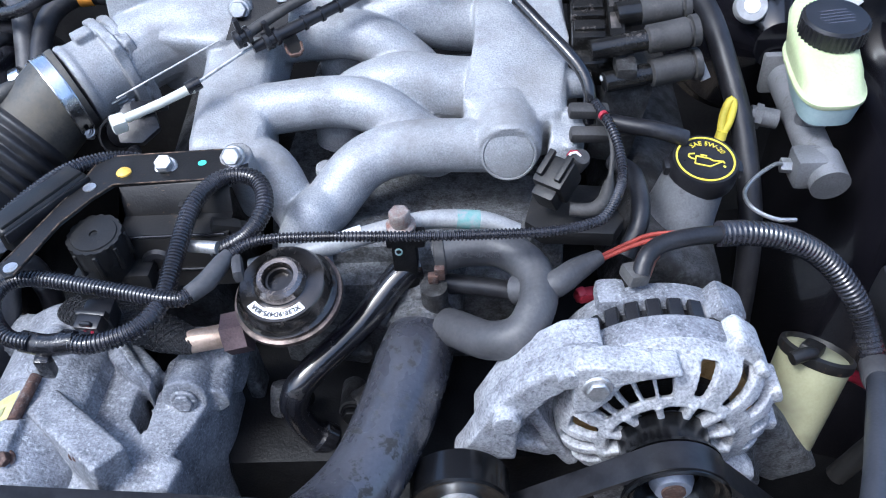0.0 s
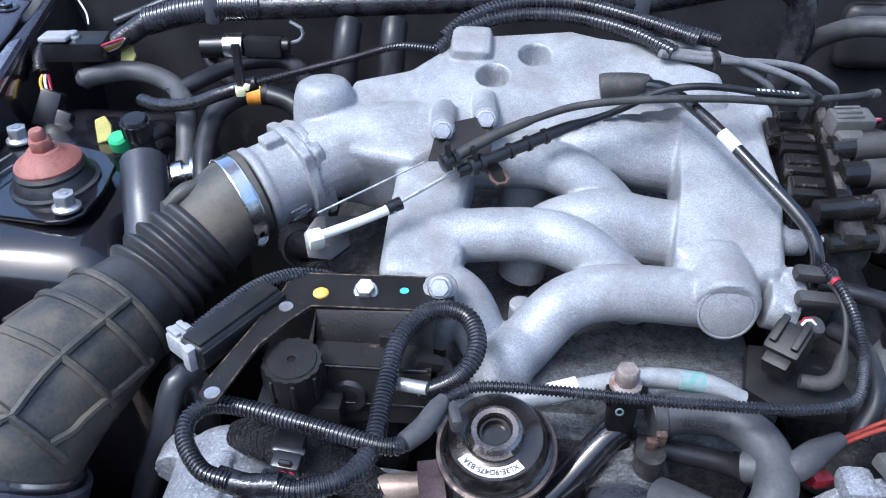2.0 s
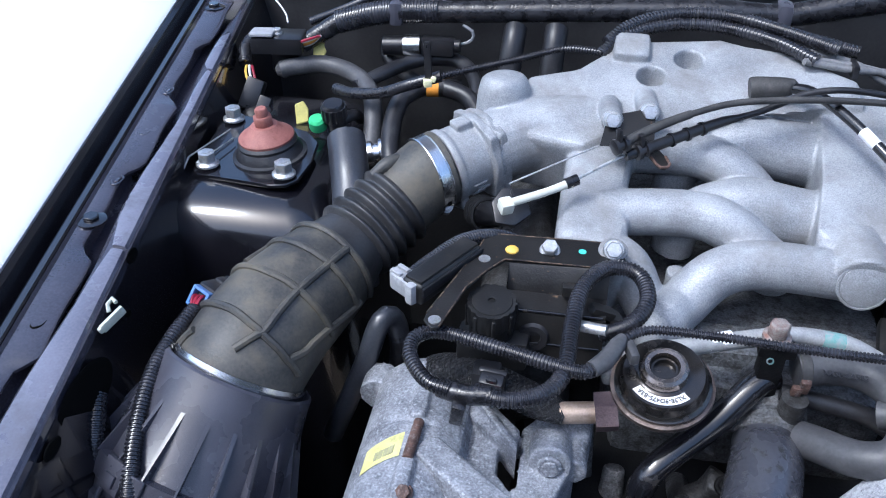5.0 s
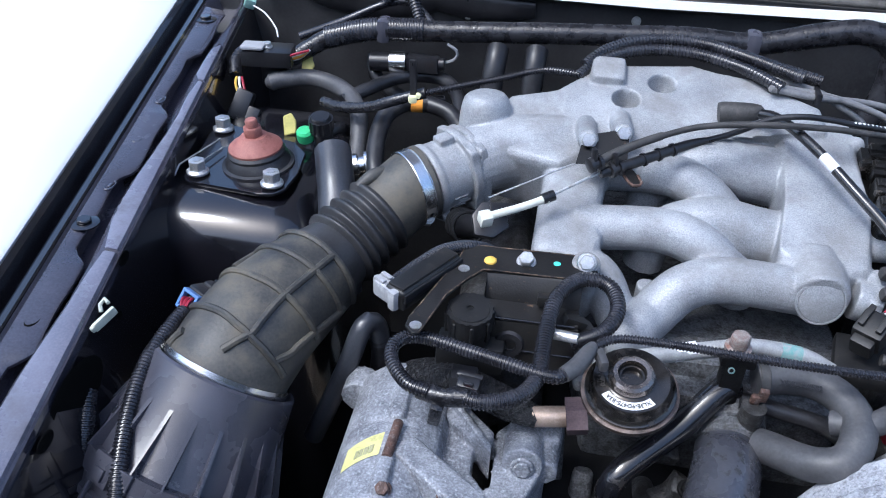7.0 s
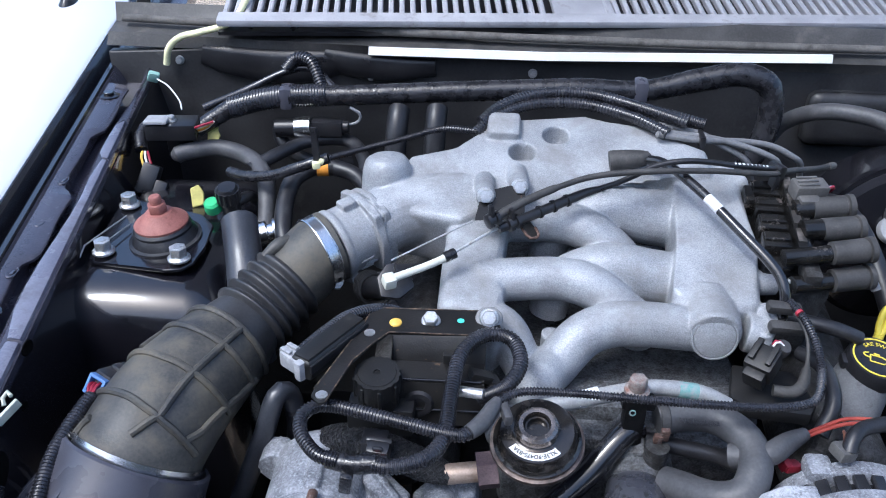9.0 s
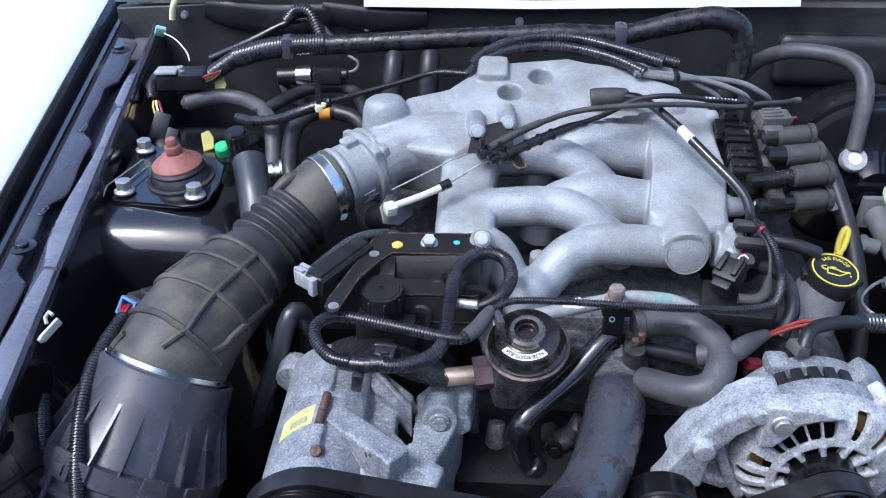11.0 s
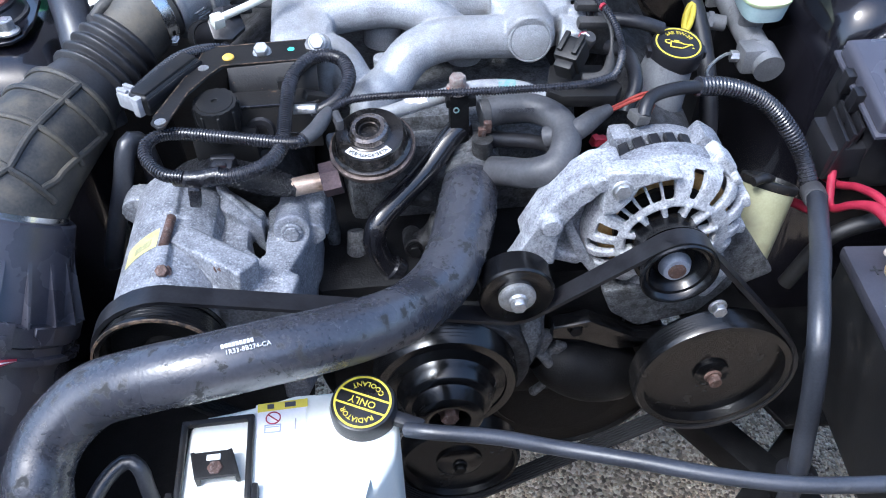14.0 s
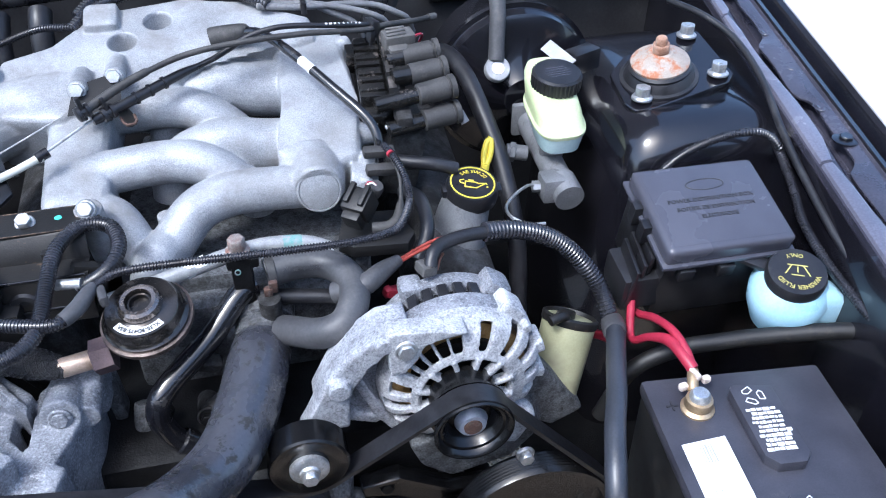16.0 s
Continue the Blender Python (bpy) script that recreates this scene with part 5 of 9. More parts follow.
ridge = [(0.0270 * (0.94 if k % 5 == 0 else 1) * math.cos(2 * math.pi * k / 40), 0.0270 * (0.94 if k % 5 == 0 else 1) * math.sin(2 * math.pi * k / 40)) for k in range(40)]
prism(bm, ridge, 0.030, 0.0555, S, 0.0015, 1)
lathe(bm, [(0.022, 0), (0.0245, 0.012), (0.0245, 0.032)], S, 24)
lathe(bm, [(0.0225, 0.0555), (0.0218, 0.0568), (0.0060, 0.0575), (0.0040, 0.0572), (0.0030, 0.0535), (0.0, 0.0535)], S, 24)

box(bm, (0.07, 0.03, 0.035), pose(-0.283, 0.55, 0.862), 0.006)
part("body", bm, MATT_BLACK, solenoid)
bm = bmesh.new()
box(bm, (0.005, 0.0045, 0.030), Matrix(), 0.001, 1)
CAP_RIB = mesh_of(bm, "rib", MATT_BLACK)
for k in range(8):
    shared("rib", CAP_RIB, solenoid, S @ Euler((0, 0, radians(45 * k + 12))).to_matrix().to_4x4() @ Matrix.Translation((0.0262, 0, 0.036)))
bm = bmesh.new()
box(bm, (0.026, 0.022, 0.02), pose(-0.283, 0.50, 0.868), 0.003)
part("connector", bm, BLACK_PLASTIC, solenoid)

# module with grey plug on the bracket's edge
module = thing("sensor_module", (-0.345, 0.565, 0.90), "black sensor module with a light grey plug", "sensor")
bm = bmesh.new()
MD = pose(-0.338, 0.572, 0.930, 0, 0, -30)
box(bm, (0.026, 0.092, 0.024), MD, 0.006, 3)
box(bm, (0.020, 0.086, 0.004), MD @ Matrix.Translation((0, 0, 0.0125)), 0.002)
part("body", bm, MATT_BLACK, module)
bm = bmesh.new()
for dx in (-0.0135, 0.0135):
    box(bm, (0.003, 0.090, 0.010), MD @ Matrix.Translation((dx, 0, 0.004)), 0.0012)
part("rim", bm, BLACK_PLASTIC, module, "raised moulded rim")
bm = bmesh.new()
PM = pose(-0.366, 0.545, 0.930, 0, 0, -36.5)
box(bm, (0.034, 0.020, 0.018), PM, 0.003)
box(bm, (0.010, 0.026, 0.022), PM @ Matrix.Translation((0.013, 0, 0)), 0.003)
for dy in (-0.005, 0.004):
    box(bm, (0.014, 0.005, 0.004), PM @ Matrix.Translation((-0.011, dy, 0.010)), 0.0012)
box(bm, (0.006, 0.012, 0.008), PM @ Matrix.Translation((-0.019, 0.001, 0.003)), 0.0012)
part("connector", bm, GREY_CONN, module, "light grey plastic plug")


def loom(pts, r, label, pitch=0.0033, mat=None):
    bm = bmesh.new()
    tube(bm, pts, r, 14, ring=(pitch, 0.0012))
    c = V(pts[len(pts) // 2][:3])
    return solo("wiring_loom", bm, mat or LOOM, c, label, "wiring loom", "ribbed looms")


loom([(-0.372, 0.548, 0.93), (-0.345, 0.585, 0.938), (-0.325, 0.615, 0.938), (-0.300, 0.638, 0.932), (-0.275, 0.648, 0.922), (-0.255, 0.655, 0.90)], 0.0066, "ribbed black loom from the grey plug to the manifold")
loom([(0.152, 0.676, 0.946), (0.161, 0.650, 0.942), (0.168, 0.622, 0.930), (0.166, 0.590, 0.921), (0.148, 0.545, 0.924), (0.130, 0.530, 0.925), (0.095, 0.523, 0.925), (0.04, 0.522, 0.925), (-0.021, 0.521, 0.927), (-0.082, 0.525, 0.926), (-0.138, 0.526, 0.924), (-0.162, 0.515, 0.920), (-0.174, 0.502, 0.915)], 0.0040, "thin ribbed black loom lying across the engine front", 0.0032)
loom([(-0.176, 0.492, 0.912), (-0.190, 0.478, 0.911), (-0.206, 0.474, 0.911), (-0.265, 0.487, 0.913), (-0.325, 0.499, 0.915), (-0.348, 0.490, 0.913), (-0.349, 0.470, 0.908), (-0.330, 0.447, 0.903), (-0.308, 0.440, 0.902)], 0.0064, "ribbed black loom looping over the compressor")
loom([(-0.284, 0.441, 0.902), (-0.260, 0.437, 0.902), (-0.229, 0.448, 0.904), (-0.213, 0.475, 0.908), (-0.210, 0.525, 0.917), (-0.203, 0.570, 0.930), (-0.180, 0.596, 0.937), (-0.152, 0.594, 0.935), (-0.142, 0.568, 0.926), (-0.155, 0.544, 0.915), (-0.185, 0.534, 0.903)], 0.0074, "thick ribbed black loom looped beside the manifold")
bm = bmesh.new()
tube(bm, [(-0.318, 0.446, 0.898), (-0.296, 0.440, 0.899), (-0.272, 0.440, 0.902)], 0.009, 10)
box(bm, (0.012, 0.010, 0.026), pose(-0.300, 0.432, 0.884, 10, 8), 0.003)
box(bm, (0.026, 0.012, 0.012), pose(-0.276, 0.446, 0.898, 0, 0, -12), 0.004)
solo("loom_junction", bm, TAPE, (-0.296, 0.44, 0.88), "taped black loom junction with a clip", "connector")
plug = thing("loom_plug", (-0.272, 0.468, 0.89), "black two-pin loom plug with red wires", "connector")
bm = bmesh.new()
box(bm, (0.022, 0.014, 0.016), pose(-0.275, 0.470, 0.888, 15, 0, -8), 0.003)
box(bm, (0.026, 0.006, 0.010), pose(-0.275, 0.478, 0.892, 15, 0, -8), 0.002)
box(bm, (0.010, 0.004, 0.005), pose(-0.275, 0.464, 0.896, 15, 0, -8), 0.001, 1)
part("body", bm, BLACK_PLASTIC, plug)
for j in range(2):
    bm = bmesh.new()
    tube(bm, [(-0.278 + 0.006 * j, 0.463, 0.888), (-0.272 + 0.005 * j, 0.455, 0.893), (-0.266 + 0.003 * j, 0.446, 0.899)], 0.0013, 6)
    part("wire", bm, RED_CABLE, plug)
wrap = thing("loom_wrap", (-0.172, 0.495, 0.905), "grey rubber wrap with a pale tag where the looms meet", "connector")
bm = bmesh.new()
tube(bm, [(-0.190, 0.477, 0.912, 0.0075), (-0.178, 0.490, 0.914, 0.0085), (-0.168, 0.508, 0.918, 0.0075), (-0.164, 0.516, 0.920, 0.005)], seg=12)
box(bm, (0.009, 0.026, 0.013), pose(-0.156, 0.505, 0.914, 0, 0, 15), 0.004)
part("boot", bm, GREY_HOSE, wrap)
bm = bmesh.new()
tube(bm, [(-0.205, 0.540, 0.908), (-0.178, 0.532, 0.912)], 0.0055, 10)
part("tag", bm, ZINC, wrap, "bright metal sleeve")

# ---- EGR valve ----
EG = axis((-0.1225, 0.513, 0.871), (-0.08, -0.27, 0.96)) @ Matrix.Scale(0.91, 4)
egr = thing("egr_valve", (-0.125, 0.51, 0.83), "round dark metal recirculation valve with a white part label", "valve")
bm = bmesh.new()
lathe(bm, [(0.046, 0.0), (0.048, 0.003), (0.048, 0.008), (0.045, 0.010), (0.043, 0.013), (0.042, 0.021), (0.0395, 0.0243), (0.026, 0.0245), (0.024, 0.026), (0.022, 0.034), (0.019, 0.036), (0.015, 0.036), (0.013, 0.031), (0.011, 0.031), (0.0105, 0.025), (0, 0.025)], EG, 48)
part("diaphragm_can", bm, EGR_TOP, egr)
bm = bmesh.new()
lathe(bm, [(0.0235, 0.0262), (0.0242, 0.0275), (0.0228, 0.0345), (0.0195, 0.0372), (0.0150, 0.0368), (0.0140, 0.0335), (0.0140, 0.0330)], EG, 44, closed=False)
part("rim", bm, CHROME_DULL, egr, "polished raised rim")
bm = bmesh.new()
cyl(bm, EG @ V((-0.004, 0, -0.026)), EG @ V((0, 0, 0.002)), 0.024, 24)
box(bm, (0.058, 0.040, 0.026), EG @ pose(-0.016, -0.004, -0.026), 0.007)
cyl(bm, (-0.180, 0.497, 0.842), (-0.160, 0.499, 0.845), 0.019, 6)
part("body", bm, EGR_BODY, egr, "purple-brown cast body")
bm = bmesh.new()
lathe(bm, [(0.044, -0.006), (0.0505, -0.005), (0.052, -0.001), (0.0515, 0.003), (0.047, 0.004)], EG, 48)
part("flange", bm, EGR_RIM, egr, "worn brown steel flange")
bm = bmesh.new()
cyl(bm, (-0.212, 0.494, 0.838), (-0.178, 0.497, 0.842), 0.0105, 18)
part("pipe", bm, COPPER, egr, "tan pipe stub")
bm = bmesh.new()
arc = [radians(a) for a in range(-128, -31, 8)]
lab = [[EG @ V((r * math.cos(a), r * math.sin(a), 0.0248)) for r in (0.0280, 0.0370)] for a in arc]
rows = [[bm.verts.new(p) for p in s] for s in lab]
for a, b in zip(rows, rows[1:]):
    bm.faces.new((a[0], a[1], b[1], b[0]))
egr_label = part("label", bm, WHITE_PRINT, egr, "curved white part number label")
letters("XL3E-9D475-B3A", 0.0066, EG @ Matrix.Translation((0, 0, 0.0256)) @ Matrix.Rotation(radians(190.5), 4, "Z"), GREY_PRINT, egr_label, bend=0.0325, raise_by=0.0005)
SL = [(-0.208, 0.494, 0.838, 0.0125), (-0.222, 0.496, 0.841, 0.016), (-0.25, 0.505, 0.845, 0.0185), (-0.29, 0.52, 0.848, 0.0185), (-0.325, 0.54, 0.836, 0.018), (-0.345, 0.565, 0.81, 0.017)]
sleeve = thing("heat_sleeve", (-0.27, 0.52, 0.83), "dark braided heat sleeve round a pipe", "pipe sleeve")
bm = bmesh.new()
tube(bm, SL, seg=18, flat=0.6)
part("sleeve", bm, CLOTH, sleeve)
spine = smooth_line([V(p[:3]) for p in SL], 0.004)[:-1]
for turn in (1, -1):
    for k in range(9):
        strand = []
        for i, q in enumerate(spine):
            a = turn * i * 0.42 + k * 2 * math.pi / 9
            w = 0.0128 + 0.0060 * min(1.0, i / 7)
            f = axis(q, spine[min(i + 1, len(spine) - 1)] - spine[max(i - 1, 0)])
            strand.append(f @ V((w * math.cos(a), w * math.sin(a) * 0.62, 0)))
        bm = bmesh.new()
        tube(bm, strand, 0.0008, 4, step=0.006)
        part("strand", bm, CLOTH, sleeve)

# ---- compressor ----
comp = thing("ac_compressor", (-0.34, 0.45, 0.70), "weathered aluminium air conditioning compressor with a yellow label", "compressor")
CX, CZ = -0.345, 0.772
bm = bmesh.new()
lathe(bm, [(0.050, -0.024), (0.055, -0.021), (0.056, 0.004), (0.056, 0.08), (0.0545, 0.084), (0.056, 0.088), (0.056, 0.165), (0.048, 0.178)], axis((CX, 0.385, CZ), (0, 1, 0.02)), 40)
box(bm, (0.017, 0.055, 0.026), pose(CX + 0.001, 0.497, CZ + 0.050), 0.005)
box(bm, (0.016, 0.045, 0.026), pose(CX + 0.003, 0.400, CZ + 0.050), 0.005)
box(bm, (0.035, 0.10, 0.03), pose(CX + 0.026, 0.48, CZ + 0.036, 0, 30), 0.008)
cyl(bm, (CX - 0.055, 0.54, CZ + 0.01), (CX - 0.055, 0.57, CZ + 0.01), 0.02)
cast(part("body", bm, ALU_OLD, comp), 0.002, 1)
bm = bmesh.new()
rows = []
for k in range(9):
    a = radians(96 + k * 4.6)
    rows.append([bm.verts.new((CX + 0.0568 * math.cos(a), y, CZ + 0.0568 * math.sin(a) + 0.0005)) for y in (0.424 - 0.0022 * k, 0.453 - 0.0022 * k)])
for a, b in zip(rows, rows[1:]):
    bm.faces.new((a[0], a[1], b[1], b[0]))
comp_label = part("label", bm, YELLOW_LABEL, comp, "yellow sticker with a bar code")
bm = bmesh.new()
for k in range(11):
    box(bm, (0.0011 if k % 3 else 0.002, 0.010, 0.0005), Matrix.Translation((CX - 0.028 + 0.0015 * k, 0.424 + 0.0007 * k, CZ + 0.0502 + 0.00062 * k)) @ pose(0, 0, 0, 0, -26))
part("print_bar", bm, FADED_PRINT, comp_label, "faded bar print")
bm = bmesh.new()
cyl(bm, (CX + 0.003, 0.418, CZ + 0.061), (CX + 0.005, 0.464, CZ + 0.061), 0.0050)
part("stud", bm, RUSTY, comp, "rusty stud")
bm = bmesh.new()
lathe(bm, [(0.030, 0.024), (0.062, 0.025), (0.064, 0.027), (0.064, 0.029), *[(0.0595 + 0.0026 * (j % 2), 0.031 + 0.002 * j) for j in range(11)], (0.060, 0.053), (0.064, 0.055), (0.0645, 0.060), (0.062, 0.0605), (0.058, 0.058), (0.055, 0.038), (0.03, 0.036)], axis((CX + 0.002, 0.374, CZ + 0.001), (0, -1, -0.02)), 48)
comp_pulley = part("pulley", bm, PULLEY, comp, "black grooved clutch pulley")
bm = bmesh.new()
lathe(bm, [(0.052, 0), (0.054, 0.003), (0.05, 0.006), (0.018, 0.007), (0.016, 0.012), (0.0, 0.012)], axis((CX + 0.002, 0.342, CZ + 0.001), (0, -1, -0.02)), 40)
part("clutch_plate", bm, DARK_METAL, comp_pulley)
# thin brown ring paints the highlight round the rim
bm = bmesh.new()
lathe(bm, [(0.0625, 0.0585), (0.0650, 0.0590), (0.0650, 0.0610), (0.0625, 0.0615)], axis((CX + 0.002, 0.374, CZ + 0.001), (0, -1, -0.02)), 56, closed=False)
part("rim_edge", bm, WORN_GLINT_EDGE, comp_pulley, "thin brown edge standing in for the rim highlight")
shared("bolt", BOLT_ZINC, comp, axis((CX + 0.003, 0.331, CZ + 0.001), (0, -1, -0.02)))
# bracket plate on the engine side
mount = thing("compressor_bracket", (-0.24, 0.48, 0.70), "weathered aluminium accessory bracket with rusty bolts", "bracket")
bm = bmesh.new()
prism(bm, [(-0.313, 0.537), (-0.301, 0.548), (-0.246, 0.493), (-0.251, 0.475), (-0.274, 0.482), (-0.303, 0.509)], 0.775, 0.810, Matrix(), 0.005, 2)
prism(bm, [(-0.247, 0.504), (-0.232, 0.524), (-0.190, 0.517), (-0.192, 0.471), (-0.222, 0.392), (-0.250, 0.392), (-0.240, 0.451)], 0.60, 0.800, Matrix(), 0.006, 2)
prism(bm, [(-0.345, 0.366), (-0.214, 0.374), (-0.206, 0.402), (-0.250, 0.424), (-0.268, 0.447), (-0.264, 0.474), (-0.285, 0.520), (-0.335, 0.505)], 0.735, 0.797, Matrix(), 0.006, 2)
box(bm, (0.054, 0.044, 0.05), pose(-0.205, 0.514, 0.790, 0, 0, -4), 0.008)
loft(bm, [[V((x + dx, y + 0.006, z)), V((x + dx, y - 0.006, z)), V((x + dx, y - 0.006, z - 0.04)), V((x + dx, y + 0.006, z - 0.04))] for x, y, z, dx in ((-0.302, 0.532, 0.822, 0), (-0.248, 0.468, 0.812, 0))])
cyl(bm, (-0.216, 0.500, 0.80), (-0.216, 0.455, 0.808), 0.020)
cyl(bm, (-0.196, 0.520, 0.795), (-0.196, 0.462, 0.795), 0.015)
box(bm, (0.032, 0.100, 0.036), pose(-0.293, 0.412, 0.812, 0, 6, 52), 0.004)
cyl(bm, (-0.334, 0.446, 0.812), (-0.325, 0.438, 0.812), 0.016)
cyl(bm, (-0.345, 0.40, 0.80), (-0.345, 0.52, 0.80), 0.022)
cast(part("casting", bm, ALU_OLD, mount), 0.002, 1)
shared("bolt", BOLT_RUST, mount, axis((-0.284, 0.394, 0.822), (0.6, -0.7, 0.4)) @ Matrix.Scale(0.7, 4))
shared("bolt", BOLT_RUST, mount, axis((-0.338, 0.386, 0.826), (0.0, -0.5, 0.85)) @ Matrix.Scale(0.8, 4))
shared("bolt", BOLT_ALU, mount, axis((-0.216, 0.454, 0.808), (0.0, -1, 0.2)))

# ---- hoses at the engine front ----
rad = thing("radiator_hose", (-0.15, 0.3, 0.8), "thick dull black radiator hose with oil stains and white print", "hose")
bm = bmesh.new()
RH = [(-0.012, 0.540, 0.797), (-0.020, 0.490, 0.808), (-0.033, 0.440, 0.802), (-0.054, 0.385, 0.797), (-0.081, 0.343, 0.803), (-0.116, 0.292, 0.832), (-0.170, 0.256, 0.853), (-0.224, 0.238, 0.861), (-0.274, 0.228, 0.861), (-0.326, 0.229, 0.850), (-0.369, 0.231, 0.835), (-0.396, 0.221, 0.819), (-0.416, 0.204, 0.800), (-0.424, 0.176, 0.775), (-0.420, 0.150, 0.72), (-0.415, 0.130, 0.66)]
tube(bm, [(*p, r) for p, r in zip(RH, (0.030, 0.033, 0.033, 0.0315, 0.030) + (0.0285,) * 20)], seg=30)
part("tube", bm, HOSE, rad)
bm = bmesh.new()
lathe(bm, [(0.026, 0), (0.030, 0.003), (0.030, 0.008), (0.033, 0.011), (0.033, 0.022), (0.030, 0.024), (0.033, 0.028), (0.033, 0.038), (0.029, 0.042)], axis((-0.010, 0.568, 0.818), (-0.04, -0.90, -0.30)) @ Matrix.Scale(1.06, 4), 28)
tube(bm, [(0.006, 0.63, 0.80, 0.030), (0.0, 0.60, 0.822, 0.034), (-0.008, 0.57, 0.822, 0.035), (-0.011, 0.552, 0.814, 0.034)], seg=24)
box(bm, (0.022, 0.030, 0.024), pose(-0.046, 0.545, 0.815, 0, 20, 20), 0.006)
part("outlet", bm, OUTLET, rad, "speckled grey cast hose outlet")
HN = frame_xy((-0.231, 0.2245, 0.8876), (0.97, 0.22, -0.02), (0.08, -0.42, 0.90))
letters("1R33-8B274-CA", 0.0056, HN @ Matrix.Translation((0, -0.002, 0.0003)), WHITE_PRINT, rad, raise_by=0.0018)
bars([(-0.021 + 0.0030 * j, 0.0, 0.0024) for j in range(9)], HN @ pose(0, 0.0042, 0.0004, -8), WHITE_PRINT, rad, 0.0036)

bypass = thing("heater_hose", (0.06, 0.52, 0.85), "worn grey U-shaped heater hose", "hose")
bm = bmesh.new()
tube(bm, [(0.000, 0.552, 0.876), (0.030, 0.557, 0.879), (0.060, 0.554, 0.879), (0.084, 0.533, 0.876), (0.089, 0.503, 0.870), (0.074, 0.474, 0.860), (0.048, 0.476, 0.848), (0.020, 0.504, 0.832), (0.010, 0.514, 0.826)], 0.0165, 22)
part("tube", bm, GREY_HOSE, bypass)
bm = bmesh.new()
lathe(bm, [(0.0168, 0), (0.0178, 0.001), (0.0178, 0.009), (0.0168, 0.010)], axis((0.001, 0.552, 0.876), (1, 0.08, 0.05)), 24, closed=False)
part("band", bm, MATT_GREY, bypass)
bm = bmesh.new()
box(bm, (0.009, 0.006, 0.016), pose(0.006, 0.534, 0.872, 10), 0.0015)
box(bm, (0.009, 0.006, 0.012), pose(0.000, 0.534, 0.866, 10), 0.0015)
part("clamp", bm, RUSTY, bypass, "rusty spring clamp")
letters("XR3E-8A582", 0.0075, axis((0.038, 0.537, 0.8885), (0.0, -0.5, 0.86), (0, 0, 1)) @ Matrix.Rotation(radians(-2), 4, "Z"), MOULDED, bypass, raise_by=0.0006)
bm = bmesh.new()
cyl(bm, (0.0, 0.535, 0.79), (0.0, 0.530, 0.86), 0.012)
cyl(bm, (0.0, 0.525, 0.815), (0.018, 0.508, 0.820), 0.013)
part("pipe", bm, ALU_DARK, bypass)

bm = bmesh.new()
tube(bm, [(-0.014, 0.558, 0.860), (-0.030, 0.550, 0.856), (-0.067, 0.520, 0.826), (-0.110, 0.487, 0.803), (-0.125, 0.474, 0.790), (-0.129, 0.470, 0.768), (-0.120, 0.470, 0.738), (-0.100, 0.470, 0.716), (-0.07, 0.472, 0.70)], 0.0132, 16)
lathe(bm, [(0.0132, 0), (0.0165, 0.002), (0.0165, 0.014), (0.0132, 0.016)], axis((-0.115, 0.470, 0.731), (0.7, 0, -0.7)), 20)
solo("coolant_pipe", bm, GLOSS_BLACK, (-0.08, 0.5, 0.80), "glossy black steel coolant pipe", "pipe")
bm = bmesh.new()
tube(bm, [(-0.01, 0.548, 0.850), (0.03, 0.545, 0.845), (0.07, 0.54, 0.840), (0.10, 0.535, 0.825)], 0.009, 14)
solo("lower_hose", bm, RUBBER, (0.04, 0.54, 0.83), "black rubber hose under the heater hose", "hose")
rail = thing("fuel_pipe_bracket", (-0.02, 0.555, 0.88), "bare metal pipe with a rusty bolt and a paper tag", "pipe")
bm = bmesh.new()
tube(bm, [(-0.16, 0.545, 0.875), (-0.10, 0.552, 0.888), (-0.04, 0.566, 0.896), (0.0, 0.575, 0.898), (0.045, 0.577, 0.893), (0.075, 0.572, 0.882)], 0.0085, 16)
part("tube", bm, ZINC_DULL, rail)
bm = bmesh.new()
tube(bm, [(-0.082, 0.5565, 0.8905), (-0.060, 0.562, 0.8945)], 0.0092, 16)
part("tag", bm, WHITE_PRINT, rail, "white paper tag")
bm = bmesh.new()
box(bm, (0.022, 0.020, 0.09), pose(-0.024, 0.553, 0.868), 0.004)
box(bm, (0.034, 0.016, 0.012), pose(-0.022, 0.552, 0.898), 0.003)
part("post", bm, DARK_METAL, rail)
bm = bmesh.new()
prism(bm, [(0.0098 * math.cos(k * math.pi / 3), 0.0098 * math.sin(k * math.pi / 3)) for k in range(6)], 0, 0.015, axis((-0.025, 0.552, 0.914), (0, -0.08, 1)), 0.0015, 1)
lathe(bm, [(0.0128, -0.004), (0.0128, 0.0), (0.010, 0.001)], axis((-0.025, 0.552, 0.914), (0, -0.08, 1)), 20)
part("bolt", bm, STAINED, rail, "large rust-stained hexagon bolt")

bm = bmesh.new()
tube(bm, [(0.022, 0.5765, 0.8963), (0.042, 0.5770, 0.8938)], 0.0088, 16)
part("paint_mark", bm, TEAL_DULL, rail, "faded teal paint on the pipe")
bm = bmesh.new()
lathe(bm, [(0.0022, 0), (0.0034, 0), (0.0034, 0.001), (0.0022, 0.001)], axis((-0.028, 0.541, 0.892), (0, -1, 0.2)), 16, closed=False)
part("ring", bm, TEAL_DULL, rail, "small teal ring")
strap = thing("earth_strap", (0.165, 0.515, 0.885), "short copper braid beside the alternator connector", "strap")
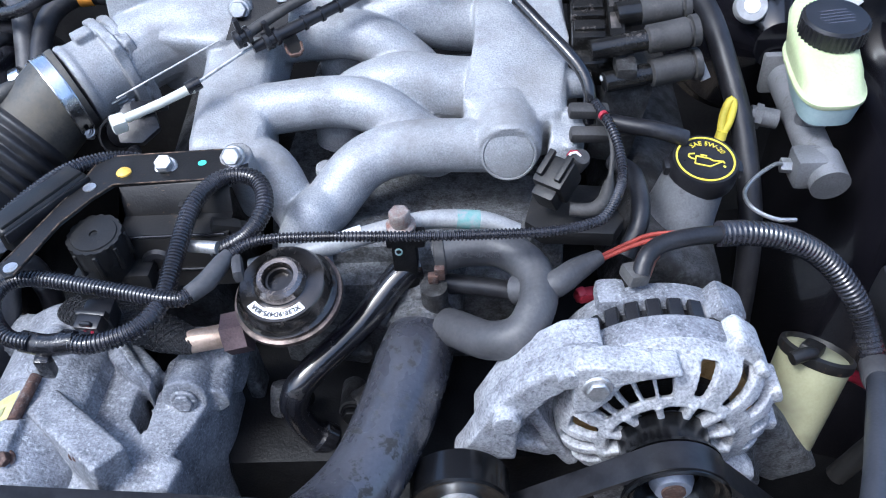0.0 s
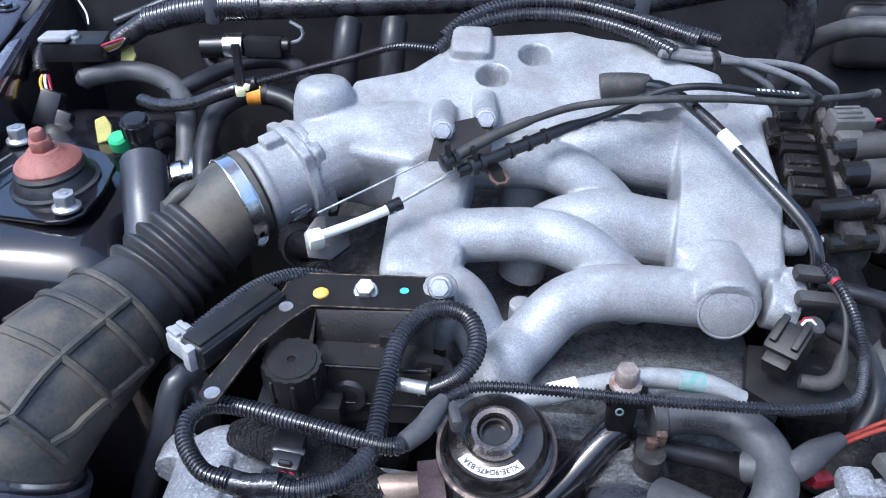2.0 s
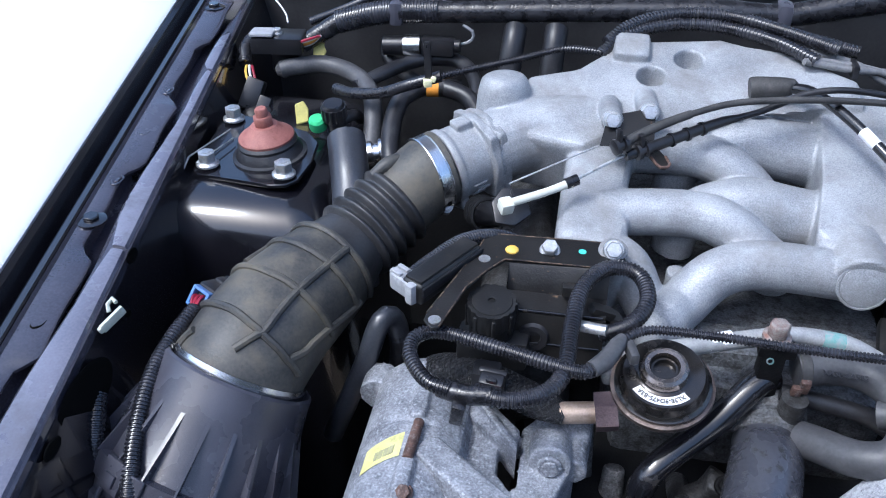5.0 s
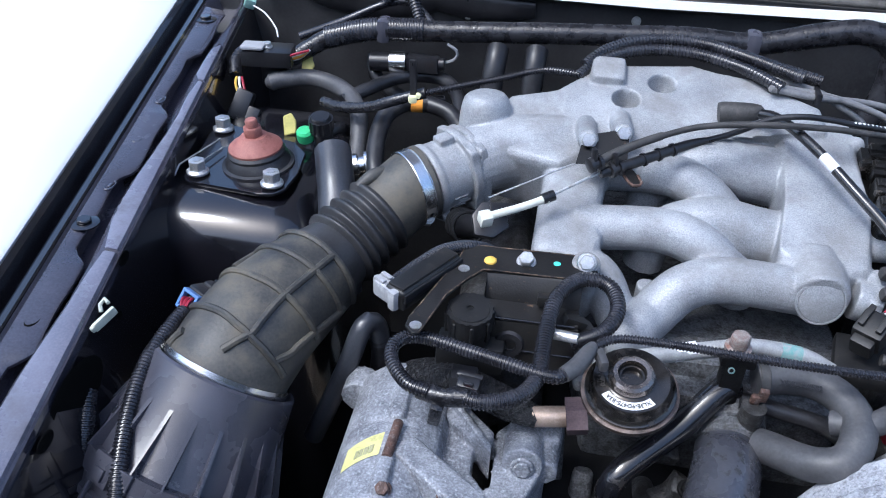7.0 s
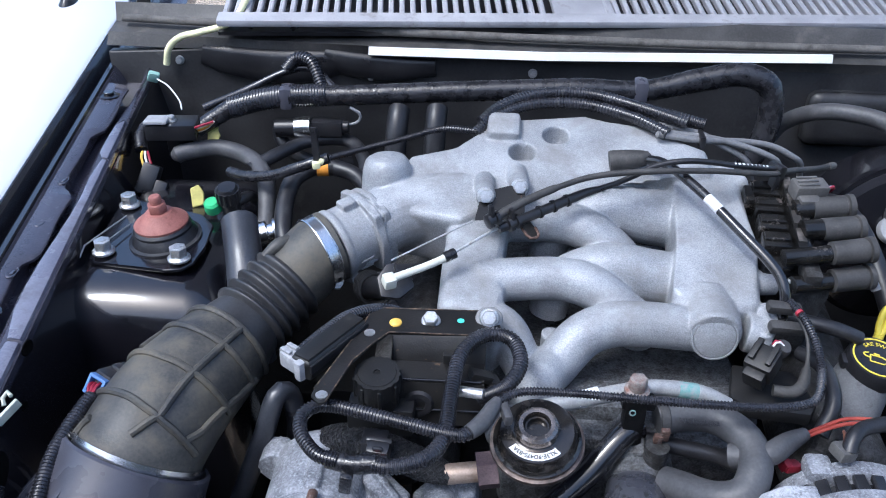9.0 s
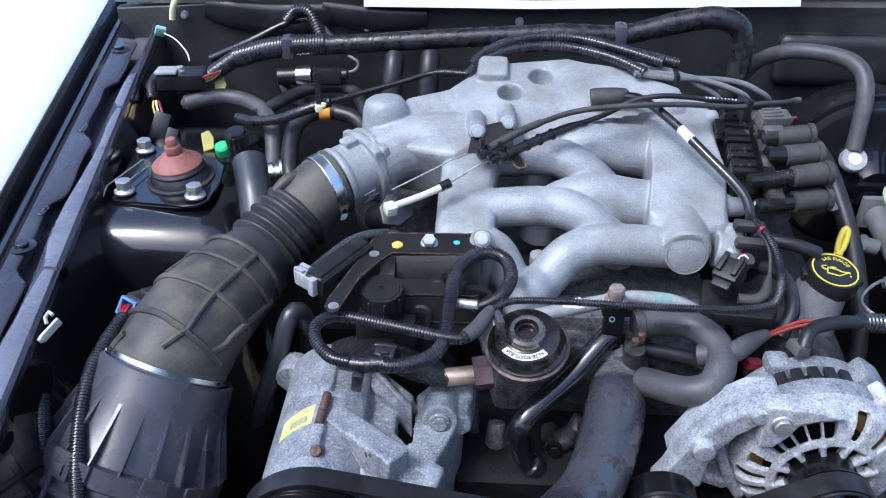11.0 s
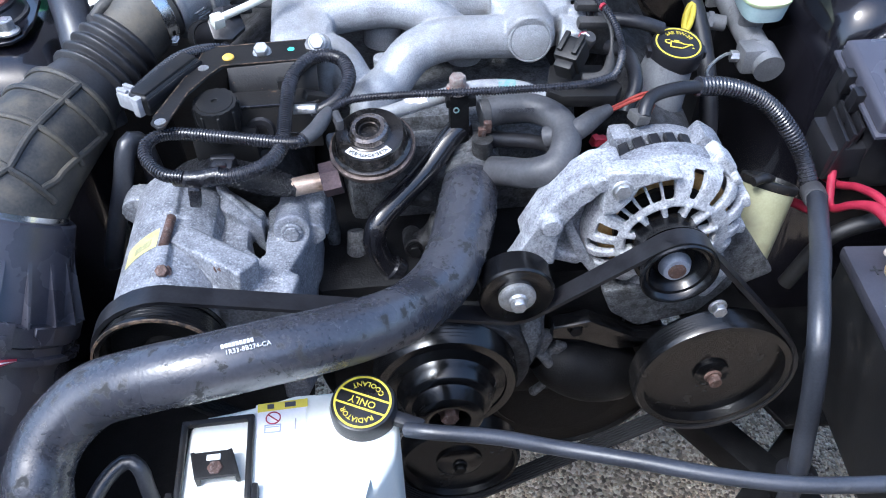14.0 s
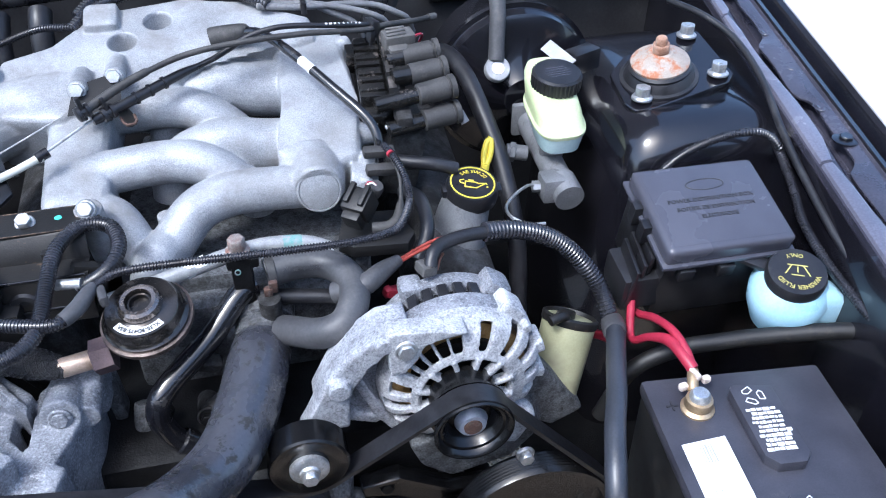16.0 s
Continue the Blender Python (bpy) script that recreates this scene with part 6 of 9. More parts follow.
for j in range(5):
    bm = bmesh.new()
    tube(bm, [(0.178 + 0.003 * j, 0.535 - 0.002 * j, 0.890), (0.174 + 0.003 * j, 0.522, 0.893 - 0.001 * j), (0.171 + 0.002 * j, 0.508, 0.884)], 0.0016, 6)
    part("strand", bm, COPPER_DARK, strap)

# ---- alternator ----
alt = thing("alternator", (0.187, 0.45, 0.71), "chalky white oxidised alternator with slotted vents", "alternator")
AX = axis((0.187, 0.412, 0.795), (0, 1, 0.04))
bm = bmesh.new()
NA = 144
bell = [(0.050, -0.004), (0.054, -0.003), (0.059, -0.001), (0.067, 0.001), (0.074, 0.004), (0.080, 0.008), (0.0855, 0.015), (0.0885, 0.024), (0.0890, 0.034)]
openings = [(147, 3.8, 2, 6), (134.5, 4.5, 2, 6), (122, 4.5, 2, 6), (109.5, 4.5, 2, 6), (97, 4.5, 2, 5), (72, 5, 2, 6), (48, 5, 2, 7), (27, 5, 3, 8), (8, 5, 3, 8), (-12, 5, 3, 8), (-32, 5, 3, 8), (168, 6, 2, 5), (188, 5, 2, 6), (206, 5, 2, 6), (226, 5, 2, 6), (-52, 5, 2, 6), (-72, 5, 2, 6), (-92, 5, 2, 6), (-112, 5, 2, 6)]


def polar_shell(bm, prof, holes, thick):
    """A turned shell on the alternator's axis with openings (angle, half width, first row, last row)."""
    rows = []
    for r, z in prof:
        rows.append([[bm.verts.new(AX @ V((-rr * math.cos(2 * math.pi * k / NA), rr * math.sin(2 * math.pi * k / NA), zz))) for k in range(NA)] for rr, zz in ((r, z), (r - thick * 0.8, z + thick))])
    shut = lambda k, i: not any(abs((2.5 * k + 1.25 - a + 180) % 360 - 180) < h and i0 <= i < i1 for a, h, i0, i1 in holes)
    n = len(prof) - 1
    for i in range(n):
        for k in range(NA):
            l = (k + 1) % NA
            if not shut(k, i):
                continue
            (a0, b0), (a1, b1) = rows[i], rows[i + 1]
            bm.faces.new((a0[k], a0[l], a1[l], a1[k]))
            bm.faces.new((b0[k], b1[k], b1[l], b0[l]))
            if not shut((k - 1) % NA, i):
                bm.faces.new((a0[k], a1[k], b1[k], b0[k]))
            if not shut(l, i):
                bm.faces.new((a0[l], b0[l], b1[l], a1[l]))
            if i == 0 or not shut(k, i - 1):
                bm.faces.new((a0[k], b0[k], b0[l], a0[l]))
            if i == n - 1 or not shut(k, i + 1):
                bm.faces.new((a1[k], a1[l], b1[l], b1[k]))


polar_shell(bm, bell, openings, 0.0065)
lathe(bm, [(0.018, -0.006), (0.026, -0.006), (0.027, -0.002), (0.026, 0.010), (0.018, 0.010), (0.018, -0.010)], AX, 48, closed=False)
for k in range(12):
    a = radians(15 + 30 * k)
    d0, d1 = V((math.cos(a), math.sin(a), 0)), V((-math.sin(a), math.cos(a), 0))
    loft(bm, [[AX @ (d0 * r + d1 * e + V((0, 0, z))) for e, z in ((0.0028, -0.006), (-0.0028, -0.006), (-0.0028, 0.006), (0.0028, 0.006))] for r in (0.022, 0.053)])
# flange with the arm's bolt: a plate in front of the bell, smaller lugs behind
prism(bm, [(0.107, 0.892), (0.112, 0.897), (0.150, 0.893), (0.186, 0.886), (0.188, 0.882), (0.160, 0.880), (0.143, 0.874), (0.137, 0.858), (0.124, 0.842), (0.109, 0.840)], 0.404, 0.428, Matrix(((1, 0, 0, 0), (0, 0, 1, 0), (0, 1, 0, 0), (0, 0, 0, 1))), 0.004, 2)
for a, w in ((162, 0.016), (140, 0.012), (188, 0.012)):
    box(bm, (0.010, w, 0.030), AX @ Euler((0, 0, radians(a))).to_matrix().to_4x4() @ Matrix.Translation((0.0905, 0, 0.032)), 0.003)
box(bm, (0.030, 0.034, 0.018), pose(0.243, 0.452, 0.868, 0, 42), 0.006)
box(bm, (0.04, 0.03, 0.05), pose(0.243, 0.425, 0.725, 0, 30), 0.01)
cast(part("front_bell", bm, ALU_WHITE, alt, angle=45), 0.0014, 2)
bm = bmesh.new()
lathe(bm, [(0.080, 0.032), (0.0888, 0.0325), (0.0895, 0.040), (0.0880, 0.056), (0.084, 0.060), (0.080, 0.060), (0.080, 0.032)], AX, 72, closed=False)
part("shell", bm, ALU_OLD, alt, "speckled grey outer shell")
bm = bmesh.new()
lathe(bm, [(0.050, 0.024), (0.073, 0.026), (0.073, 0.07), (0.05, 0.07)], AX, 48)
part("winding", bm, COIL_WIRE, alt, "copper wire winding")
bm = bmesh.new()
lathe(bm, [(0.02, 0.020), (0.055, 0.018), (0.055, 0.03), (0.02, 0.03)], AX, 40)
part("rotor", bm, DARK_METAL, alt)
bm = bmesh.new()
lathe(bm, [(0.070, 0.046), (0.081, 0.048), (0.081, 0.052), (0.070, 0.054)], AX, 64)
part("stator", bm, ALU_WHITE, alt)
bm = bmesh.new()
box(bm, (0.007, 0.012, 0.030), Matrix(), 0.0015, 1)
FIN = mesh_of(bm, "fin", BLACK_PLASTIC)
for k in range(30):
    a = 2 * math.pi * k / 30
    shared("fin", FIN, alt, AX @ Euler((0, 0, a)).to_matrix().to_4x4() @ Matrix.Translation((0.0805, 0, 0.064)))
bm = bmesh.new()
lathe(bm, [(0.070, 0.05), (0.074, 0.056), (0.072, 0.084), (0.05, 0.088)], AX, 48)
part("rear_cover", bm, BLACK_PLASTIC, alt, "black slotted rear cover")
bm = bmesh.new()
lathe(bm, [(0.080, 0.076), (0.085, 0.079), (0.082, 0.096), (0.06, 0.112), (0, 0.116)], AX, 48)
box(bm, (0.026, 0.03, 0.02), pose(0.148, 0.502, 0.868), 0.007)
box(bm, (0.03, 0.034, 0.024), pose(0.236, 0.488, 0.868, 0, 35), 0.007)
part("rear_bell", bm, ALU_OLD, alt)
bm = bmesh.new()
lathe(bm, [(0.016, 0.0), (0.036, 0.0), (0.036, 0.024), (0.041, 0.026), (0.0415, 0.029), (0.037, 0.031), (0.037, 0.050), (0.041, 0.052), (0.0415, 0.0565), (0.0400, 0.0580), (0.0375, 0.0570), (0.034, 0.051), (0.031, 0.050), (0.027, 0.042), (0.022, 0.036), (0.0, 0.036)], axis((0.183, 0.412, 0.797), (0, -1, -0.02)), 48)
alt_pulley = part("pulley", bm, PULLEY, alt, "black grooved pulley")
bm = bmesh.new()
prism(bm, [(0.016 * math.cos(k * math.pi / 3), 0.016 * math.sin(k * math.pi / 3)) for k in range(6)], 0.03, 0.0445, axis((0.184, 0.412, 0.793), (0, -1, -0.04)), 0.002, 1)
lathe(bm, [(0.017, 0.03), (0.0175, 0.038), (0.014, 0.0455)], axis((0.184, 0.412, 0.793), (0, -1, -0.04)), 24)
part("nut", bm, BLUE_STEEL, alt_pulley, "blue-grey pulley nut with a rusty end")
bm = bmesh.new()
cyl(bm, (0.184, 0.3675, 0.791), (0.184, 0.3645, 0.791), 0.0095, 16)
part("shaft_end", bm, RUSTY, alt_pulley)
shared("bolt", BOLT_ZINC, alt, axis((0.125, 0.4030, 0.875), (0, -1, 0.1)) @ Matrix.Diagonal((1.05, 1.05, 0.6, 1)))
shared("bolt", BOLT_ZINC, alt, axis((0.248, 0.382, 0.714), (0, -1, 0)))

# cast arm that carries alternator and tensioner
arm = thing("alternator_bracket", (0.06, 0.42, 0.72), "chalky white cast bracket between tensioner and alternator", "bracket")
bm = bmesh.new()
XZ = Matrix(((1, 0, 0, 0), (0, 0, 1, 0), (0, 1, 0, 0), (0, 0, 0, 1)))
prism(bm, [(0.012, 0.770), (0.066, 0.768), (0.066, 0.822), (0.084, 0.850), (0.106, 0.869), (0.128, 0.878), (0.130, 0.893), (0.104, 0.889), (0.070, 0.868), (0.046, 0.838), (0.029, 0.800)], 0.412, 0.436, XZ, 0.005, 2)
prism(bm, [(0.030, 0.790), (0.050, 0.800), (0.060, 0.835), (0.078, 0.855), (0.108, 0.868), (0.132, 0.872), (0.134, 0.884), (0.104, 0.882), (0.072, 0.860), (0.052, 0.834)], 0.43, 0.468, XZ, 0.004, 2)
cyl(bm, (0.0575, 0.402, 0.830), (0.0575, 0.43, 0.830), 0.0115)
cyl(bm, (0.105, 0.404, 0.880), (0.105, 0.43, 0.880), 0.009)
prism(bm, [(0.070, 0.838), (0.078, 0.842), (0.087, 0.806), (0.108, 0.763), (0.122, 0.742), (0.110, 0.738), (0.094, 0.764), (0.076, 0.806)], 0.425, 0.462, XZ, 0.004, 2)
prism(bm, [(0.050, 0.770), (0.096, 0.752), (0.100, 0.762), (0.054, 0.786)], 0.425, 0.46, XZ, 0.004, 2)
prism(bm, [(0.030, 0.772), (0.100, 0.752), (0.118, 0.790), (0.126, 0.872), (0.095, 0.872), (0.056, 0.835)], 0.446, 0.456, XZ, 0.003, 1)
cast(part("casting", bm, ALU_ARM, arm), 0.002, 2)
bm = bmesh.new()
prism(bm, [(0.128, 0.705), (0.142, 0.668), (0.177, 0.640), (0.25, 0.658), (0.285, 0.70), (0.27, 0.74)], 0.425, 0.45, XZ, 0.006, 2)
prism(bm, [(0.22, 0.83), (0.27, 0.80), (0.34, 0.70), (0.30, 0.68), (0.24, 0.72)], 0.44, 0.47, XZ, 0.006, 2)
cast(part("rear_plate", bm, OUTLET, arm, "grimy speckled rear plate"), 0.003, 1)


def pulley(name, c, r, w, label, hub, hub_mat, bolt, grooves=0, mat=None, rim=0.006, face_depth=0.008):
    t = thing(name, c, label, "pulley", "belt pulleys")
    m = axis((c[0], c[1] + w, c[2]), (0, -1, -0.02))
    bm = bmesh.new()
    outer = [(r, 0.002), (r, w - 0.002)]
    if grooves:
        outer = [(r + (0.002 if j % 2 else 0.0), 0.004 + (w - 0.008) * j / (2 * grooves)) for j in range(2 * grooves + 1)]
    lathe(bm, [(hub * 0.6, 0), (r - 0.002, 0), *outer, (r - 0.002, w), (r - rim, w), (r - rim - 0.002, w - face_depth), (hub + 0.004, w - face_depth), (hub, w - face_depth)], m, 56)
    part("wheel", bm, mat or PULLEY, t)
    bm = bmesh.new()
    lathe(bm, [(hub, w - face_depth - 0.002), (hub, w - face_depth + 0.004), (hub * 0.8, w - face_depth + 0.007), (0, w - face_depth + 0.007)], m, 32)
    part("hub", bm, hub_mat, t)
    shared("bolt", bolt, t, m @ Matrix.Translation((0, 0, w - face_depth + 0.007)))
    return t


pulley("tensioner_pulley", (0.018, 0.372, 0.766), 0.041, 0.030, "black tensioner pulley with a bright hub", 0.020, ZINC, BOLT_ZINC, 0, rim=0.005, face_depth=0.001)
pulley("power_steering_pulley", (0.266, 0.375, 0.592), 0.096, 0.032, "large black power steering pulley with a rusty bolt", 0.022, PULLEY, BOLT_RUST, 6, rim=0.010, face_depth=0.012)
wp = pulley("water_pump_pulley", (-0.060, 0.370, 0.625), 0.083, 0.034, "black stepped crank pulley with a rusty bolt", 0.030, PULLEY, BOLT_RUST, 5, rim=0.012, face_depth=0.006)
bm = bmesh.new()
lathe(bm, [(0.074, 0.0), (0.072, 0.006), (0.064, 0.010), (0.058, 0.012), (0.055, 0.018), (0.052, 0.030), (0.047, 0.034), (0.042, 0.035), (0.040, 0.040), (0.038, 0.052), (0.034, 0.055), (0.024, 0.055), (0.022, 0.050), (0.021, 0.036), (0, 0.036)], axis((-0.060, 0.378, 0.625), (0, -1, -0.02)), 56)
part("stepped_hub", bm, PULLEY, wp)
shared("bolt", BOLT_RUST, wp, axis((-0.060, 0.342, 0.624), (0, -1, -0.02)) @ Matrix.Scale(1.3, 4))
pulley("crank_pulley", (-0.045, 0.375, 0.455), 0.078, 0.034, "black grooved lower pulley in shadow", 0.03, PULLEY, BOLT_DARK, 6)
lower = thing("lower_engine_cover", (0.1, 0.48, 0.42), "near-black lower engine cover with painted-in shade and a bracket arm", "engine cover")
bm = bmesh.new()
lathe(bm, [(0.15, 0), (0.155, 0.005), (0.15, 0.036), (0.142, 0.040), (0.138, 0.036), (0.10, 0.040), (0.094, 0.046), (0, 0.046)], axis((0.10, 0.50, 0.50), (0, -1, 0)), 48)
part("cover", bm, DARK_METAL, lower)
bm = bmesh.new()
tube(bm, [(0.070, 0.452, 0.585, 0.030), (0.095, 0.445, 0.568, 0.042), (0.135, 0.445, 0.548, 0.046), (0.175, 0.452, 0.530, 0.040)], seg=20)
part("housing", bm, DARK_METAL, lower, "rounded black housing")
bm = bmesh.new()
prism(bm, [(0.070, 0.668), (0.114, 0.676), (0.172, 0.636), (0.222, 0.634), (0.222, 0.612), (0.178, 0.602), (0.150, 0.604), (0.112, 0.630), (0.072, 0.632)], 0.424, 0.432, XZ, 0.003, 1)
prism(bm, [(0.070, 0.668), (0.114, 0.676), (0.172, 0.636), (0.222, 0.634), (0.222, 0.630), (0.170, 0.631), (0.112, 0.670), (0.070, 0.662)], 0.410, 0.432, XZ, 0.002, 1)
part("arm", bm, PULLEY, lower, "black pressed steel arm with a raised edge")
bm = bmesh.new()
tube(bm, [(0.050, 0.430, 0.618, 0.008), (0.066, 0.424, 0.600, 0.007), (0.078, 0.424, 0.575, 0.008), (0.070, 0.426, 0.548, 0.006), (0.056, 0.432, 0.522, 0.007)], seg=9, step=0.006)
box(bm, (0.018, 0.010, 0.024), pose(0.082, 0.428, 0.612, 10, 30), 0.004)
cast(part("seal", bm, OUTLET, lower, "torn dusty seal edge"), 0.0025, 1)
for x, z in ((0.100, 0.652), (0.205, 0.622)):
    shared("bolt", BOLT_DARK, lower, axis((x, 0.424, z), (0, -1, 0)))


def belt():
    """A ribbed belt round the pulleys, in the plane of their rims."""
    def arc(c, r, a0, a1, n=14):
        return [(c[0] + r * math.cos(radians(a0 + (a1 - a0) * k / n)), c[1] + r * math.sin(radians(a0 + (a1 - a0) * k / n))) for k in range(n + 1)]
    path = arc((-0.343, 0.773), 0.0650, 250, 80) + arc((0.018, 0.766), 0.0435, 255, 302) + arc((0.183, 0.797), 0.0392, 120, 20) + arc((0.266, 0.592), 0.099, 40, -120) + arc((-0.045, 0.455), 0.081, -70, -130)
    n = len(path)
    t = thing("drive_belt", (-0.05, 0.39, 0.6), "black rubber drive belt running round the pulleys", "belt")
    strips = [("band", -1.0, 1.0, 0.0, 0.023)] + [("rib", 1.0, 1.7, 0.0022 + 0.0036 * k, 0.0020) for k in range(6)]
    for name, inner, outer, start, width in strips:
        secs = []
        for i in range(n):
            a, b = V((*path[i - 1], 0)), V((*path[(i + 1) % n], 0))
            d = (b - a).normalized()
            nn = V((d.y, -d.x, 0)) * 0.0022
            x, z = path[i]
            y = 0.374 + 0.118 * min(0.0, x - 0.02) - (0.017 * min(1.0, max(0.0, (z - 0.66) / 0.1)) if x > 0.1 else 0.0) + start
            secs.append([V((x + nn.x * outer, y, z + nn.y * outer)), V((x + nn.x * outer, y + width, z + nn.y * outer)), V((x + nn.x * inner, y + width, z + nn.y * inner)), V((x + nn.x * inner, y, z + nn.y * inner))])
        secs.append([p.copy() for p in secs[0]])
        bm = bmesh.new()
        loft(bm, secs, caps=False)
        part(name, bm, BELT, t)


belt()

# ---- coolant reservoir ----
res = thing("coolant_reservoir", (-0.20, 0.13, 0.60), "milky white coolant reservoir with a black and yellow cap", "coolant reservoir")
bm = bmesh.new()
prism(bm, [(-0.306, 0.236), (-0.290, 0.248), (-0.210, 0.260), (-0.140, 0.266), (-0.121, 0.255), (-0.114, 0.225), (-0.118, 0.188), (-0.134, 0.158), (-0.160, 0.135), (-0.20, 0.02), (-0.306, 0.02)], 0.60, 0.772, Matrix(), 0.016, 3)
part("tank", bm, RESERVOIR, res)
CM = axis((-0.1455, 0.2335, 0.770), (0.0, -0.15, 1))
CS = Matrix.Scale(0.92, 4)
CM = CM @ CS
bm = bmesh.new()
lathe(bm, [(0.026, 0), (0.033, 0.002), (0.033, 0.020), (0.031, 0.026), (0.028, 0.027), (0.0, 0.027)], CM, 40)
box(bm, (0.040, 0.014, 0.012), CM @ pose(0.040, -0.016, 0.010, 0, 0, -25), 0.004)
res_cap = part("cap", bm, BLACK_PLASTIC, res, "black cap with a yellow warning")
bm = bmesh.new()
lathe(bm, [(0.0265, 0.0268), (0.0285, 0.0268), (0.0285, 0.0278), (0.0265, 0.0278), (0.0265, 0.0268)], CM, 40, closed=False)
for dy in (0.007, -0.007):
    box(bm, (0.052, 0.0018, 0.001), CM @ Matrix.Rotation(radians(-25), 4, "Z") @ Matrix.Translation((0, dy, 0.0274)))
part("ring", bm, YELLOW, res_cap, "yellow printed ring")
CT = CM @ Matrix.Rotation(radians(155), 4, "Z")
letters("ONLY", 0.0105, CT @ Matrix.Translation((0, 0, 0.0276)), YELLOW, res_cap, raise_by=0.0003)
letters("RADIATOR", 0.0075, CT @ Matrix.Translation((0, 0, 0.0276)), YELLOW, res_cap, bend=0.0200, raise_by=0.0003)
letters("COOLANT", 0.0075, CT @ Matrix.Translation((0, 0, 0.0276)), YELLOW, res_cap, bend=-0.0200, raise_by=0.0003)
bm = bmesh.new()
box(bm, (0.046, 0.036, 0.0005), pose(-0.222, 0.236, 0.7726, 0, 0, 3))
sticker = part("sticker", bm, WHITE_PRINT, res, "white warning sticker")
bm = bmesh.new()
box(bm, (0.046, 0.009, 0.0006), pose(-0.221, 0.2500, 0.7732, 0, 0, 3))
part("warning_strip", bm, YELLOW, sticker, "yellow warning strip")
bars([(-0.014, 0.0, 0.006), (0.002, 0.0, 0.010)], pose(-0.221, 0.2500, 0.7738, 0, 0, 3), GREY_PRINT, sticker, 0.005)
bm = bmesh.new()
lathe(bm, [(0.0060, 0), (0.0070, 0), (0.0070, 0.0007), (0.0060, 0.0007)], Matrix.Translation((-0.229, 0.2365, 0.773)), 24, closed=False)
box(bm, (0.0125, 0.001, 0.0006), pose(-0.229, 0.2365, 0.7734, 0, 0, -40))
part("symbol", bm, RED_CABLE, sticker, "round red symbol")
bm = bmesh.new()
for dx, dy, w, h in ((0, 0.004, 0.014, 0.001), (0, -0.004, 0.014, 0.001), (0.007, 0, 0.001, 0.009), (-0.007, 0, 0.001, 0.009), (0, 0.0018, 0.012, 0.0008)):
    box(bm, (w, h, 0.0006), pose(-0.229 + dx, 0.2250 + dy, 0.7732))
part("book_symbol", bm, BLUE_STEEL, sticker, "small grey-blue outline")
bars([(0.0, 0.0, 0.012)], pose(-0.2085, 0.222, 0.7732, 0, 0, 90), FAINT_PRINT, sticker, 0.0012)
frame_m = pose(-0.2765, 0.185, 0.7745, 0, 0, 2)
bm = bmesh.new()
for sx, sy, px, py in ((0.066, 0.0065, 0, 0.052), (0.0065, 0.085, 0.0298, 0.010), (0.0065, 0.085, -0.0298, 0.010)):
    box(bm, (sx, sy, 0.006), frame_m @ Matrix.Translation((px, py, 0)), 0.003)
for px in (-0.036, 0.036):
    box(bm, (0.006, 0.03, 0.020), frame_m @ Matrix.Translation((px, -0.035, -0.004)), 0.002)
part("frame", bm, BLACK_STEEL, res, "black metal mounting frame")
bm = bmesh.new()
prism(bm, [(-0.018, 0.013), (0.014, 0.013), (0.022, -0.014), (-0.012, -0.014)], 0.008, 0.011, frame_m @ Matrix.Translation((0.0, 0.0, 0.0)), 0.001, 1)
box(bm, (0.004, 0.028, 0.012), frame_m @ pose(0.018, 0.0, 0.005, 0, 0, 15), 0.001)
box(bm, (0.004, 0.028, 0.012), frame_m @ pose(-0.015, 0.0, 0.005, 0, 0, 12), 0.001)
part("bolt_bracket", bm, BLACK_STEEL, res, "black tab with a slotted bolt hole")
bm = bmesh.new()
box(bm, (0.012, 0.006, 0.0014), frame_m @ Matrix.Translation((0.001, 0.006, 0.0112)), 0.0005, 1)
part("slot", bm, WHITE_PLASTIC, res, "pale slot in the tab")
shared("bolt", BOLT_RUST, res, frame_m @ Matrix.Translation((0.003, -0.005, 0.009)) @ Matrix.Diagonal((0.8, 0.8, 0.3, 1)))
bm = bmesh.new()
tube(bm, [(-0.42, 0.150, 0.70), (-0.391, 0.187, 0.740), (-0.377, 0.207, 0.750), (-0.362, 0.217, 0.754), (-0.351, 0.211, 0.748), (-0.350, 0.206, 0.72), (-0.350, 0.205, 0.64)], 0.0072, 14)
solo("vent_hose", bm, BLUE_HOSE, (-0.37, 0.21, 0.66), "small grey-black rubber hose bending over beside the reservoir", "hose")
bm = bmesh.new()
tube(bm, [(-0.108, 0.205, 0.782), (-0.085, 0.195, 0.788), (-0.03, 0.186, 0.785), (0.025, 0.172, 0.78), (0.085, 0.150, 0.785), (0.150, 0.125, 0.79), (0.215, 0.108, 0.793), (0.29, 0.10, 0.795), (0.36, 0.095, 0.79)], 0.0070, 14)
solo("overflow_hose", bm, BLUE_HOSE, (0.1, 0.15, 0.78), "slim dark grey rubber overflow hose", "hose")

# ---- oil filler ----
OC = axis((0.2572, 0.6655, 0.871), (0.06, -0.20, 1)) @ Matrix.Scale(0.90, 4)
oil = thing("oil_filler", (0.24, 0.68, 0.80), "black oil cap with yellow print on a grey filler neck", "oil filler")
bm = bmesh.new()
tube(bm, [(0.226, 0.655, 0.76, 0.046), (0.236, 0.655, 0.81, 0.037), (0.250, 0.664, 0.855, 0.031), (0.2565, 0.666, 0.874, 0.029)], seg=28)
part("neck", bm, NECK, oil, "dull grey cast neck")
bm = bmesh.new()
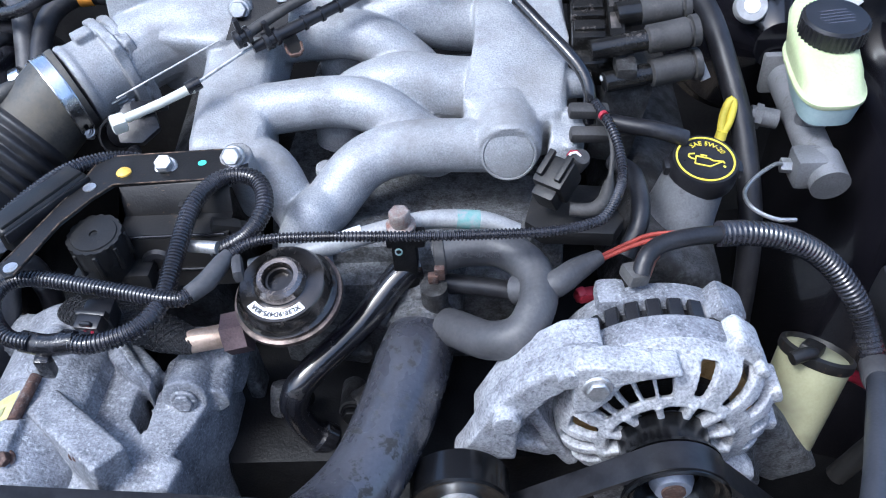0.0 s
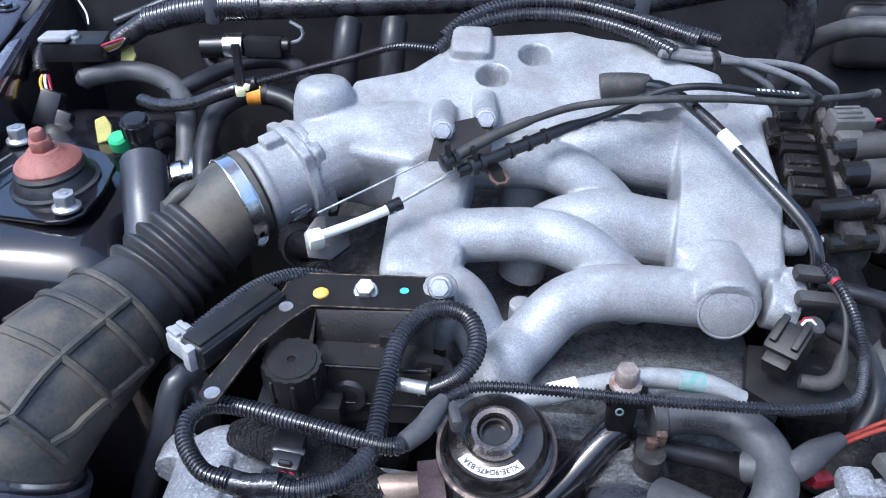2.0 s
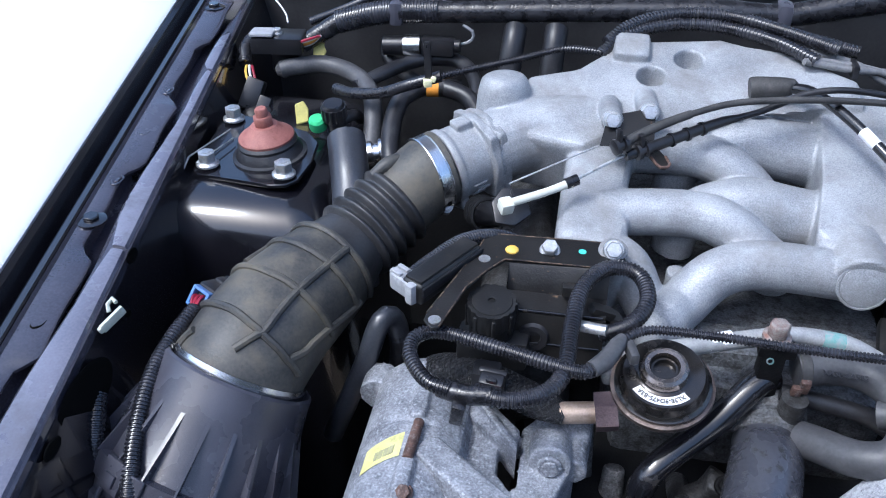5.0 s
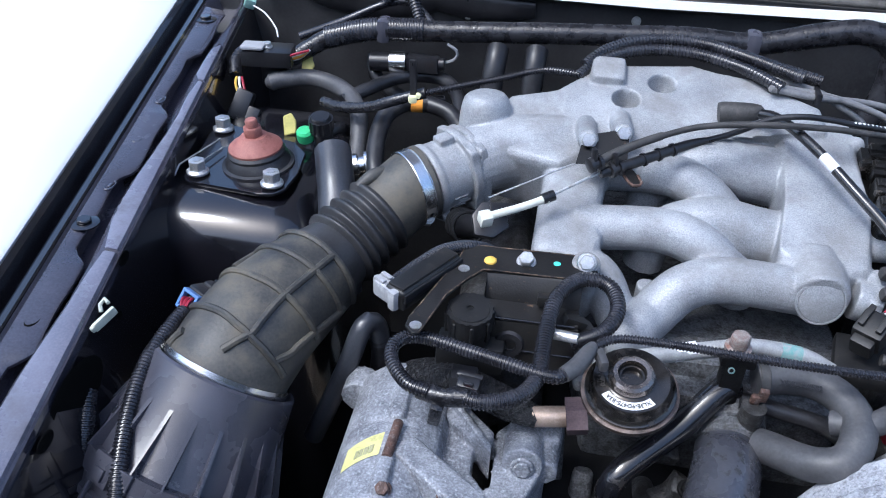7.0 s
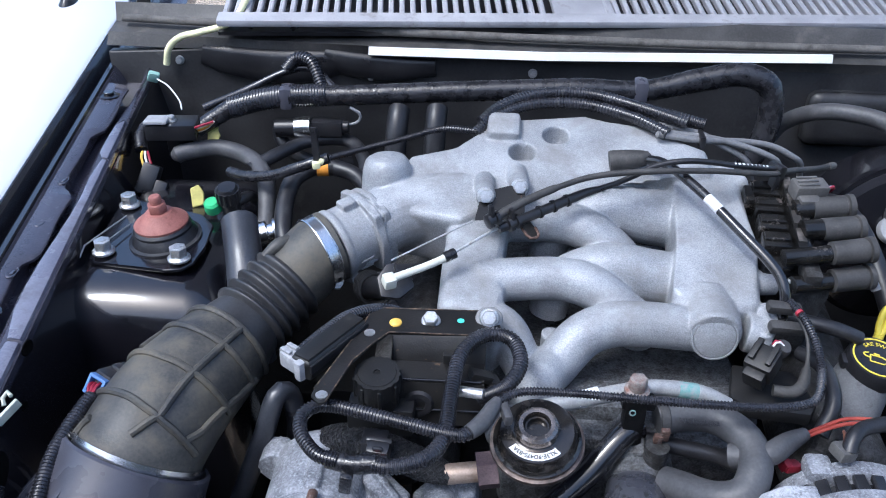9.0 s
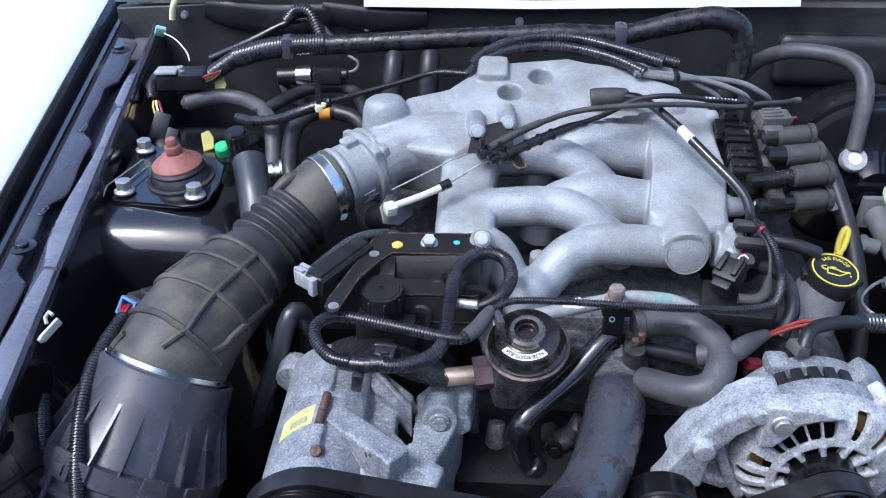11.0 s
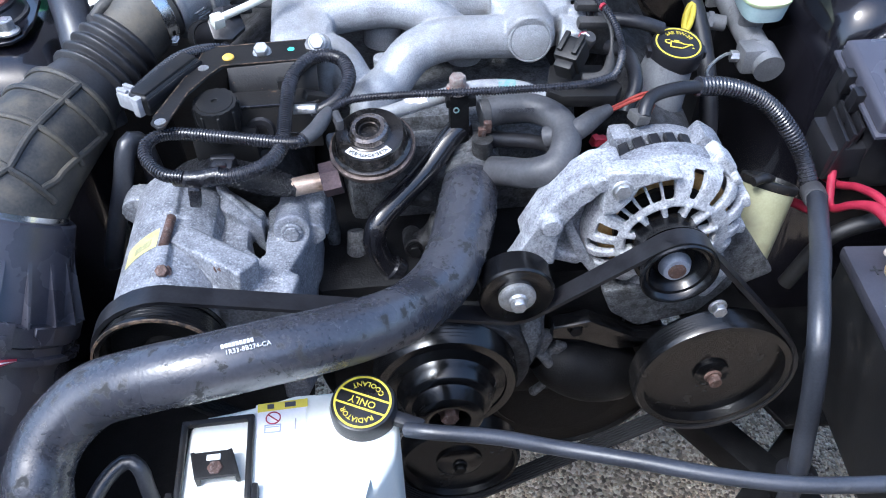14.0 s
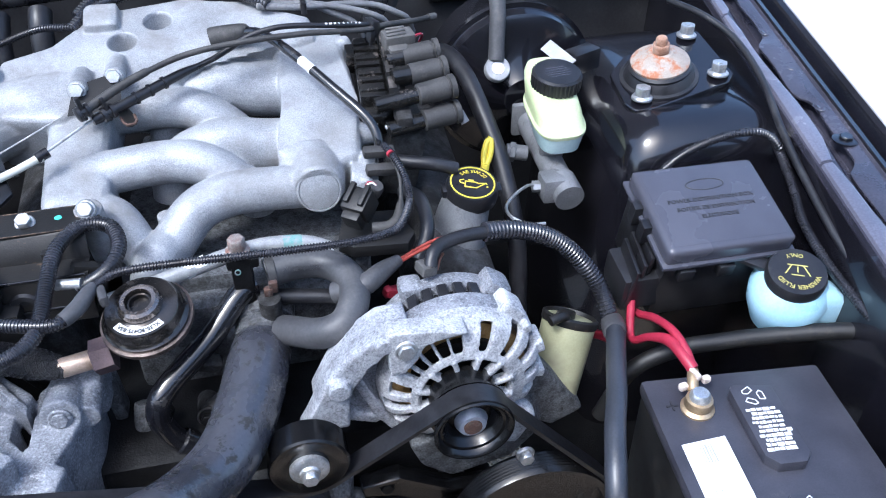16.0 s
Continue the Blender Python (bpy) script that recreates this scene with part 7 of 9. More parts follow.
lathe(bm, [(0.030, -0.008), (0.0365, -0.006), (0.0372, 0.002), (0.0365, 0.012), (0.0340, 0.018), (0.0, 0.018)], OC, 44)
for a in (0, 180):
    box(bm, (0.014, 0.018, 0.014), OC @ Euler((0, 0, radians(a - 20))).to_matrix().to_4x4() @ Matrix.Translation((0.035, 0, 0.004)), 0.004)
oil_cap = part("cap", bm, BLACK_PLASTIC, oil)
bm = bmesh.new()
lathe(bm, [(0.0292, 0.018), (0.0312, 0.018), (0.0312, 0.0188), (0.0292, 0.0188), (0.0292, 0.018)], OC, 44, closed=False)
part("ring", bm, YELLOW, oil_cap, "yellow printed ring")
OT = OC @ Matrix.Rotation(radians(-33), 4, "Z")
letters("SAE 5W-20", 0.0085, OT @ Matrix.Translation((0, 0, 0.0186)), YELLOW, oil_cap, bend=0.0215, raise_by=0.0003)
bm = bmesh.new()
flat = lambda q: [OT @ V((x, y, 0.0187)) for x, y in q]
tube(bm, flat(((-0.012, 0.004), (-0.018, 0.001), (-0.016, -0.003), (-0.010, -0.004))), 0.0008, 6, step=0.002)
for q in (((-0.010, 0.001), (-0.010, -0.010)), ((-0.010, -0.010), (0.006, -0.010)), ((0.006, -0.010), (0.018, 0.001)), ((0.018, 0.001), (0.020, -0.001)), ((0.018, 0.001), (0.008, -0.001)), ((0.008, -0.001), (0.004, 0.001)), ((0.004, 0.001), (-0.010, 0.001)), ((-0.003, 0.001), (-0.003, 0.004)), ((-0.006, 0.004), (0.001, 0.004))):
    tube(bm, flat(q), 0.0008, 6)
lathe(bm, [(0.0016, 0), (0, 0.0006)], OT @ Matrix.Translation((0.0205, -0.0055, 0.0184)), 10)
part("symbol", bm, YELLOW, oil_cap, "yellow oil can symbol")
stick = thing("oil_dipstick", (0.305, 0.775, 0.80), "yellow looped oil dipstick handle", "dipstick")
bm = bmesh.new()
tube(bm, [V((0.3045, 0.7600, 0.8690)) + V((0.0045 * math.cos(a) + 0.0050 * math.sin(a), 0.010 * math.sin(a), 0.0130 * math.sin(a))) for a in [2 * math.pi * k / 16 for k in range(17)]], 0.0042, 10, step=0.003)
cyl(bm, (0.2975, 0.748, 0.848), (0.299, 0.750, 0.857), 0.006, 14)
part("handle", bm, YELLOW, stick)
bm = bmesh.new()
cyl(bm, (0.297, 0.752, 0.70), (0.2978, 0.749, 0.850), 0.0055)
part("tube", bm, BLACK_STEEL, stick)

# ---- ignition coil pack ----
coil = thing("ignition_coil_pack", (0.18, 0.80, 0.92), "black ignition coil pack with grey plug boots", "ignition coil")
CP = Matrix.Translation((0.160, 0.800, 0.965)) @ Euler((radians(12), 0, radians(-3))).to_matrix().to_4x4()
bm = bmesh.new()
box(bm, (0.052, 0.150, 0.030), CP @ Matrix.Translation((0.006, 0.006, -0.012)), 0.005)
box(bm, (0.016, 0.110, 0.036), CP @ Matrix.Translation((0.022, -0.004, 0.010)), 0.004)
box(bm, (0.012, 0.030, 0.026), CP @ Matrix.Translation((-0.024, 0.048, 0.006)), 0.003)
part("body", bm, COIL, coil)
for y in (-0.036, -0.004, 0.028, 0.060):
    bm = bmesh.new()
    box(bm, (0.034, 0.026, 0.022), CP @ Matrix.Translation((-0.003, y, 0.008)), 0.003)
    box(bm, (0.030, 0.014, 0.006), CP @ Matrix.Translation((-0.003, y + 0.003, 0.019)), 0.0018)
    part("coil", bm, COIL, coil)
    bm = bmesh.new()
    box(bm, (0.010, 0.024, 0.034), CP @ Matrix.Translation((0.021, y, 0.012)), 0.002)
    box(bm, (0.016, 0.006, 0.010), CP @ Matrix.Translation((0.030, y + 0.003, 0.020)), 0.002)
    part("core", bm, LAMINATION, coil, "dusty dark core plates")
boots = (((0.180, 0.803, 0.993), (0.249, 0.8065, 1.000)), ((0.180, 0.764, 0.987), (0.2505, 0.7715, 0.991)), ((0.152, 0.725, 0.972), (0.2535, 0.7375, 0.982)), ((0.165, 0.713, 0.944), (0.2575, 0.7315, 0.950)))
for k, (p0, p1) in enumerate(boots):
    p0, p1 = V(p0), V(p1)
    d = (p1 - p0).normalized()
    bm = bmesh.new()
    cyl(bm, p0, p1 - d * 0.045, 0.0100 if k > 1 else 0.0125)
    part("tower", bm, COIL, coil, "moulded coil tower")
    bm = bmesh.new()
    lathe(bm, [(0.010, -0.050), (0.0135, -0.048), (0.0142, -0.011), (0.0122, -0.010), (0.0122, -0.008), (0.0152, -0.007), (0.0152, -0.001), (0.011, 0.0), (0, 0.0)], axis(p1, d), 22)
    part("boot", bm, MATT_GREY, coil, "grey-black rubber plug boot")
bm = bmesh.new()
cyl(bm, (0.258, 0.732, 0.948), (0.264, 0.724, 0.936), 0.0055, 12)
part("lead_end", bm, LEAD, coil, "grey lead end")
bm = bmesh.new()
box(bm, (0.040, 0.024, 0.020), pose(0.199, 0.822, 1.012, 8, 0, 8), 0.003)
box(bm, (0.026, 0.020, 0.014), pose(0.196, 0.808, 1.003, 8, 0, 8), 0.003)
for dy in (-0.008, 0.0, 0.008):
    box(bm, (0.026, 0.003, 0.004), pose(0.196, 0.822 + dy, 1.0225 + 0.14 * dy, 8, 0, 8), 0.001, 1)
part("connector", bm, GREY_CONN_DARK, coil, "dusty grey connector with red and white wires")
for j, mt in enumerate((RED_CABLE, WHITE_PLASTIC, RED_CABLE, BLUE_PLASTIC)):
    bm = bmesh.new()
    tube(bm, [(0.216, 0.822 + 0.003 * j, 1.012 - 0.001 * j), (0.227, 0.826 + 0.003 * j, 1.015 - 0.002 * j), (0.233, 0.834 + 0.002 * j, 1.009), (0.230, 0.842, 0.998)], 0.0017, 6)
    part("wire", bm, mt, coil)
bm = bmesh.new()
box(bm, (0.05, 0.10, 0.10), pose(0.185, 0.775, 0.888, 0, 12), 0.012)
box(bm, (0.020, 0.030, 0.018), pose(0.185, 0.722, 0.955, 10), 0.004)
part("bracket", bm, ALU_DARK, coil)
shared("bolt", BOLT_SMALL, coil, axis((0.1665, 0.722, 0.944), (-0.2, -0.8, 0.5)) @ Matrix.Scale(0.6, 4))

# ---- brakes ----
boost = thing("brake_booster", (0.40, 1.0, 0.85), "large round black brake booster", "brake booster")
bm = bmesh.new()
lathe(bm, [(0.03, -0.02), (0.05, 0.0), (0.09, 0.008), (0.115, 0.02), (0.12, 0.035), (0.125, 0.037), (0.125, 0.044), (0.12, 0.046), (0.115, 0.12), (0.05, 0.14)], axis((0.40, 0.925, 0.865), (0, 1, 0)), 56)
part("shell", bm, BODY_PAINT, boost)
bm = bmesh.new()
lathe(bm, [(0.119, 0.034), (0.1265, 0.036), (0.1265, 0.046), (0.119, 0.048)], axis((0.40, 0.925, 0.865), (0, 1, 0)), 64, closed=False)
part("crimped_rim", bm, BODY_PAINT, boost, "crimped steel rim")
master = thing("brake_master_cylinder", (0.39, 0.80, 0.83), "grey brake master cylinder with a yellowed fluid reservoir", "master cylinder")
bm = bmesh.new()
cyl(bm, (0.402, 0.90, 0.840), (0.403, 0.720, 0.819), 0.0185, 24)
cyl(bm, (0.404, 0.738, 0.822), (0.405, 0.702, 0.816), 0.0205, 28)
box(bm, (0.034, 0.034, 0.036), pose(0.388, 0.728, 0.822), 0.006)
cyl(bm, (0.405, 0.790, 0.83), (0.405, 0.780, 0.862), 0.017)
cyl(bm, (0.374, 0.800, 0.834), (0.345, 0.806, 0.838), 0.011, 16)
cyl(bm, (0.357, 0.803, 0.836), (0.350, 0.805, 0.837), 0.014, 6)
box(bm, (0.05, 0.012, 0.05), pose(0.402, 0.885, 0.842), 0.004)
part("cylinder", bm, NECK, master)
bm = bmesh.new()
cyl(bm, (0.372, 0.731, 0.822), (0.361, 0.733, 0.822), 0.008, 6)
part("fitting", bm, ZINC, master, "bright hexagon pipe fitting")


def tank_ring(y, z, w, d, lift):
    """Rounded outline of the fluid tank, its rear end raised by lift."""
    ring = []
    for k in range(32):
        a = 2 * math.pi * k / 32
        cx, cy = math.copysign(abs(math.cos(a)) ** 0.62, math.cos(a)), math.copysign(abs(math.sin(a)) ** 0.62, math.sin(a))
        ring.append(V((0.408 + 0.0025 * cy + w * cx, y + d * cy, z + lift * d * cy)))
    return ring


bm = bmesh.new()
loft(bm, [tank_ring(0.782, 0.862, 0.020, 0.026, 0.1), tank_ring(0.784, 0.867, 0.029, 0.042, 0.1), tank_ring(0.792, 0.884, 0.033, 0.054, 0.12), tank_ring(0.795, 0.893, 0.0345, 0.0585, 0.12)])
part("fluid_level", bm, BRAKE_LOW, master, "bluish lower half of the reservoir")
bm = bmesh.new()
loft(bm, [tank_ring(0.795, 0.892, 0.0345, 0.0585, 0.12), tank_ring(0.796, 0.895, 0.0370, 0.061, 0.12), tank_ring(0.796, 0.898, 0.0370, 0.061, 0.12), tank_ring(0.798, 0.901, 0.0340, 0.058, 0.12), tank_ring(0.806, 0.915, 0.0335, 0.058, 0.18), tank_ring(0.818, 0.926, 0.032, 0.054, 0.22), tank_ring(0.830, 0.934, 0.027, 0.043, 0.22), tank_ring(0.833, 0.938, 0.021, 0.029, 0.2)])
brake_res = part("reservoir", bm, BRAKE_RES, master, "yellowed translucent reservoir")
bm = bmesh.new()
CPB = axis((0.414, 0.815, 0.929), (0.02, -0.14, 1))
ridged = [((0.0335 + 0.0012 * (j // 2 % 2)) * math.cos(2 * math.pi * j / 144), (0.0335 + 0.0012 * (j // 2 % 2)) * math.sin(2 * math.pi * j / 144)) for j in range(144)]
prism(bm, ridged, 0.0, 0.018, CPB)
lathe(bm, [(0.0335, 0.0175), (0.031, 0.021), (0.0, 0.0205)], CPB, 48)
brake_cap = part("cap", bm, BLACK_PLASTIC, brake_res, "black ridged cap with moulded print")
for j in range(5):
    bars([(-0.018 + 0.002 * abs(j - 2), -0.010 + 0.005 * j, 0.036 - 0.004 * abs(j - 2))], CPB @ Matrix.Translation((0, 0, 0.0206)), GREY_PLASTIC, brake_cap, 0.0018, "moulded_bar")
bm = bmesh.new()
prism(bm, [(-0.026, -0.010), (0.026, -0.010), (0.026, 0.010), (-0.026, 0.010)], 0, 0.0006, axis((0.434, 0.866, 0.948), (-0.35, -0.45, 0.8)) @ Matrix.Rotation(radians(152), 4, "Z"))
part("label", bm, GREY_CONN, master, "white warning flag")
bm = bmesh.new()
box(bm, (0.05, 0.028, 0.032), pose(0.472, 0.872, 0.935, 0, 0, 25), 0.004)
part("sensor", bm, BLACK_PLASTIC, master)
bm = bmesh.new()
tube(bm, [(0.366, 0.733, 0.822), (0.350, 0.720, 0.833), (0.322, 0.693, 0.838), (0.305, 0.669, 0.838), (0.307, 0.645, 0.838), (0.325, 0.630, 0.836), (0.345, 0.630, 0.834)], 0.0022, 8)
part("brake_line", bm, ZINC, master, "thin steel brake line")
bm = bmesh.new()
tube(bm, [(0.235, 1.12, 0.94), (0.250, 1.10, 0.985), (0.285, 1.06, 1.020), (0.335, 1.02, 1.030), (0.362, 0.985, 1.025), (0.368, 0.955, 1.0), (0.364, 0.935, 0.95), (0.360, 0.922, 0.922)], 0.0120, 18)
solo("vacuum_hose", bm, GREY_HOSE, (0.33, 1.02, 0.98), "grey rubber brake vacuum hose", "hose")
valve = thing("check_valve", (0.360, 0.915, 0.91), "round pale vacuum check valve on the booster", "valve")
CV = axis((0.360, 0.912, 0.914), (0, -0.75, 0.66))
bm = bmesh.new()
lathe(bm, [(0.016, -0.012), (0.0185, -0.010), (0.0190, 0.0), (0.0175, 0.0022), (0.0, 0.0024)], CV, 36)
part("body", bm, GREY_CONN, valve)
bm = bmesh.new()
lathe(bm, [(0.0095, 0.0022), (0.0092, 0.0034), (0.0, 0.0038)], CV, 28)
part("disc", bm, WHITE_PLASTIC, valve, "white centre disc")
bm = bmesh.new()
tube(bm, [(0.27, 1.0, 0.90), (0.285, 0.94, 0.935), (0.300, 0.88, 0.930), (0.312, 0.81, 0.895), (0.325, 0.75, 0.84), (0.330, 0.69, 0.76), (0.325, 0.65, 0.65)], 0.0125, 16)
solo("coolant_hose", bm, RUBBER, (0.34, 0.8, 0.85), "smooth black hose between engine and master cylinder", "hose")

# ---- fuse box ----
FB = Matrix.Translation((0.5225, 0.5565, 0.876)) @ Euler((radians(14), radians(0), radians(-1))).to_matrix().to_4x4()
fuse = thing("fuse_box", (0.52, 0.56, 0.74), "black power distribution box with moulded lettering on the lid", "fuse box")
bm = bmesh.new()
box(bm, (0.158, 0.132, 0.026), FB, 0.008, 3)
box(bm, (0.142, 0.116, 0.003), FB @ Matrix.Translation((0, 0, 0.0120)), 0.0012)
box(bm, (0.166, 0.140, 0.006), FB @ Matrix.Translation((0, 0, -0.012)), 0.002)
fuse_lid = part("lid", bm, GREY_PLASTIC, fuse)
bm = bmesh.new()
box(bm, (0.150, 0.124, 0.10), FB @ Matrix.Translation((0, 0.0, -0.066)), 0.006)
for x in (-0.05, 0.0, 0.05):
    box(bm, (0.02, 0.012, 0.018), FB @ Matrix.Translation((x, -0.066, -0.028)), 0.003)
part("base", bm, BLACK_PLASTIC, fuse)
bm = bmesh.new()
for y in (-0.01, 0.02):
    box(bm, (0.012, 0.016, 0.03), FB @ Matrix.Translation((-0.084, y, -0.012)), 0.003)
part("latch", bm, BLACK_PLASTIC, fuse)
letters("POWER DISTRIBUTION BOX", 0.0085, FB @ Matrix.Translation((0.0, 0.007, 0.0137)), MOULDED, fuse_lid, raise_by=0.0007)
letters("BOITIER DE DISTRIBUTION", 0.0082, FB @ Matrix.Translation((0.002, -0.006, 0.0137)), MOULDED, fuse_lid, raise_by=0.0007)
letters("ELECTRIQUE", 0.0082, FB @ Matrix.Translation((0.002, -0.019, 0.0137)), MOULDED, fuse_lid, raise_by=0.0007)
bm = bmesh.new()
pts = [FB @ V((0.002 + 0.024 * math.cos(a), 0.030 + 0.0085 * math.sin(a), 0.0133)) for a in [2 * math.pi * k / 32 for k in range(33)]]
tube(bm, pts, 0.0009, 6, step=0.002)
part("badge", bm, MOULDED, fuse_lid, "plain moulded oval")
relay = thing("relay_block", (0.43, 0.56, 0.75), "black finned relay block beside the fuse box", "relay")
bm = bmesh.new()
for j in range(4):
    box(bm, (0.005, 0.060, 0.060), pose(0.418 + 0.011 * j, 0.540 + 0.006 * j, 0.812 + 0.004 * j, 8, 6, -6), 0.002)
box(bm, (0.05, 0.06, 0.05), pose(0.43, 0.545, 0.80, 8), 0.005)
part("body", bm, BLACK_PLASTIC, relay)

# ---- battery ----
BT = Matrix.Translation((0.472, 0.262, 0.0)) @ Euler((0, 0, radians(-5.5))).to_matrix().to_4x4()
bat = thing("car_battery", (0.47, 0.26, 0.585), "black car battery with a white label and a corroded post", "battery")
bm = bmesh.new()
box(bm, (0.200, 0.300, 0.170), BT @ Matrix.Translation((0, -0.019, 0.672)), 0.006, 2)
part("case", bm, MATT_BLACK, bat)
bm = bmesh.new()
box(bm, (0.204, 0.304, 0.018), BT @ Matrix.Translation((0, -0.019, 0.764)), 0.005, 2)
part("cover", bm, BATTERY, bat)
for y, s in ((0.055, 1), (-0.085, 1)):
    bm = bmesh.new()
    prism(bm, [(-0.024, -0.045), (-0.012, -0.058), (0.018, -0.058), (0.028, -0.046), (0.028, 0.050), (-0.018, 0.056), (-0.024, 0.050)], 0.772, 0.786, BT @ Matrix.Translation((0.004, y - 0.005, 0)) @ Matrix.Diagonal((0.92, 0.94, 1, 1)), 0.003, 2)
    vent = part("vent_cap", bm, BATTERY, bat, "black vent cap with white warning print")
    bm = bmesh.new()
    for r in range(10):
        x0 = -0.017 + 0.002 * (r % 3)
        while x0 < 0.014:
            l = random.uniform(0.0022, 0.0075)
            l = min(l, 0.022 - x0)
            box(bm, (l, random.uniform(0.0026, 0.0046), 0.0006), BT @ Matrix.Translation((0.004 + x0 + l / 2, y - 0.042 + 0.0058 * r + random.uniform(-0.0004, 0.0004), 0.7863)))
            x0 += l + random.uniform(0.0007, 0.0014)
    for j in range(3):
        a = j * 2.1
        c = BT @ Matrix.Translation((0.003 + 0.0085 * math.cos(a), y + 0.029 + 0.0085 * math.sin(a), 0.7864)) @ Euler((0, 0, a + 1.57)).to_matrix().to_4x4()
        for (xa, ya), (xb, yb) in zip(((-0.006, -0.003), (0.004, -0.003), (0.0065, 0.0), (0.003, 0.0035), (-0.005, 0.003)), ((0.004, -0.003), (0.0065, 0.0), (0.003, 0.0035), (-0.005, 0.003), (-0.006, -0.003))):
            cyl(bm, c @ V((xa, ya, 0)), c @ V((xb, yb, 0)), 0.0006, 6)
    part("print_bar", bm, WHITE_PRINT, vent, "white warning print")
bm = bmesh.new()
prism(bm, [(-0.089, -0.110), (-0.041, -0.106), (-0.041, 0.046), (-0.089, 0.040)], 0.773, 0.7738, BT)
bat_label = part("label", bm, WHITE_PRINT, bat, "large white paper label")
for j in range(5):
    bm = bmesh.new()
    box(bm, (0.0009 + 0.0005 * (j % 3), 0.022, 0.0005), BT @ Matrix.Translation((-0.072 + 0.003 * j, 0.026, 0.774)))
    part("print_bar", bm, FAINT_PRINT, bat_label, "faint grey bar")
for j in range(2):
    bm = bmesh.new()
    box(bm, (0.0008, 0.008, 0.0005), BT @ Matrix.Translation((-0.076 + 0.006 * j, -0.02, 0.774)))
    part("print_bar", bm, FAINT_PRINT, bat_label, "faint grey bar")
bm = bmesh.new()
box(bm, (0.027, 0.046, 0.0010), BT @ Matrix.Translation((-0.0815, -0.084, 0.7740)))
badge = part("badge", bm, GREY_PLASTIC, bat, "dark brand patch")
bm = bmesh.new()
prism(bm, [(-0.006, -0.017), (0.004, -0.014), (0.002, -0.004), (0.007, 0.002), (0.002, 0.016), (-0.005, 0.010), (-0.002, 0.0)], 0, 0.0006, BT @ pose(-0.082, -0.084, 0.7746))
part("badge_mark", bm, YELLOW, badge, "plain yellow mark")
bm = bmesh.new()
for r in (0, 90):
    box(bm, (0.013, 0.002, 0.001), BT @ pose(-0.080, 0.092, 0.7735, 0, 0, r))
part("plus_sign", bm, MOULDED, bat, "moulded plus sign")
term = thing("battery_terminal", (0.425, 0.352, 0.775), "brass battery terminal with white corrosion and red cables", "battery terminal")
bm = bmesh.new()
lathe(bm, [(0.0175, 0), (0.018, 0.003), (0.0145, 0.006), (0.0155, 0.008), (0.0140, 0.016), (0.010, 0.017)], Matrix.Translation((0.425, 0.352, 0.773)), 28)
tube(bm, [(0.425, 0.366, 0.786), (0.430, 0.380, 0.792), (0.436, 0.39, 0.79)], 0.006, 10)
part("clamp", bm, BRASS, term)
bm = bmesh.new()
lathe(bm, [(0.0112, 0.014), (0.0112, 0.021), (0.0085, 0.025), (0.0, 0.025)], Matrix.Translation((0.425, 0.352, 0.773)), 14)
part("nut", bm, ZINC, term, "grey nut with pale corrosion")
bm = bmesh.new()
box(bm, (0.010, 0.008, 0.008), pose(0.416, 0.372, 0.788, 0, 0, 10), 0.003)
box(bm, (0.010, 0.008, 0.008), pose(0.444, 0.376, 0.789, 0, 0, 10), 0.003)
box(bm, (0.006, 0.018, 0.007), pose(0.432, 0.381, 0.796, 0, 0, 10), 0.002)
part("corrosion", bm, CORROSION, term, "white crusted bolt ends")
for j, pts in enumerate((
    [(0.434, 0.388, 0.795), (0.430, 0.402, 0.800), (0.425, 0.43, 0.80), (0.415, 0.455, 0.785), (0.405, 0.475, 0.765), (0.412, 0.50, 0.775), (0.425, 0.53, 0.79)],
    [(0.434, 0.388, 0.795), (0.434, 0.41, 0.804), (0.432, 0.44, 0.806), (0.430, 0.48, 0.79), (0.428, 0.51, 0.77), (0.425, 0.54, 0.76)])):
    bm = bmesh.new()
    tube(bm, [(*p, 0.0068 if i < 3 and j == 0 else 0.0050) for i, p in enumerate(pts)], seg=12)
    part("cable", bm, RED_CABLE, term, "red battery cable")
bm = bmesh.new()
tube(bm, [(0.40, 0.50, 0.74), (0.37, 0.51, 0.75), (0.345, 0.50, 0.745), (0.33, 0.48, 0.73)], 0.006, 10)
solo("red_cable", bm, RED_CABLE, (0.37, 0.5, 0.74), "red cable running to the canister", "cable")

# ---- washer bottle ----
WB = axis((0.586, 0.458, 0.838), (-0.12, -0.25, 1))
wash = thing("washer_bottle", (0.59, 0.46, 0.74), "pale blue washer bottle neck with a black cap", "washer bottle")
bm = bmesh.new()
lathe(bm, [(0.030, 0.002), (0.040, -0.010), (0.046, -0.024), (0.044, -0.045), (0.034, -0.075)], WB, 32)
box(bm, (0.06, 0.045, 0.05), pose(0.622, 0.452, 0.800, 0, 25, 5), 0.016, 3)
part("bottle", bm, WASHER_BLUE, wash)
bm = bmesh.new()
lathe(bm, [(0.029, -0.006), (0.0335, -0.004), (0.034, 0.008), (0.032, 0.013), (0.0, 0.0135)], WB, 40)
box(bm, (0.05, 0.016, 0.008), WB @ pose(-0.05, 0.018, 0.0, 0, 8, -12), 0.003)
wash_cap = part("cap", bm, BLACK_PLASTIC, wash, "black cap with faint yellow lettering")
letters("WASHER FLUID", 0.0080, WB @ Matrix.Translation((0, 0, 0.0137)) @ Matrix.Rotation(radians(188), 4, "Z"), DULL_YELLOW, wash_cap, bend=0.0225, raise_by=0.0003)
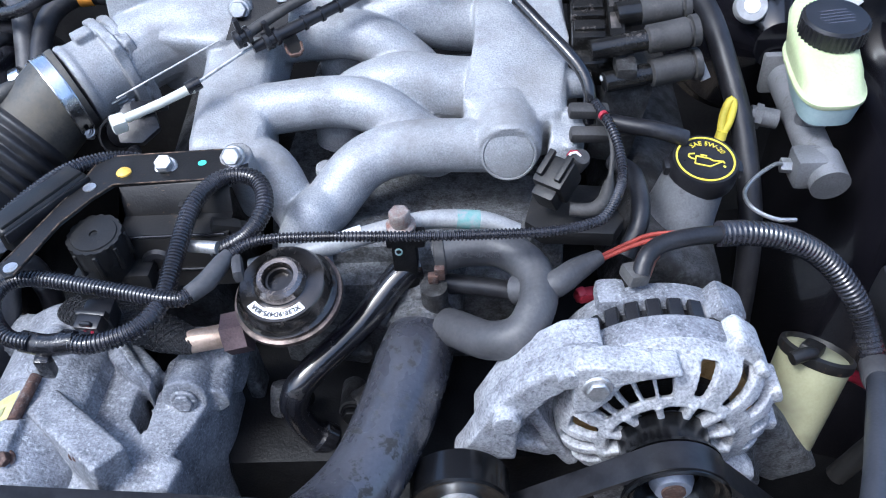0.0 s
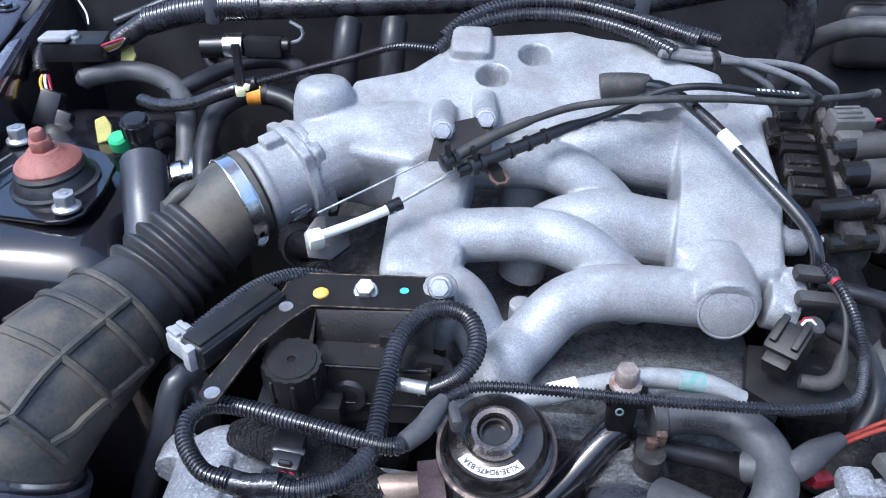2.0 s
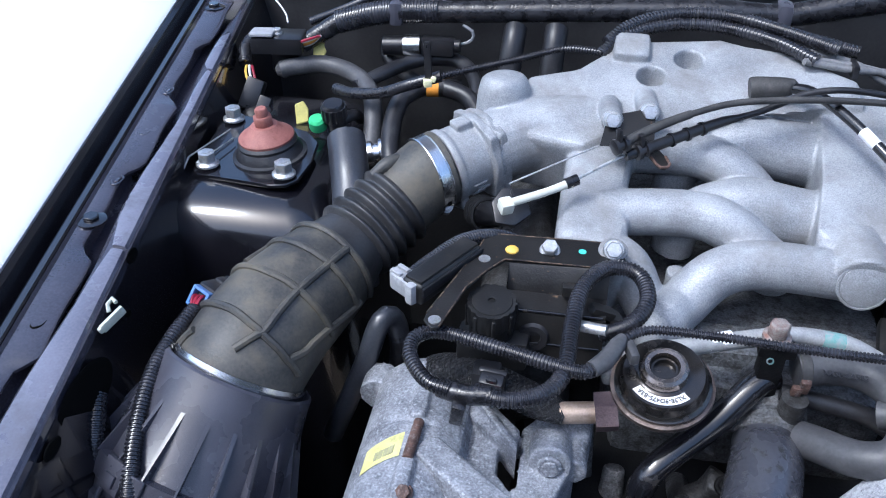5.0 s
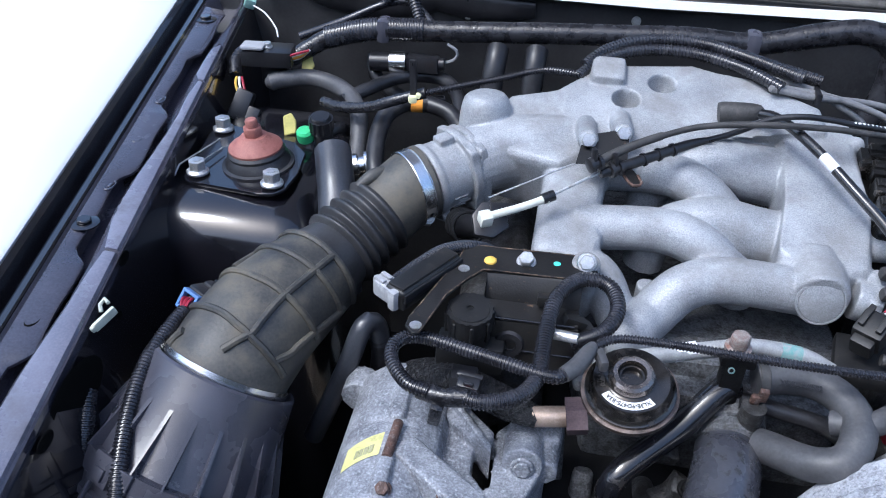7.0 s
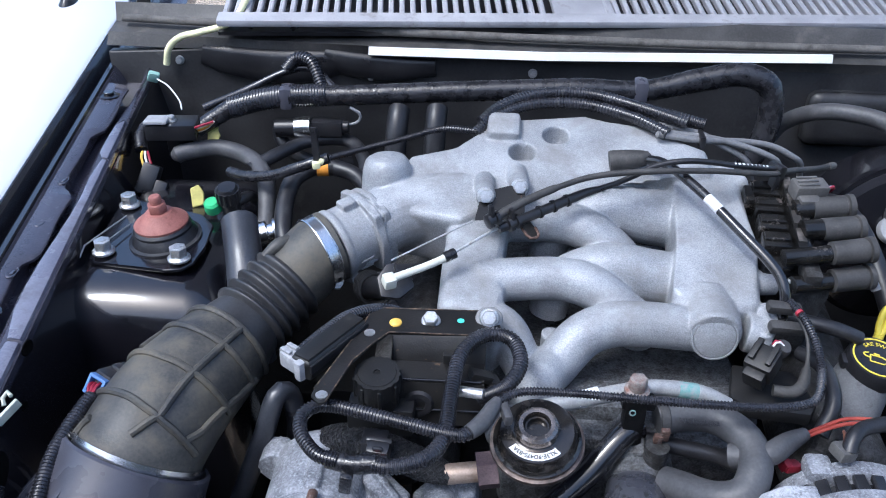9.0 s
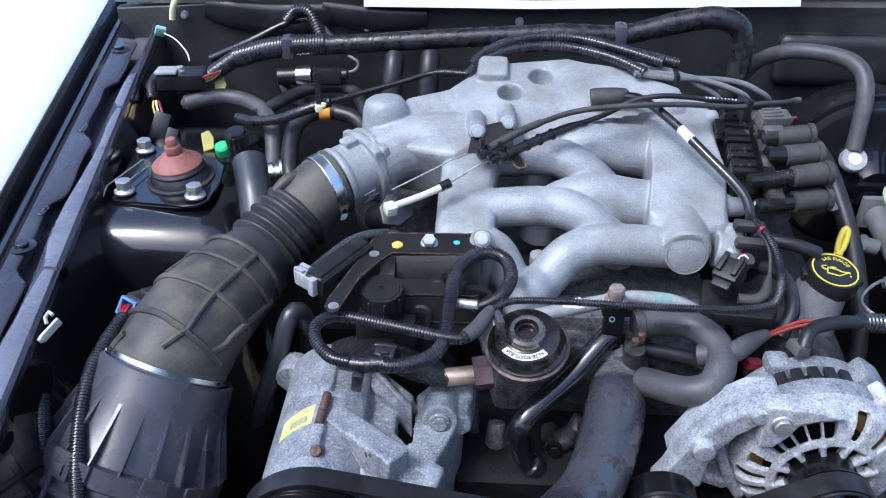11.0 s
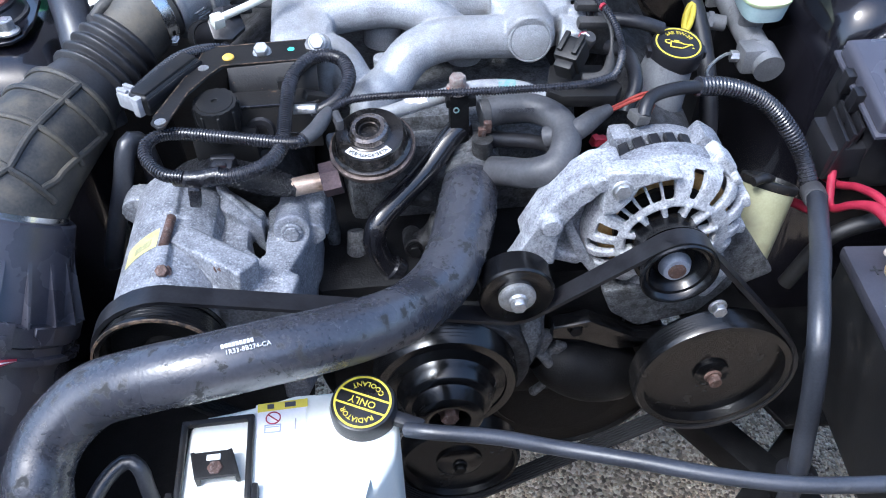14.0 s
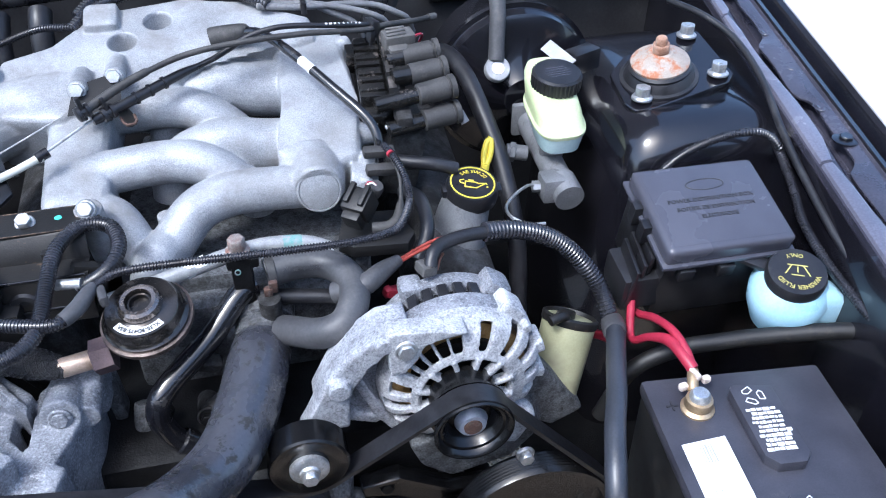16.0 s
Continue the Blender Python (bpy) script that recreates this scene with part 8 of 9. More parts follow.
letters("ONLY", 0.0075, WB @ Matrix.Translation((0, 0, 0.0137)) @ Matrix.Rotation(radians(188), 4, "Z"), DULL_YELLOW, wash_cap, bend=-0.0225, raise_by=0.0003)
bm = bmesh.new()
for size, x, y, r in (((0.022, 0.0013, 0.0004), 0, 0.008, 0), ((0.014, 0.0013, 0.0004), 0, -0.006, 0), ((0.015, 0.0013, 0.0004), -0.010, 0.001, 62), ((0.015, 0.0013, 0.0004), 0.010, 0.001, -62), ((0.008, 0.0013, 0.0004), 0, 0.002, 90)):
    box(bm, size, WB @ Matrix.Translation((0, 0, 0.0137)) @ pose(x, y, 0, 0, 0, r))
part("symbol", bm, DULL_YELLOW, wash_cap, "yellow windscreen symbol")

# ---- canister, alternator cable, thick pipe ----
can = thing("cream_canister", (0.30, 0.46, 0.62), "cream painted canister with a black lid", "canister")
CA = axis((0.283, 0.440, 0.636), (0.062, 0.075, 0.17))
bm = bmesh.new()
lathe(bm, [(0.026, 0.068), (0.0295, 0.072), (0.032, 0.17), (0.029, 0.172)], CA, 36)
part("body", bm, CANISTER, can)
bm = bmesh.new()
lathe(bm, [(0.0325, 0.166), (0.0335, 0.168), (0.0335, 0.175), (0.030, 0.177), (0.028, 0.168), (0.0, 0.166)], CA, 36)
box(bm, (0.018, 0.03, 0.014), CA @ Matrix.Translation((0.004, 0.008, 0.174)), 0.004)
tube(bm, [CA @ V((0.0, 0.02, 0.172)), CA @ V((0.0, 0.036, 0.18)), CA @ V((0.01, 0.05, 0.172))], 0.006, 10)
part("lid", bm, BLACK_STEEL, can)
bm = bmesh.new()
tube(bm, [(0.170, 0.500, 0.895), (0.175, 0.510, 0.905), (0.188, 0.521, 0.908), (0.213, 0.528, 0.909), (0.243, 0.535, 0.905)], 0.0075, 12)
solo("battery_cable", bm, RUBBER, (0.2, 0.52, 0.91), "black cable bolted to the alternator", "cable")
loom([(0.238, 0.534, 0.906), (0.27, 0.541, 0.899), (0.305, 0.547, 0.884), (0.335, 0.549, 0.863), (0.36, 0.543, 0.837), (0.378, 0.53, 0.81), (0.386, 0.51, 0.785), (0.389, 0.497, 0.765)], 0.0105, "thick ribbed black loom arching from the alternator", 0.0048)
pipe = thing("drain_pipe", (0.385, 0.44, 0.45), "thick black hose beside the battery with a grey taped joint", "hose")
bm = bmesh.new()
tube(bm, [(0.3885, 0.496, 0.774), (0.378, 0.465, 0.785), (0.359, 0.419, 0.790), (0.342, 0.376, 0.791), (0.324, 0.335, 0.788), (0.311, 0.298, 0.778), (0.304, 0.272, 0.756), (0.304, 0.254, 0.710), (0.306, 0.241, 0.650), (0.308, 0.232, 0.60), (0.309, 0.228, 0.50)], 0.0112, 18)
part("tube", bm, BLUE_HOSE, pipe)
bm = bmesh.new()
tube(bm, [(0.390, 0.503, 0.770, 0.0115), (0.389, 0.499, 0.773, 0.0138), (0.382, 0.477, 0.781, 0.0138), (0.380, 0.472, 0.783, 0.012)], seg=20, step=0.003)
part("sleeve", bm, GREY_HOSE, pipe, "grey taped sleeve")
bm = bmesh.new()
lathe(bm, [(0.026, 0), (0.027, 0.006), (0.018, 0.012), (0.016, 0.012)], axis((0.308, 0.232, 0.598), (-0.02, 0.15, 1)) @ Matrix.Scale(0.8, 4), 28)
part("foot_ring", bm, BLACK_PLASTIC, pipe)
wirepair = thing("starter_wire", (0.17, 0.55, 0.88), "faded red wires coming out of a grey rubber boot", "cable")
FADED_RED = material("faded_red_wire", (0.24, 0.03, 0.02), (0.36, 0.065, 0.045), 0.5, 0, 60, 300, 0.1)
for j in range(2):
    bm = bmesh.new()
    tube(bm, [(0.140, 0.535 - 0.004 * j, 0.882), (0.168, 0.548 - 0.005 * j, 0.886), (0.189, 0.556 - 0.007 * j, 0.888), (0.216, 0.556 - 0.006 * j, 0.889), (0.243, 0.556 - 0.004 * j, 0.887)], 0.0020, 8)
    part("wire", bm, FADED_RED, wirepair)
bm = bmesh.new()
tube(bm, [(0.070, 0.520, 0.862, 0.013), (0.100, 0.510, 0.876, 0.012), (0.122, 0.524, 0.880, 0.0105), (0.143, 0.537, 0.882, 0.0065)], seg=14)
part("boot", bm, GREY_HOSE, wirepair, "grey rubber boot")
bm = bmesh.new()
box(bm, (0.020, 0.012, 0.010), pose(0.1325, 0.5235, 0.850, 0, 15, 25), 0.003)
box(bm, (0.008, 0.009, 0.014), pose(0.126, 0.522, 0.852, 20, 0, 25), 0.002)
solo("red_connector", bm, RED_PLASTIC, (0.1325, 0.5235, 0.845), "red plastic connector behind the alternator", "connector")
bm = bmesh.new()
box(bm, (0.018, 0.020, 0.012), pose(0.166, 0.503, 0.893, 0, 10, 20), 0.003)
solo("alternator_connector", bm, GREY_CONN_DARK, (0.172, 0.503, 0.885), "dusty grey connector on the alternator", "connector")

# ---- cables over the manifold ----
bm = bmesh.new()
tube(bm, [(-0.284, 0.664, 0.957, 0.0046), (-0.254, 0.682, 0.961, 0.0044), (-0.231, 0.697, 0.965, 0.0046), (-0.228, 0.699, 0.966, 0.0062), (-0.225, 0.701, 0.966, 0.0062)], seg=14)
box(bm, (0.014, 0.015, 0.014), pose(-0.288, 0.661, 0.955, 15, 0, 30), 0.003)
link = thing("throttle_link", (-0.257, 0.68, 0.945), "white plastic throttle cable end", "cable end")
part("rod", bm, IVORY, link)
bm = bmesh.new()
tube(bm, [(-0.230, 0.698, 0.966), (-0.218, 0.705, 0.969)], 0.0062, 12)
part("ferrule", bm, BLACK_PLASTIC, link)
cable = thing("throttle_cable", (-0.14, 0.75, 0.98), "black throttle cable with a clipped adjuster", "cable")
bm = bmesh.new()
tube(bm, [(-0.220, 0.704, 0.969, 0.0017), (-0.18, 0.733, 0.982, 0.0017), (-0.165, 0.742, 0.985, 0.0017)], seg=8)
tube(bm, [(-0.287, 0.672, 0.975, 0.0010), (-0.20, 0.735, 0.995, 0.0010)], seg=6)
part("wire", bm, ZINC, cable)
bm = bmesh.new()
tube(bm, [(-0.170, 0.738, 0.984, 0.0055), (-0.140, 0.756, 0.990, 0.0062), (-0.075, 0.796, 1.003, 0.0058), (-0.050, 0.806, 1.008, 0.0038), (-0.03, 0.811, 1.014, 0.0036)], seg=12)
for f in (0.25, 0.5, 0.75):
    c = V((-0.140, 0.756, 0.990)).lerp(V((-0.075, 0.796, 1.003)), f)
    cyl(bm, c, c + V((0.0022, 0.0015, 0.0004)), 0.0078)
part("sleeve", bm, BLACK_PLASTIC, cable)
bm = bmesh.new()
tube(bm, [(-0.178, 0.735, 0.997, 0.0050), (-0.160, 0.752, 1.002, 0.0054), (-0.133, 0.766, 1.012, 0.0050), (-0.107, 0.779, 1.019, 0.0046), (-0.105, 0.780, 1.0193, 0.0036), (-0.068, 0.797, 1.026, 0.0037), (-0.027, 0.804, 1.031, 0.0037), (0.027, 0.809, 1.034, 0.0037), (0.083, 0.821, 1.031, 0.0037), (0.111, 0.829, 1.027, 0.0037), (0.160, 0.8495, 1.017, 0.0037), (0.190, 0.872, 1.012, 0.0038), (0.235, 0.912, 0.998, 0.0038), (0.262, 0.936, 0.991, 0.0038)], seg=12)
part("second_sleeve", bm, MATT_GREY, cable)
bm = bmesh.new()
tube(bm, [(-0.03, 0.811, 1.014), (-0.011, 0.816, 1.022), (0.016, 0.825, 1.033), (0.049, 0.828, 1.039), (0.083, 0.831, 1.0375), (0.111, 0.8365, 1.0325), (0.160, 0.8575, 1.021), (0.19, 0.877, 1.008)], 0.0036, 10)
part("third_sleeve", bm, RUBBER, cable)
bm = bmesh.new()
for k in range(9):
    c = V((0.111, 0.8365, 1.0325)).lerp(V((0.160, 0.8575, 1.021)), k / 9)
    box(bm, (0.0036 if k % 3 else 0.0022, 0.0024, 0.0006), Matrix.Translation(c) @ pose(0, -0.0022, 0.0034, 28, 0, 20))
part("print_bar", bm, WHITE_PRINT, cable, "white print along the cable")
bm = bmesh.new()
box(bm, (0.012, 0.024, 0.020), pose(0.172, 0.866, 1.014, 0, 10, 25), 0.004)
box(bm, (0.008, 0.012, 0.022), pose(0.168, 0.856, 1.002, 0, 10, 25), 0.003)
part("clip", bm, BLACK_PLASTIC, cable)
bm = bmesh.new()
tube(bm, [(0.262, 0.936, 0.991), (0.274, 0.947, 0.988)], 0.0048, 12)
part("ferrule", bm, GREY_CONN_DARK, cable, "grey crimped ferrule")
holder = thing("cable_bracket", (-0.16, 0.765, 0.97), "black steel cable bracket bolted to the manifold", "bracket")
bm = bmesh.new()
loft(bm, [[V((-0.192, 0.786, 1.004)), V((-0.192, 0.788, 1.005)), V((-0.198, 0.752, 0.988)), V((-0.198, 0.750, 0.987))], [V((-0.14, 0.806, 1.010)), V((-0.14, 0.808, 1.011)), V((-0.14, 0.765, 0.985)), V((-0.14, 0.763, 0.984))]])
part("plate", bm, BLACK_STEEL, holder)
bm = bmesh.new()
prism(bm, [(-0.150, 0.790), (-0.139, 0.786), (-0.127, 0.756), (-0.123, 0.738), (-0.128, 0.732), (-0.135, 0.733), (-0.142, 0.752), (-0.152, 0.778)], 0.974, 0.978, Matrix(), 0.001, 1)
part("tongue", bm, BLACK_STEEL, holder)
bm = bmesh.new()
tube(bm, [(-0.142, 0.752, 0.978), (-0.135, 0.733, 0.978), (-0.128, 0.732, 0.978), (-0.123, 0.738, 0.978), (-0.127, 0.756, 0.978)], 0.0017, 6)
part("worn_edge", bm, RUSTY, holder, "rusty bent tongue")
for c, r in (((-0.176, 0.737, 0.997), 0.0088), ((-0.152, 0.748, 0.988), 0.0088)):
    m = axis(c, (0.80, 0.52, 0.16))
    bm = bmesh.new()
    lathe(bm, [(0.004, -0.010), (r, -0.009), (r, -0.005), (0.0062, -0.004), (0.0062, 0.001), (r, 0.002), (r, 0.006), (0.004, 0.007)], m, 18)
    box(bm, (0.007, 0.022, 0.005), m @ Matrix.Translation((0.0, 0.009, -0.002)), 0.0015)
    box(bm, (0.020, 0.006, 0.005), m @ Matrix.Translation((0.008, -0.007, -0.002)), 0.0015)
    part("cable_clip", bm, BLACK_PLASTIC, holder, "black snap-in cable clip")

# vacuum hose with a white mark
vac = thing("vacuum_line", (0.07, 0.75, 0.98), "slim black vacuum line with a white mark and rubber boot", "hose")
bm = bmesh.new()
tube(bm, [(0.010, 0.864, 1.022), (0.025, 0.854, 1.025), (0.042, 0.830, 1.024), (0.060, 0.804, 1.018), (0.0786, 0.7775, 1.009), (0.105, 0.742, 0.993), (0.130, 0.711, 0.977), (0.143, 0.694, 0.964), (0.1475, 0.682, 0.949), (0.148, 0.675, 0.925)], 0.0060, 14)
part("tube", bm, GLOSS_BLACK, vac)
bm = bmesh.new()
tube(bm, [(0.0725, 0.7862, 1.0124), (0.0845, 0.7692, 1.0055)], 0.0063, 14)
part("mark", bm, WHITE_PRINT, vac, "white painted mark")
bm = bmesh.new()
tube(bm, [(-0.034, 0.869, 1.015, 0.0130), (-0.028, 0.869, 1.016, 0.0140), (-0.006, 0.868, 1.020, 0.0120), (0.010, 0.866, 1.0230, 0.0095), (0.014, 0.864, 1.0235, 0.0062)], seg=22, step=0.003)
part("boot", bm, MATT_GREY, vac, "black rubber boot")

# spark plug leads in big looms
for j, dz in enumerate((0.0, 0.010, 0.004)):
    o = V((0.006 * j, 0.013 * j, dz))
    loom([V(p) + o for p in ((0.044 + 0.02 * j, 0.922, 1.034), (0.0, 0.955, 1.042), (-0.063, 0.982, 1.046), (-0.129, 0.980, 1.044), (-0.179, 0.955, 1.034), (-0.205, 0.930, 1.02))], 0.0075, "ribbed black loom of plug leads behind the manifold", 0.0046)
LEADS = (
    [(0.030, 0.920, 1.033), (0.046, 0.924, 1.030), (0.089, 0.928, 1.024), (0.151, 0.951, 1.015), (0.193, 0.960, 1.006), (0.222, 0.962, 0.992), (0.239, 0.971, 0.978), (0.25, 0.99, 0.95)],
    [(0.035, 0.928, 1.034), (0.052, 0.930, 1.031), (0.103, 0.937, 1.024), (0.150, 0.942, 1.012), (0.183, 0.944, 1.000), (0.203, 0.952, 0.985), (0.215, 0.97, 0.955)],
    [(0.030, 0.946, 1.036), (0.043, 0.946, 1.034), (0.092, 0.944, 1.026), (0.124, 0.942, 1.010), (0.146, 0.945, 0.998), (0.161, 0.947, 0.986), (0.175, 0.96, 0.955)])
for pts in LEADS:
    bm = bmesh.new()
    tube(bm, pts, 0.0044, 10)
    solo("spark_plug_lead", bm, LEAD, (0.14, 0.94, 1.02), "grey spark plug lead", "spark plug lead", "spark plug leads")
bm = bmesh.new()
box(bm, (0.008, 0.034, 0.016), pose(0.090, 0.935, 1.024), 0.003)
box(bm, (0.012, 0.010, 0.024), pose(0.088, 0.952, 1.030), 0.003)
solo("lead_separator", bm, BLACK_PLASTIC, (0.085, 0.917, 1.03), "black plug lead separator clip", "clip")

# ---- wiring harness along the firewall ----
harness = thing("wiring_harness", (-0.2, 1.05, 1.0), "thick taped wiring harness along the firewall", "wiring harness")
HP = [(-0.625, 1.035, 0.960), (-0.600, 1.045, 0.975), (-0.562, 1.055, 0.995), (-0.498, 1.06, 1.008), (-0.408, 1.06, 1.014), (-0.319, 1.06, 1.021), (-0.232, 1.06, 1.028), (-0.145, 1.06, 1.034), (-0.059, 1.06, 1.040), (0.027, 1.06, 1.040), (0.109, 1.065, 1.058), (0.166, 1.065, 1.068), (0.203, 1.06, 1.055), (0.212, 1.055, 1.02), (0.208, 1.05, 0.98), (0.19, 1.045, 0.93)]
bm = bmesh.new()
tube(bm, [(*p, 0.012 + 0.003 * min(i, 3) / 3 + (0.002 if i > 9 else 0)) for i, p in enumerate(HP)], seg=18)
part("trunk", bm, TAPE, harness)
bm = bmesh.new()
tube(bm, [(-0.575, 1.052, 0.991), (-0.53, 1.058, 1.003), (-0.498, 1.06, 1.009)], 0.0165, 16, ring=(0.0048, 0.0011))
tube(bm, [(-0.485, 1.06, 1.010), (-0.43, 1.06, 1.014)], 0.0165, 16, ring=(0.0048, 0.0011))
part("ribbed_sleeve", bm, LOOM, harness)
for x, z in ((0.025, 1.040), (-0.49, 1.009)):
    bm = bmesh.new()
    box(bm, (0.022, 0.034, 0.036), pose(x, 1.06, z), 0.010)
    part("clip", bm, GREY_PLASTIC, harness)
bm = bmesh.new()
tube(bm, [(-0.62, 1.06, 0.985), (-0.56, 1.09, 1.005), (-0.50, 1.11, 1.03), (-0.46, 1.11, 1.035), (-0.42, 1.07, 1.02)], 0.006, 10)
tube(bm, [(-0.50, 1.10, 1.035), (-0.485, 1.11, 1.05), (-0.46, 1.10, 1.05), (-0.44, 1.075, 1.02)], 0.009, 12, ring=(0.005, 0.002))
part("branch", bm, LOOM, harness)
wires = (RED_CABLE, AMBER, WHITE_PLASTIC, BLUE_PLASTIC)
for j, mt in enumerate(wires):
    bm = bmesh.new()
    tube(bm, [(-0.648, 1.028 + 0.003 * j, 0.957 + 0.004 * (j % 2)), (-0.632, 1.030 + 0.004 * j, 0.965 + 0.003 * j), (-0.61, 1.04, 0.972)], 0.0024, 6)
    part("wire", bm, mt, harness)
bm = bmesh.new()
tube(bm, [(-0.672, 1.050, 0.958), (-0.690, 1.060, 0.960), (-0.706, 1.050, 0.957), (-0.712, 1.030, 0.948), (-0.704, 1.008, 0.935)], 0.0095, 12)
part("drop_branch", bm, TAPE, harness)
conn = thing("bulkhead_connector", (-0.66, 1.0, 0.93), "black bulkhead connector with a pale bolt cover", "connector")
bm = bmesh.new()
box(bm, (0.074, 0.045, 0.024), pose(-0.655, 1.02, 0.968, 0, 0, 8), 0.004)
box(bm, (0.040, 0.030, 0.05), pose(-0.650, 1.035, 0.945, 0, 0, 8), 0.004)
part("body", bm, BLACK_PLASTIC, conn)
bm = bmesh.new()
box(bm, (0.026, 0.026, 0.046), pose(-0.684, 0.972, 0.905, -30, 18, 0), 0.004)
box(bm, (0.018, 0.014, 0.050), pose(-0.668, 0.955, 0.885, -30, 18, 0), 0.003)
part("plug", bm, BLACK_PLASTIC, conn)
for j, mt in enumerate((AMBER, WHITE_PLASTIC, RED_CABLE)):
    bm = bmesh.new()
    tube(bm, [(-0.702 + 0.004 * j, 1.006, 0.934), (-0.700 + 0.006 * j, 0.994, 0.930), (-0.694 + 0.006 * j, 0.984, 0.920)], 0.0019, 6)
    part("wire", bm, mt, conn)
bm = bmesh.new()
box(bm, (0.034, 0.036, 0.006), pose(-0.674, 1.012, 0.983, -6, 0, 8), 0.003)
part("cover", bm, GREY_CONN, conn, "pale grey cover")
for j, mt in enumerate((RED_CABLE, WHITE_PLASTIC, AMBER, ORANGE, WHITE_PLASTIC)):
    bm = bmesh.new()
    tube(bm, [(-0.622, 1.005 + 0.004 * j, 0.974 - 0.003 * j), (-0.606, 1.006 + 0.004 * j, 0.980 - 0.003 * j), (-0.590, 1.012, 0.984)], 0.0019, 6)
    part("wire", bm, mt, conn)
shared("bolt", BOLT_SMALL, conn, Matrix.Translation((-0.655, 1.018, 0.980)))

# ---- hoses at the back left ----
def hose(pts, r, label, mat=None, name="hose"):
    bm = bmesh.new()
    tube(bm, pts, r, 14)
    return solo(name, bm, mat or RUBBER, V(pts[len(pts) // 2][:3]), label, "hose")


hose([(-0.655, 1.000, 0.931, 0.006), (-0.650, 1.001, 0.932, 0.0125), (-0.636, 1.007, 0.936, 0.0125), (-0.591, 1.022, 0.938, 0.0125), (-0.540, 1.000, 0.936, 0.0125), (-0.507, 0.957, 0.930, 0.0125), (-0.494, 0.920, 0.912, 0.0125), (-0.490, 0.88, 0.87, 0.0125)], None, "curved grey-black heater hose behind the strut tower", GREY_HOSE, "heater_hose")
hose([(-0.53, 0.97, 0.93), (-0.50, 1.00, 0.94), (-0.455, 1.045, 0.946), (-0.40, 1.055, 0.944), (-0.37, 1.01, 0.936), (-0.36, 0.96, 0.92)], 0.0100, "black fuel hose with printed marks", RUBBER, "fuel_hose")
hose([(-0.405, 0.96, 0.945), (-0.435, 0.955, 0.945), (-0.458, 0.93, 0.935), (-0.462, 0.89, 0.915), (-0.455, 0.85, 0.895), (-0.44, 0.82, 0.87)], 0.0125, "bent black vacuum hose with an orange band", RUBBER, "vacuum_hose")
bm = bmesh.new()
tube(bm, [(-0.412, 0.959, 0.9455), (-0.428, 0.957, 0.9455)], 0.0132, 16)
solo("orange_band", bm, ORANGE, (-0.42, 0.958, 0.94), "orange tape band on a hose", "tape band")
hose([(-0.405, 0.96, 0.945), (-0.37, 0.945, 0.94), (-0.345, 0.92, 0.92)], 0.0115, "short black hose into the manifold", RUBBER, "vacuum_hose")
hose([(-0.500, 0.809, 0.936), (-0.497, 0.801, 0.932), (-0.491, 0.784, 0.924), (-0.481, 0.756, 0.908), (-0.47, 0.72, 0.87), (-0.46, 0.70, 0.80)], 0.0235, "thick smooth black hose beside the strut tower", BLUE_HOSE, "coolant_hose")
hose([(-0.51, 1.08, 0.96), (-0.505, 1.06, 0.94), (-0.48, 1.05, 0.92), (-0.44, 1.05, 0.905), (-0.40, 1.07, 0.90)], 0.0105, "short black hose by the firewall", RUBBER, "heater_hose")
bm = bmesh.new()
tube(bm, [(-0.20, 0.93, 1.022), (-0.25, 0.945, 1.017), (-0.30, 0.935, 1.005), (-0.36, 0.92, 0.992), (-0.40, 0.905, 0.985)], 0.0042, 10, ring=(0.0036, 0.0016))
solo("wiring_loom", bm, LOOM, (-0.3, 0.93, 1.0), "thin ribbed loom behind the throttle body", "wiring loom", "ribbed looms")
bm = bmesh.new()
tube(bm, [(-0.40, 0.905, 0.985), (-0.44, 0.90, 0.972), (-0.48, 0.905, 0.955), (-0.52, 0.92, 0.945), (-0.55, 0.94, 0.94)], 0.0075, 10)
solo("taped_loom", bm, TAPE, (-0.46, 0.9, 0.96), "taped loom end behind the throttle body", "wiring loom")
bm = bmesh.new()
box(bm, (0.011, 0.010, 0.010), pose(-0.414, 0.890, 0.981, 0, 0, 20), 0.003)
box(bm, (0.007, 0.006, 0.007), pose(-0.407, 0.891, 0.986, 0, 20), 0.002)
clip_y = thing("yellow_clip", (-0.412, 0.89, 0.975), "pale yellow clip with a black tie on a loom", "clip")
part("body", bm, PALE_YELLOW, clip_y)
bm = bmesh.new()
box(bm, (0.009, 0.006, 0.050), pose(-0.415, 0.897, 1.006, -8, -4), 0.002)
part("tie", bm, BLACK_PLASTIC, clip_y, "black tie strap")
reg = thing("pressure_regulator", (-0.46, 1.05, 0.95), "bright steel regulator between black plugs", "regulator")
bm = bmesh.new()
cyl(bm, (-0.478, 1.050, 0.964), (-0.454, 1.050, 0.966), 0.0165, 24)
part("body", bm, CHROME, reg)
bm = bmesh.new()
cyl(bm, (-0.508, 1.050, 0.962), (-0.478, 1.050, 0.964), 0.0140, 18)
part("nipple", bm, BLACK_PLASTIC, reg, "black end fitting")
bm = bmesh.new()
box(bm, (0.048, 0.024, 0.024), pose(-0.430, 1.050, 0.967), 0.005)
cyl(bm, (-0.41, 1.05, 0.968), (-0.398, 1.05, 0.969), 0.009, 14)
part("plug", bm, BLACK_PLASTIC, reg)
bm = bmesh.new()
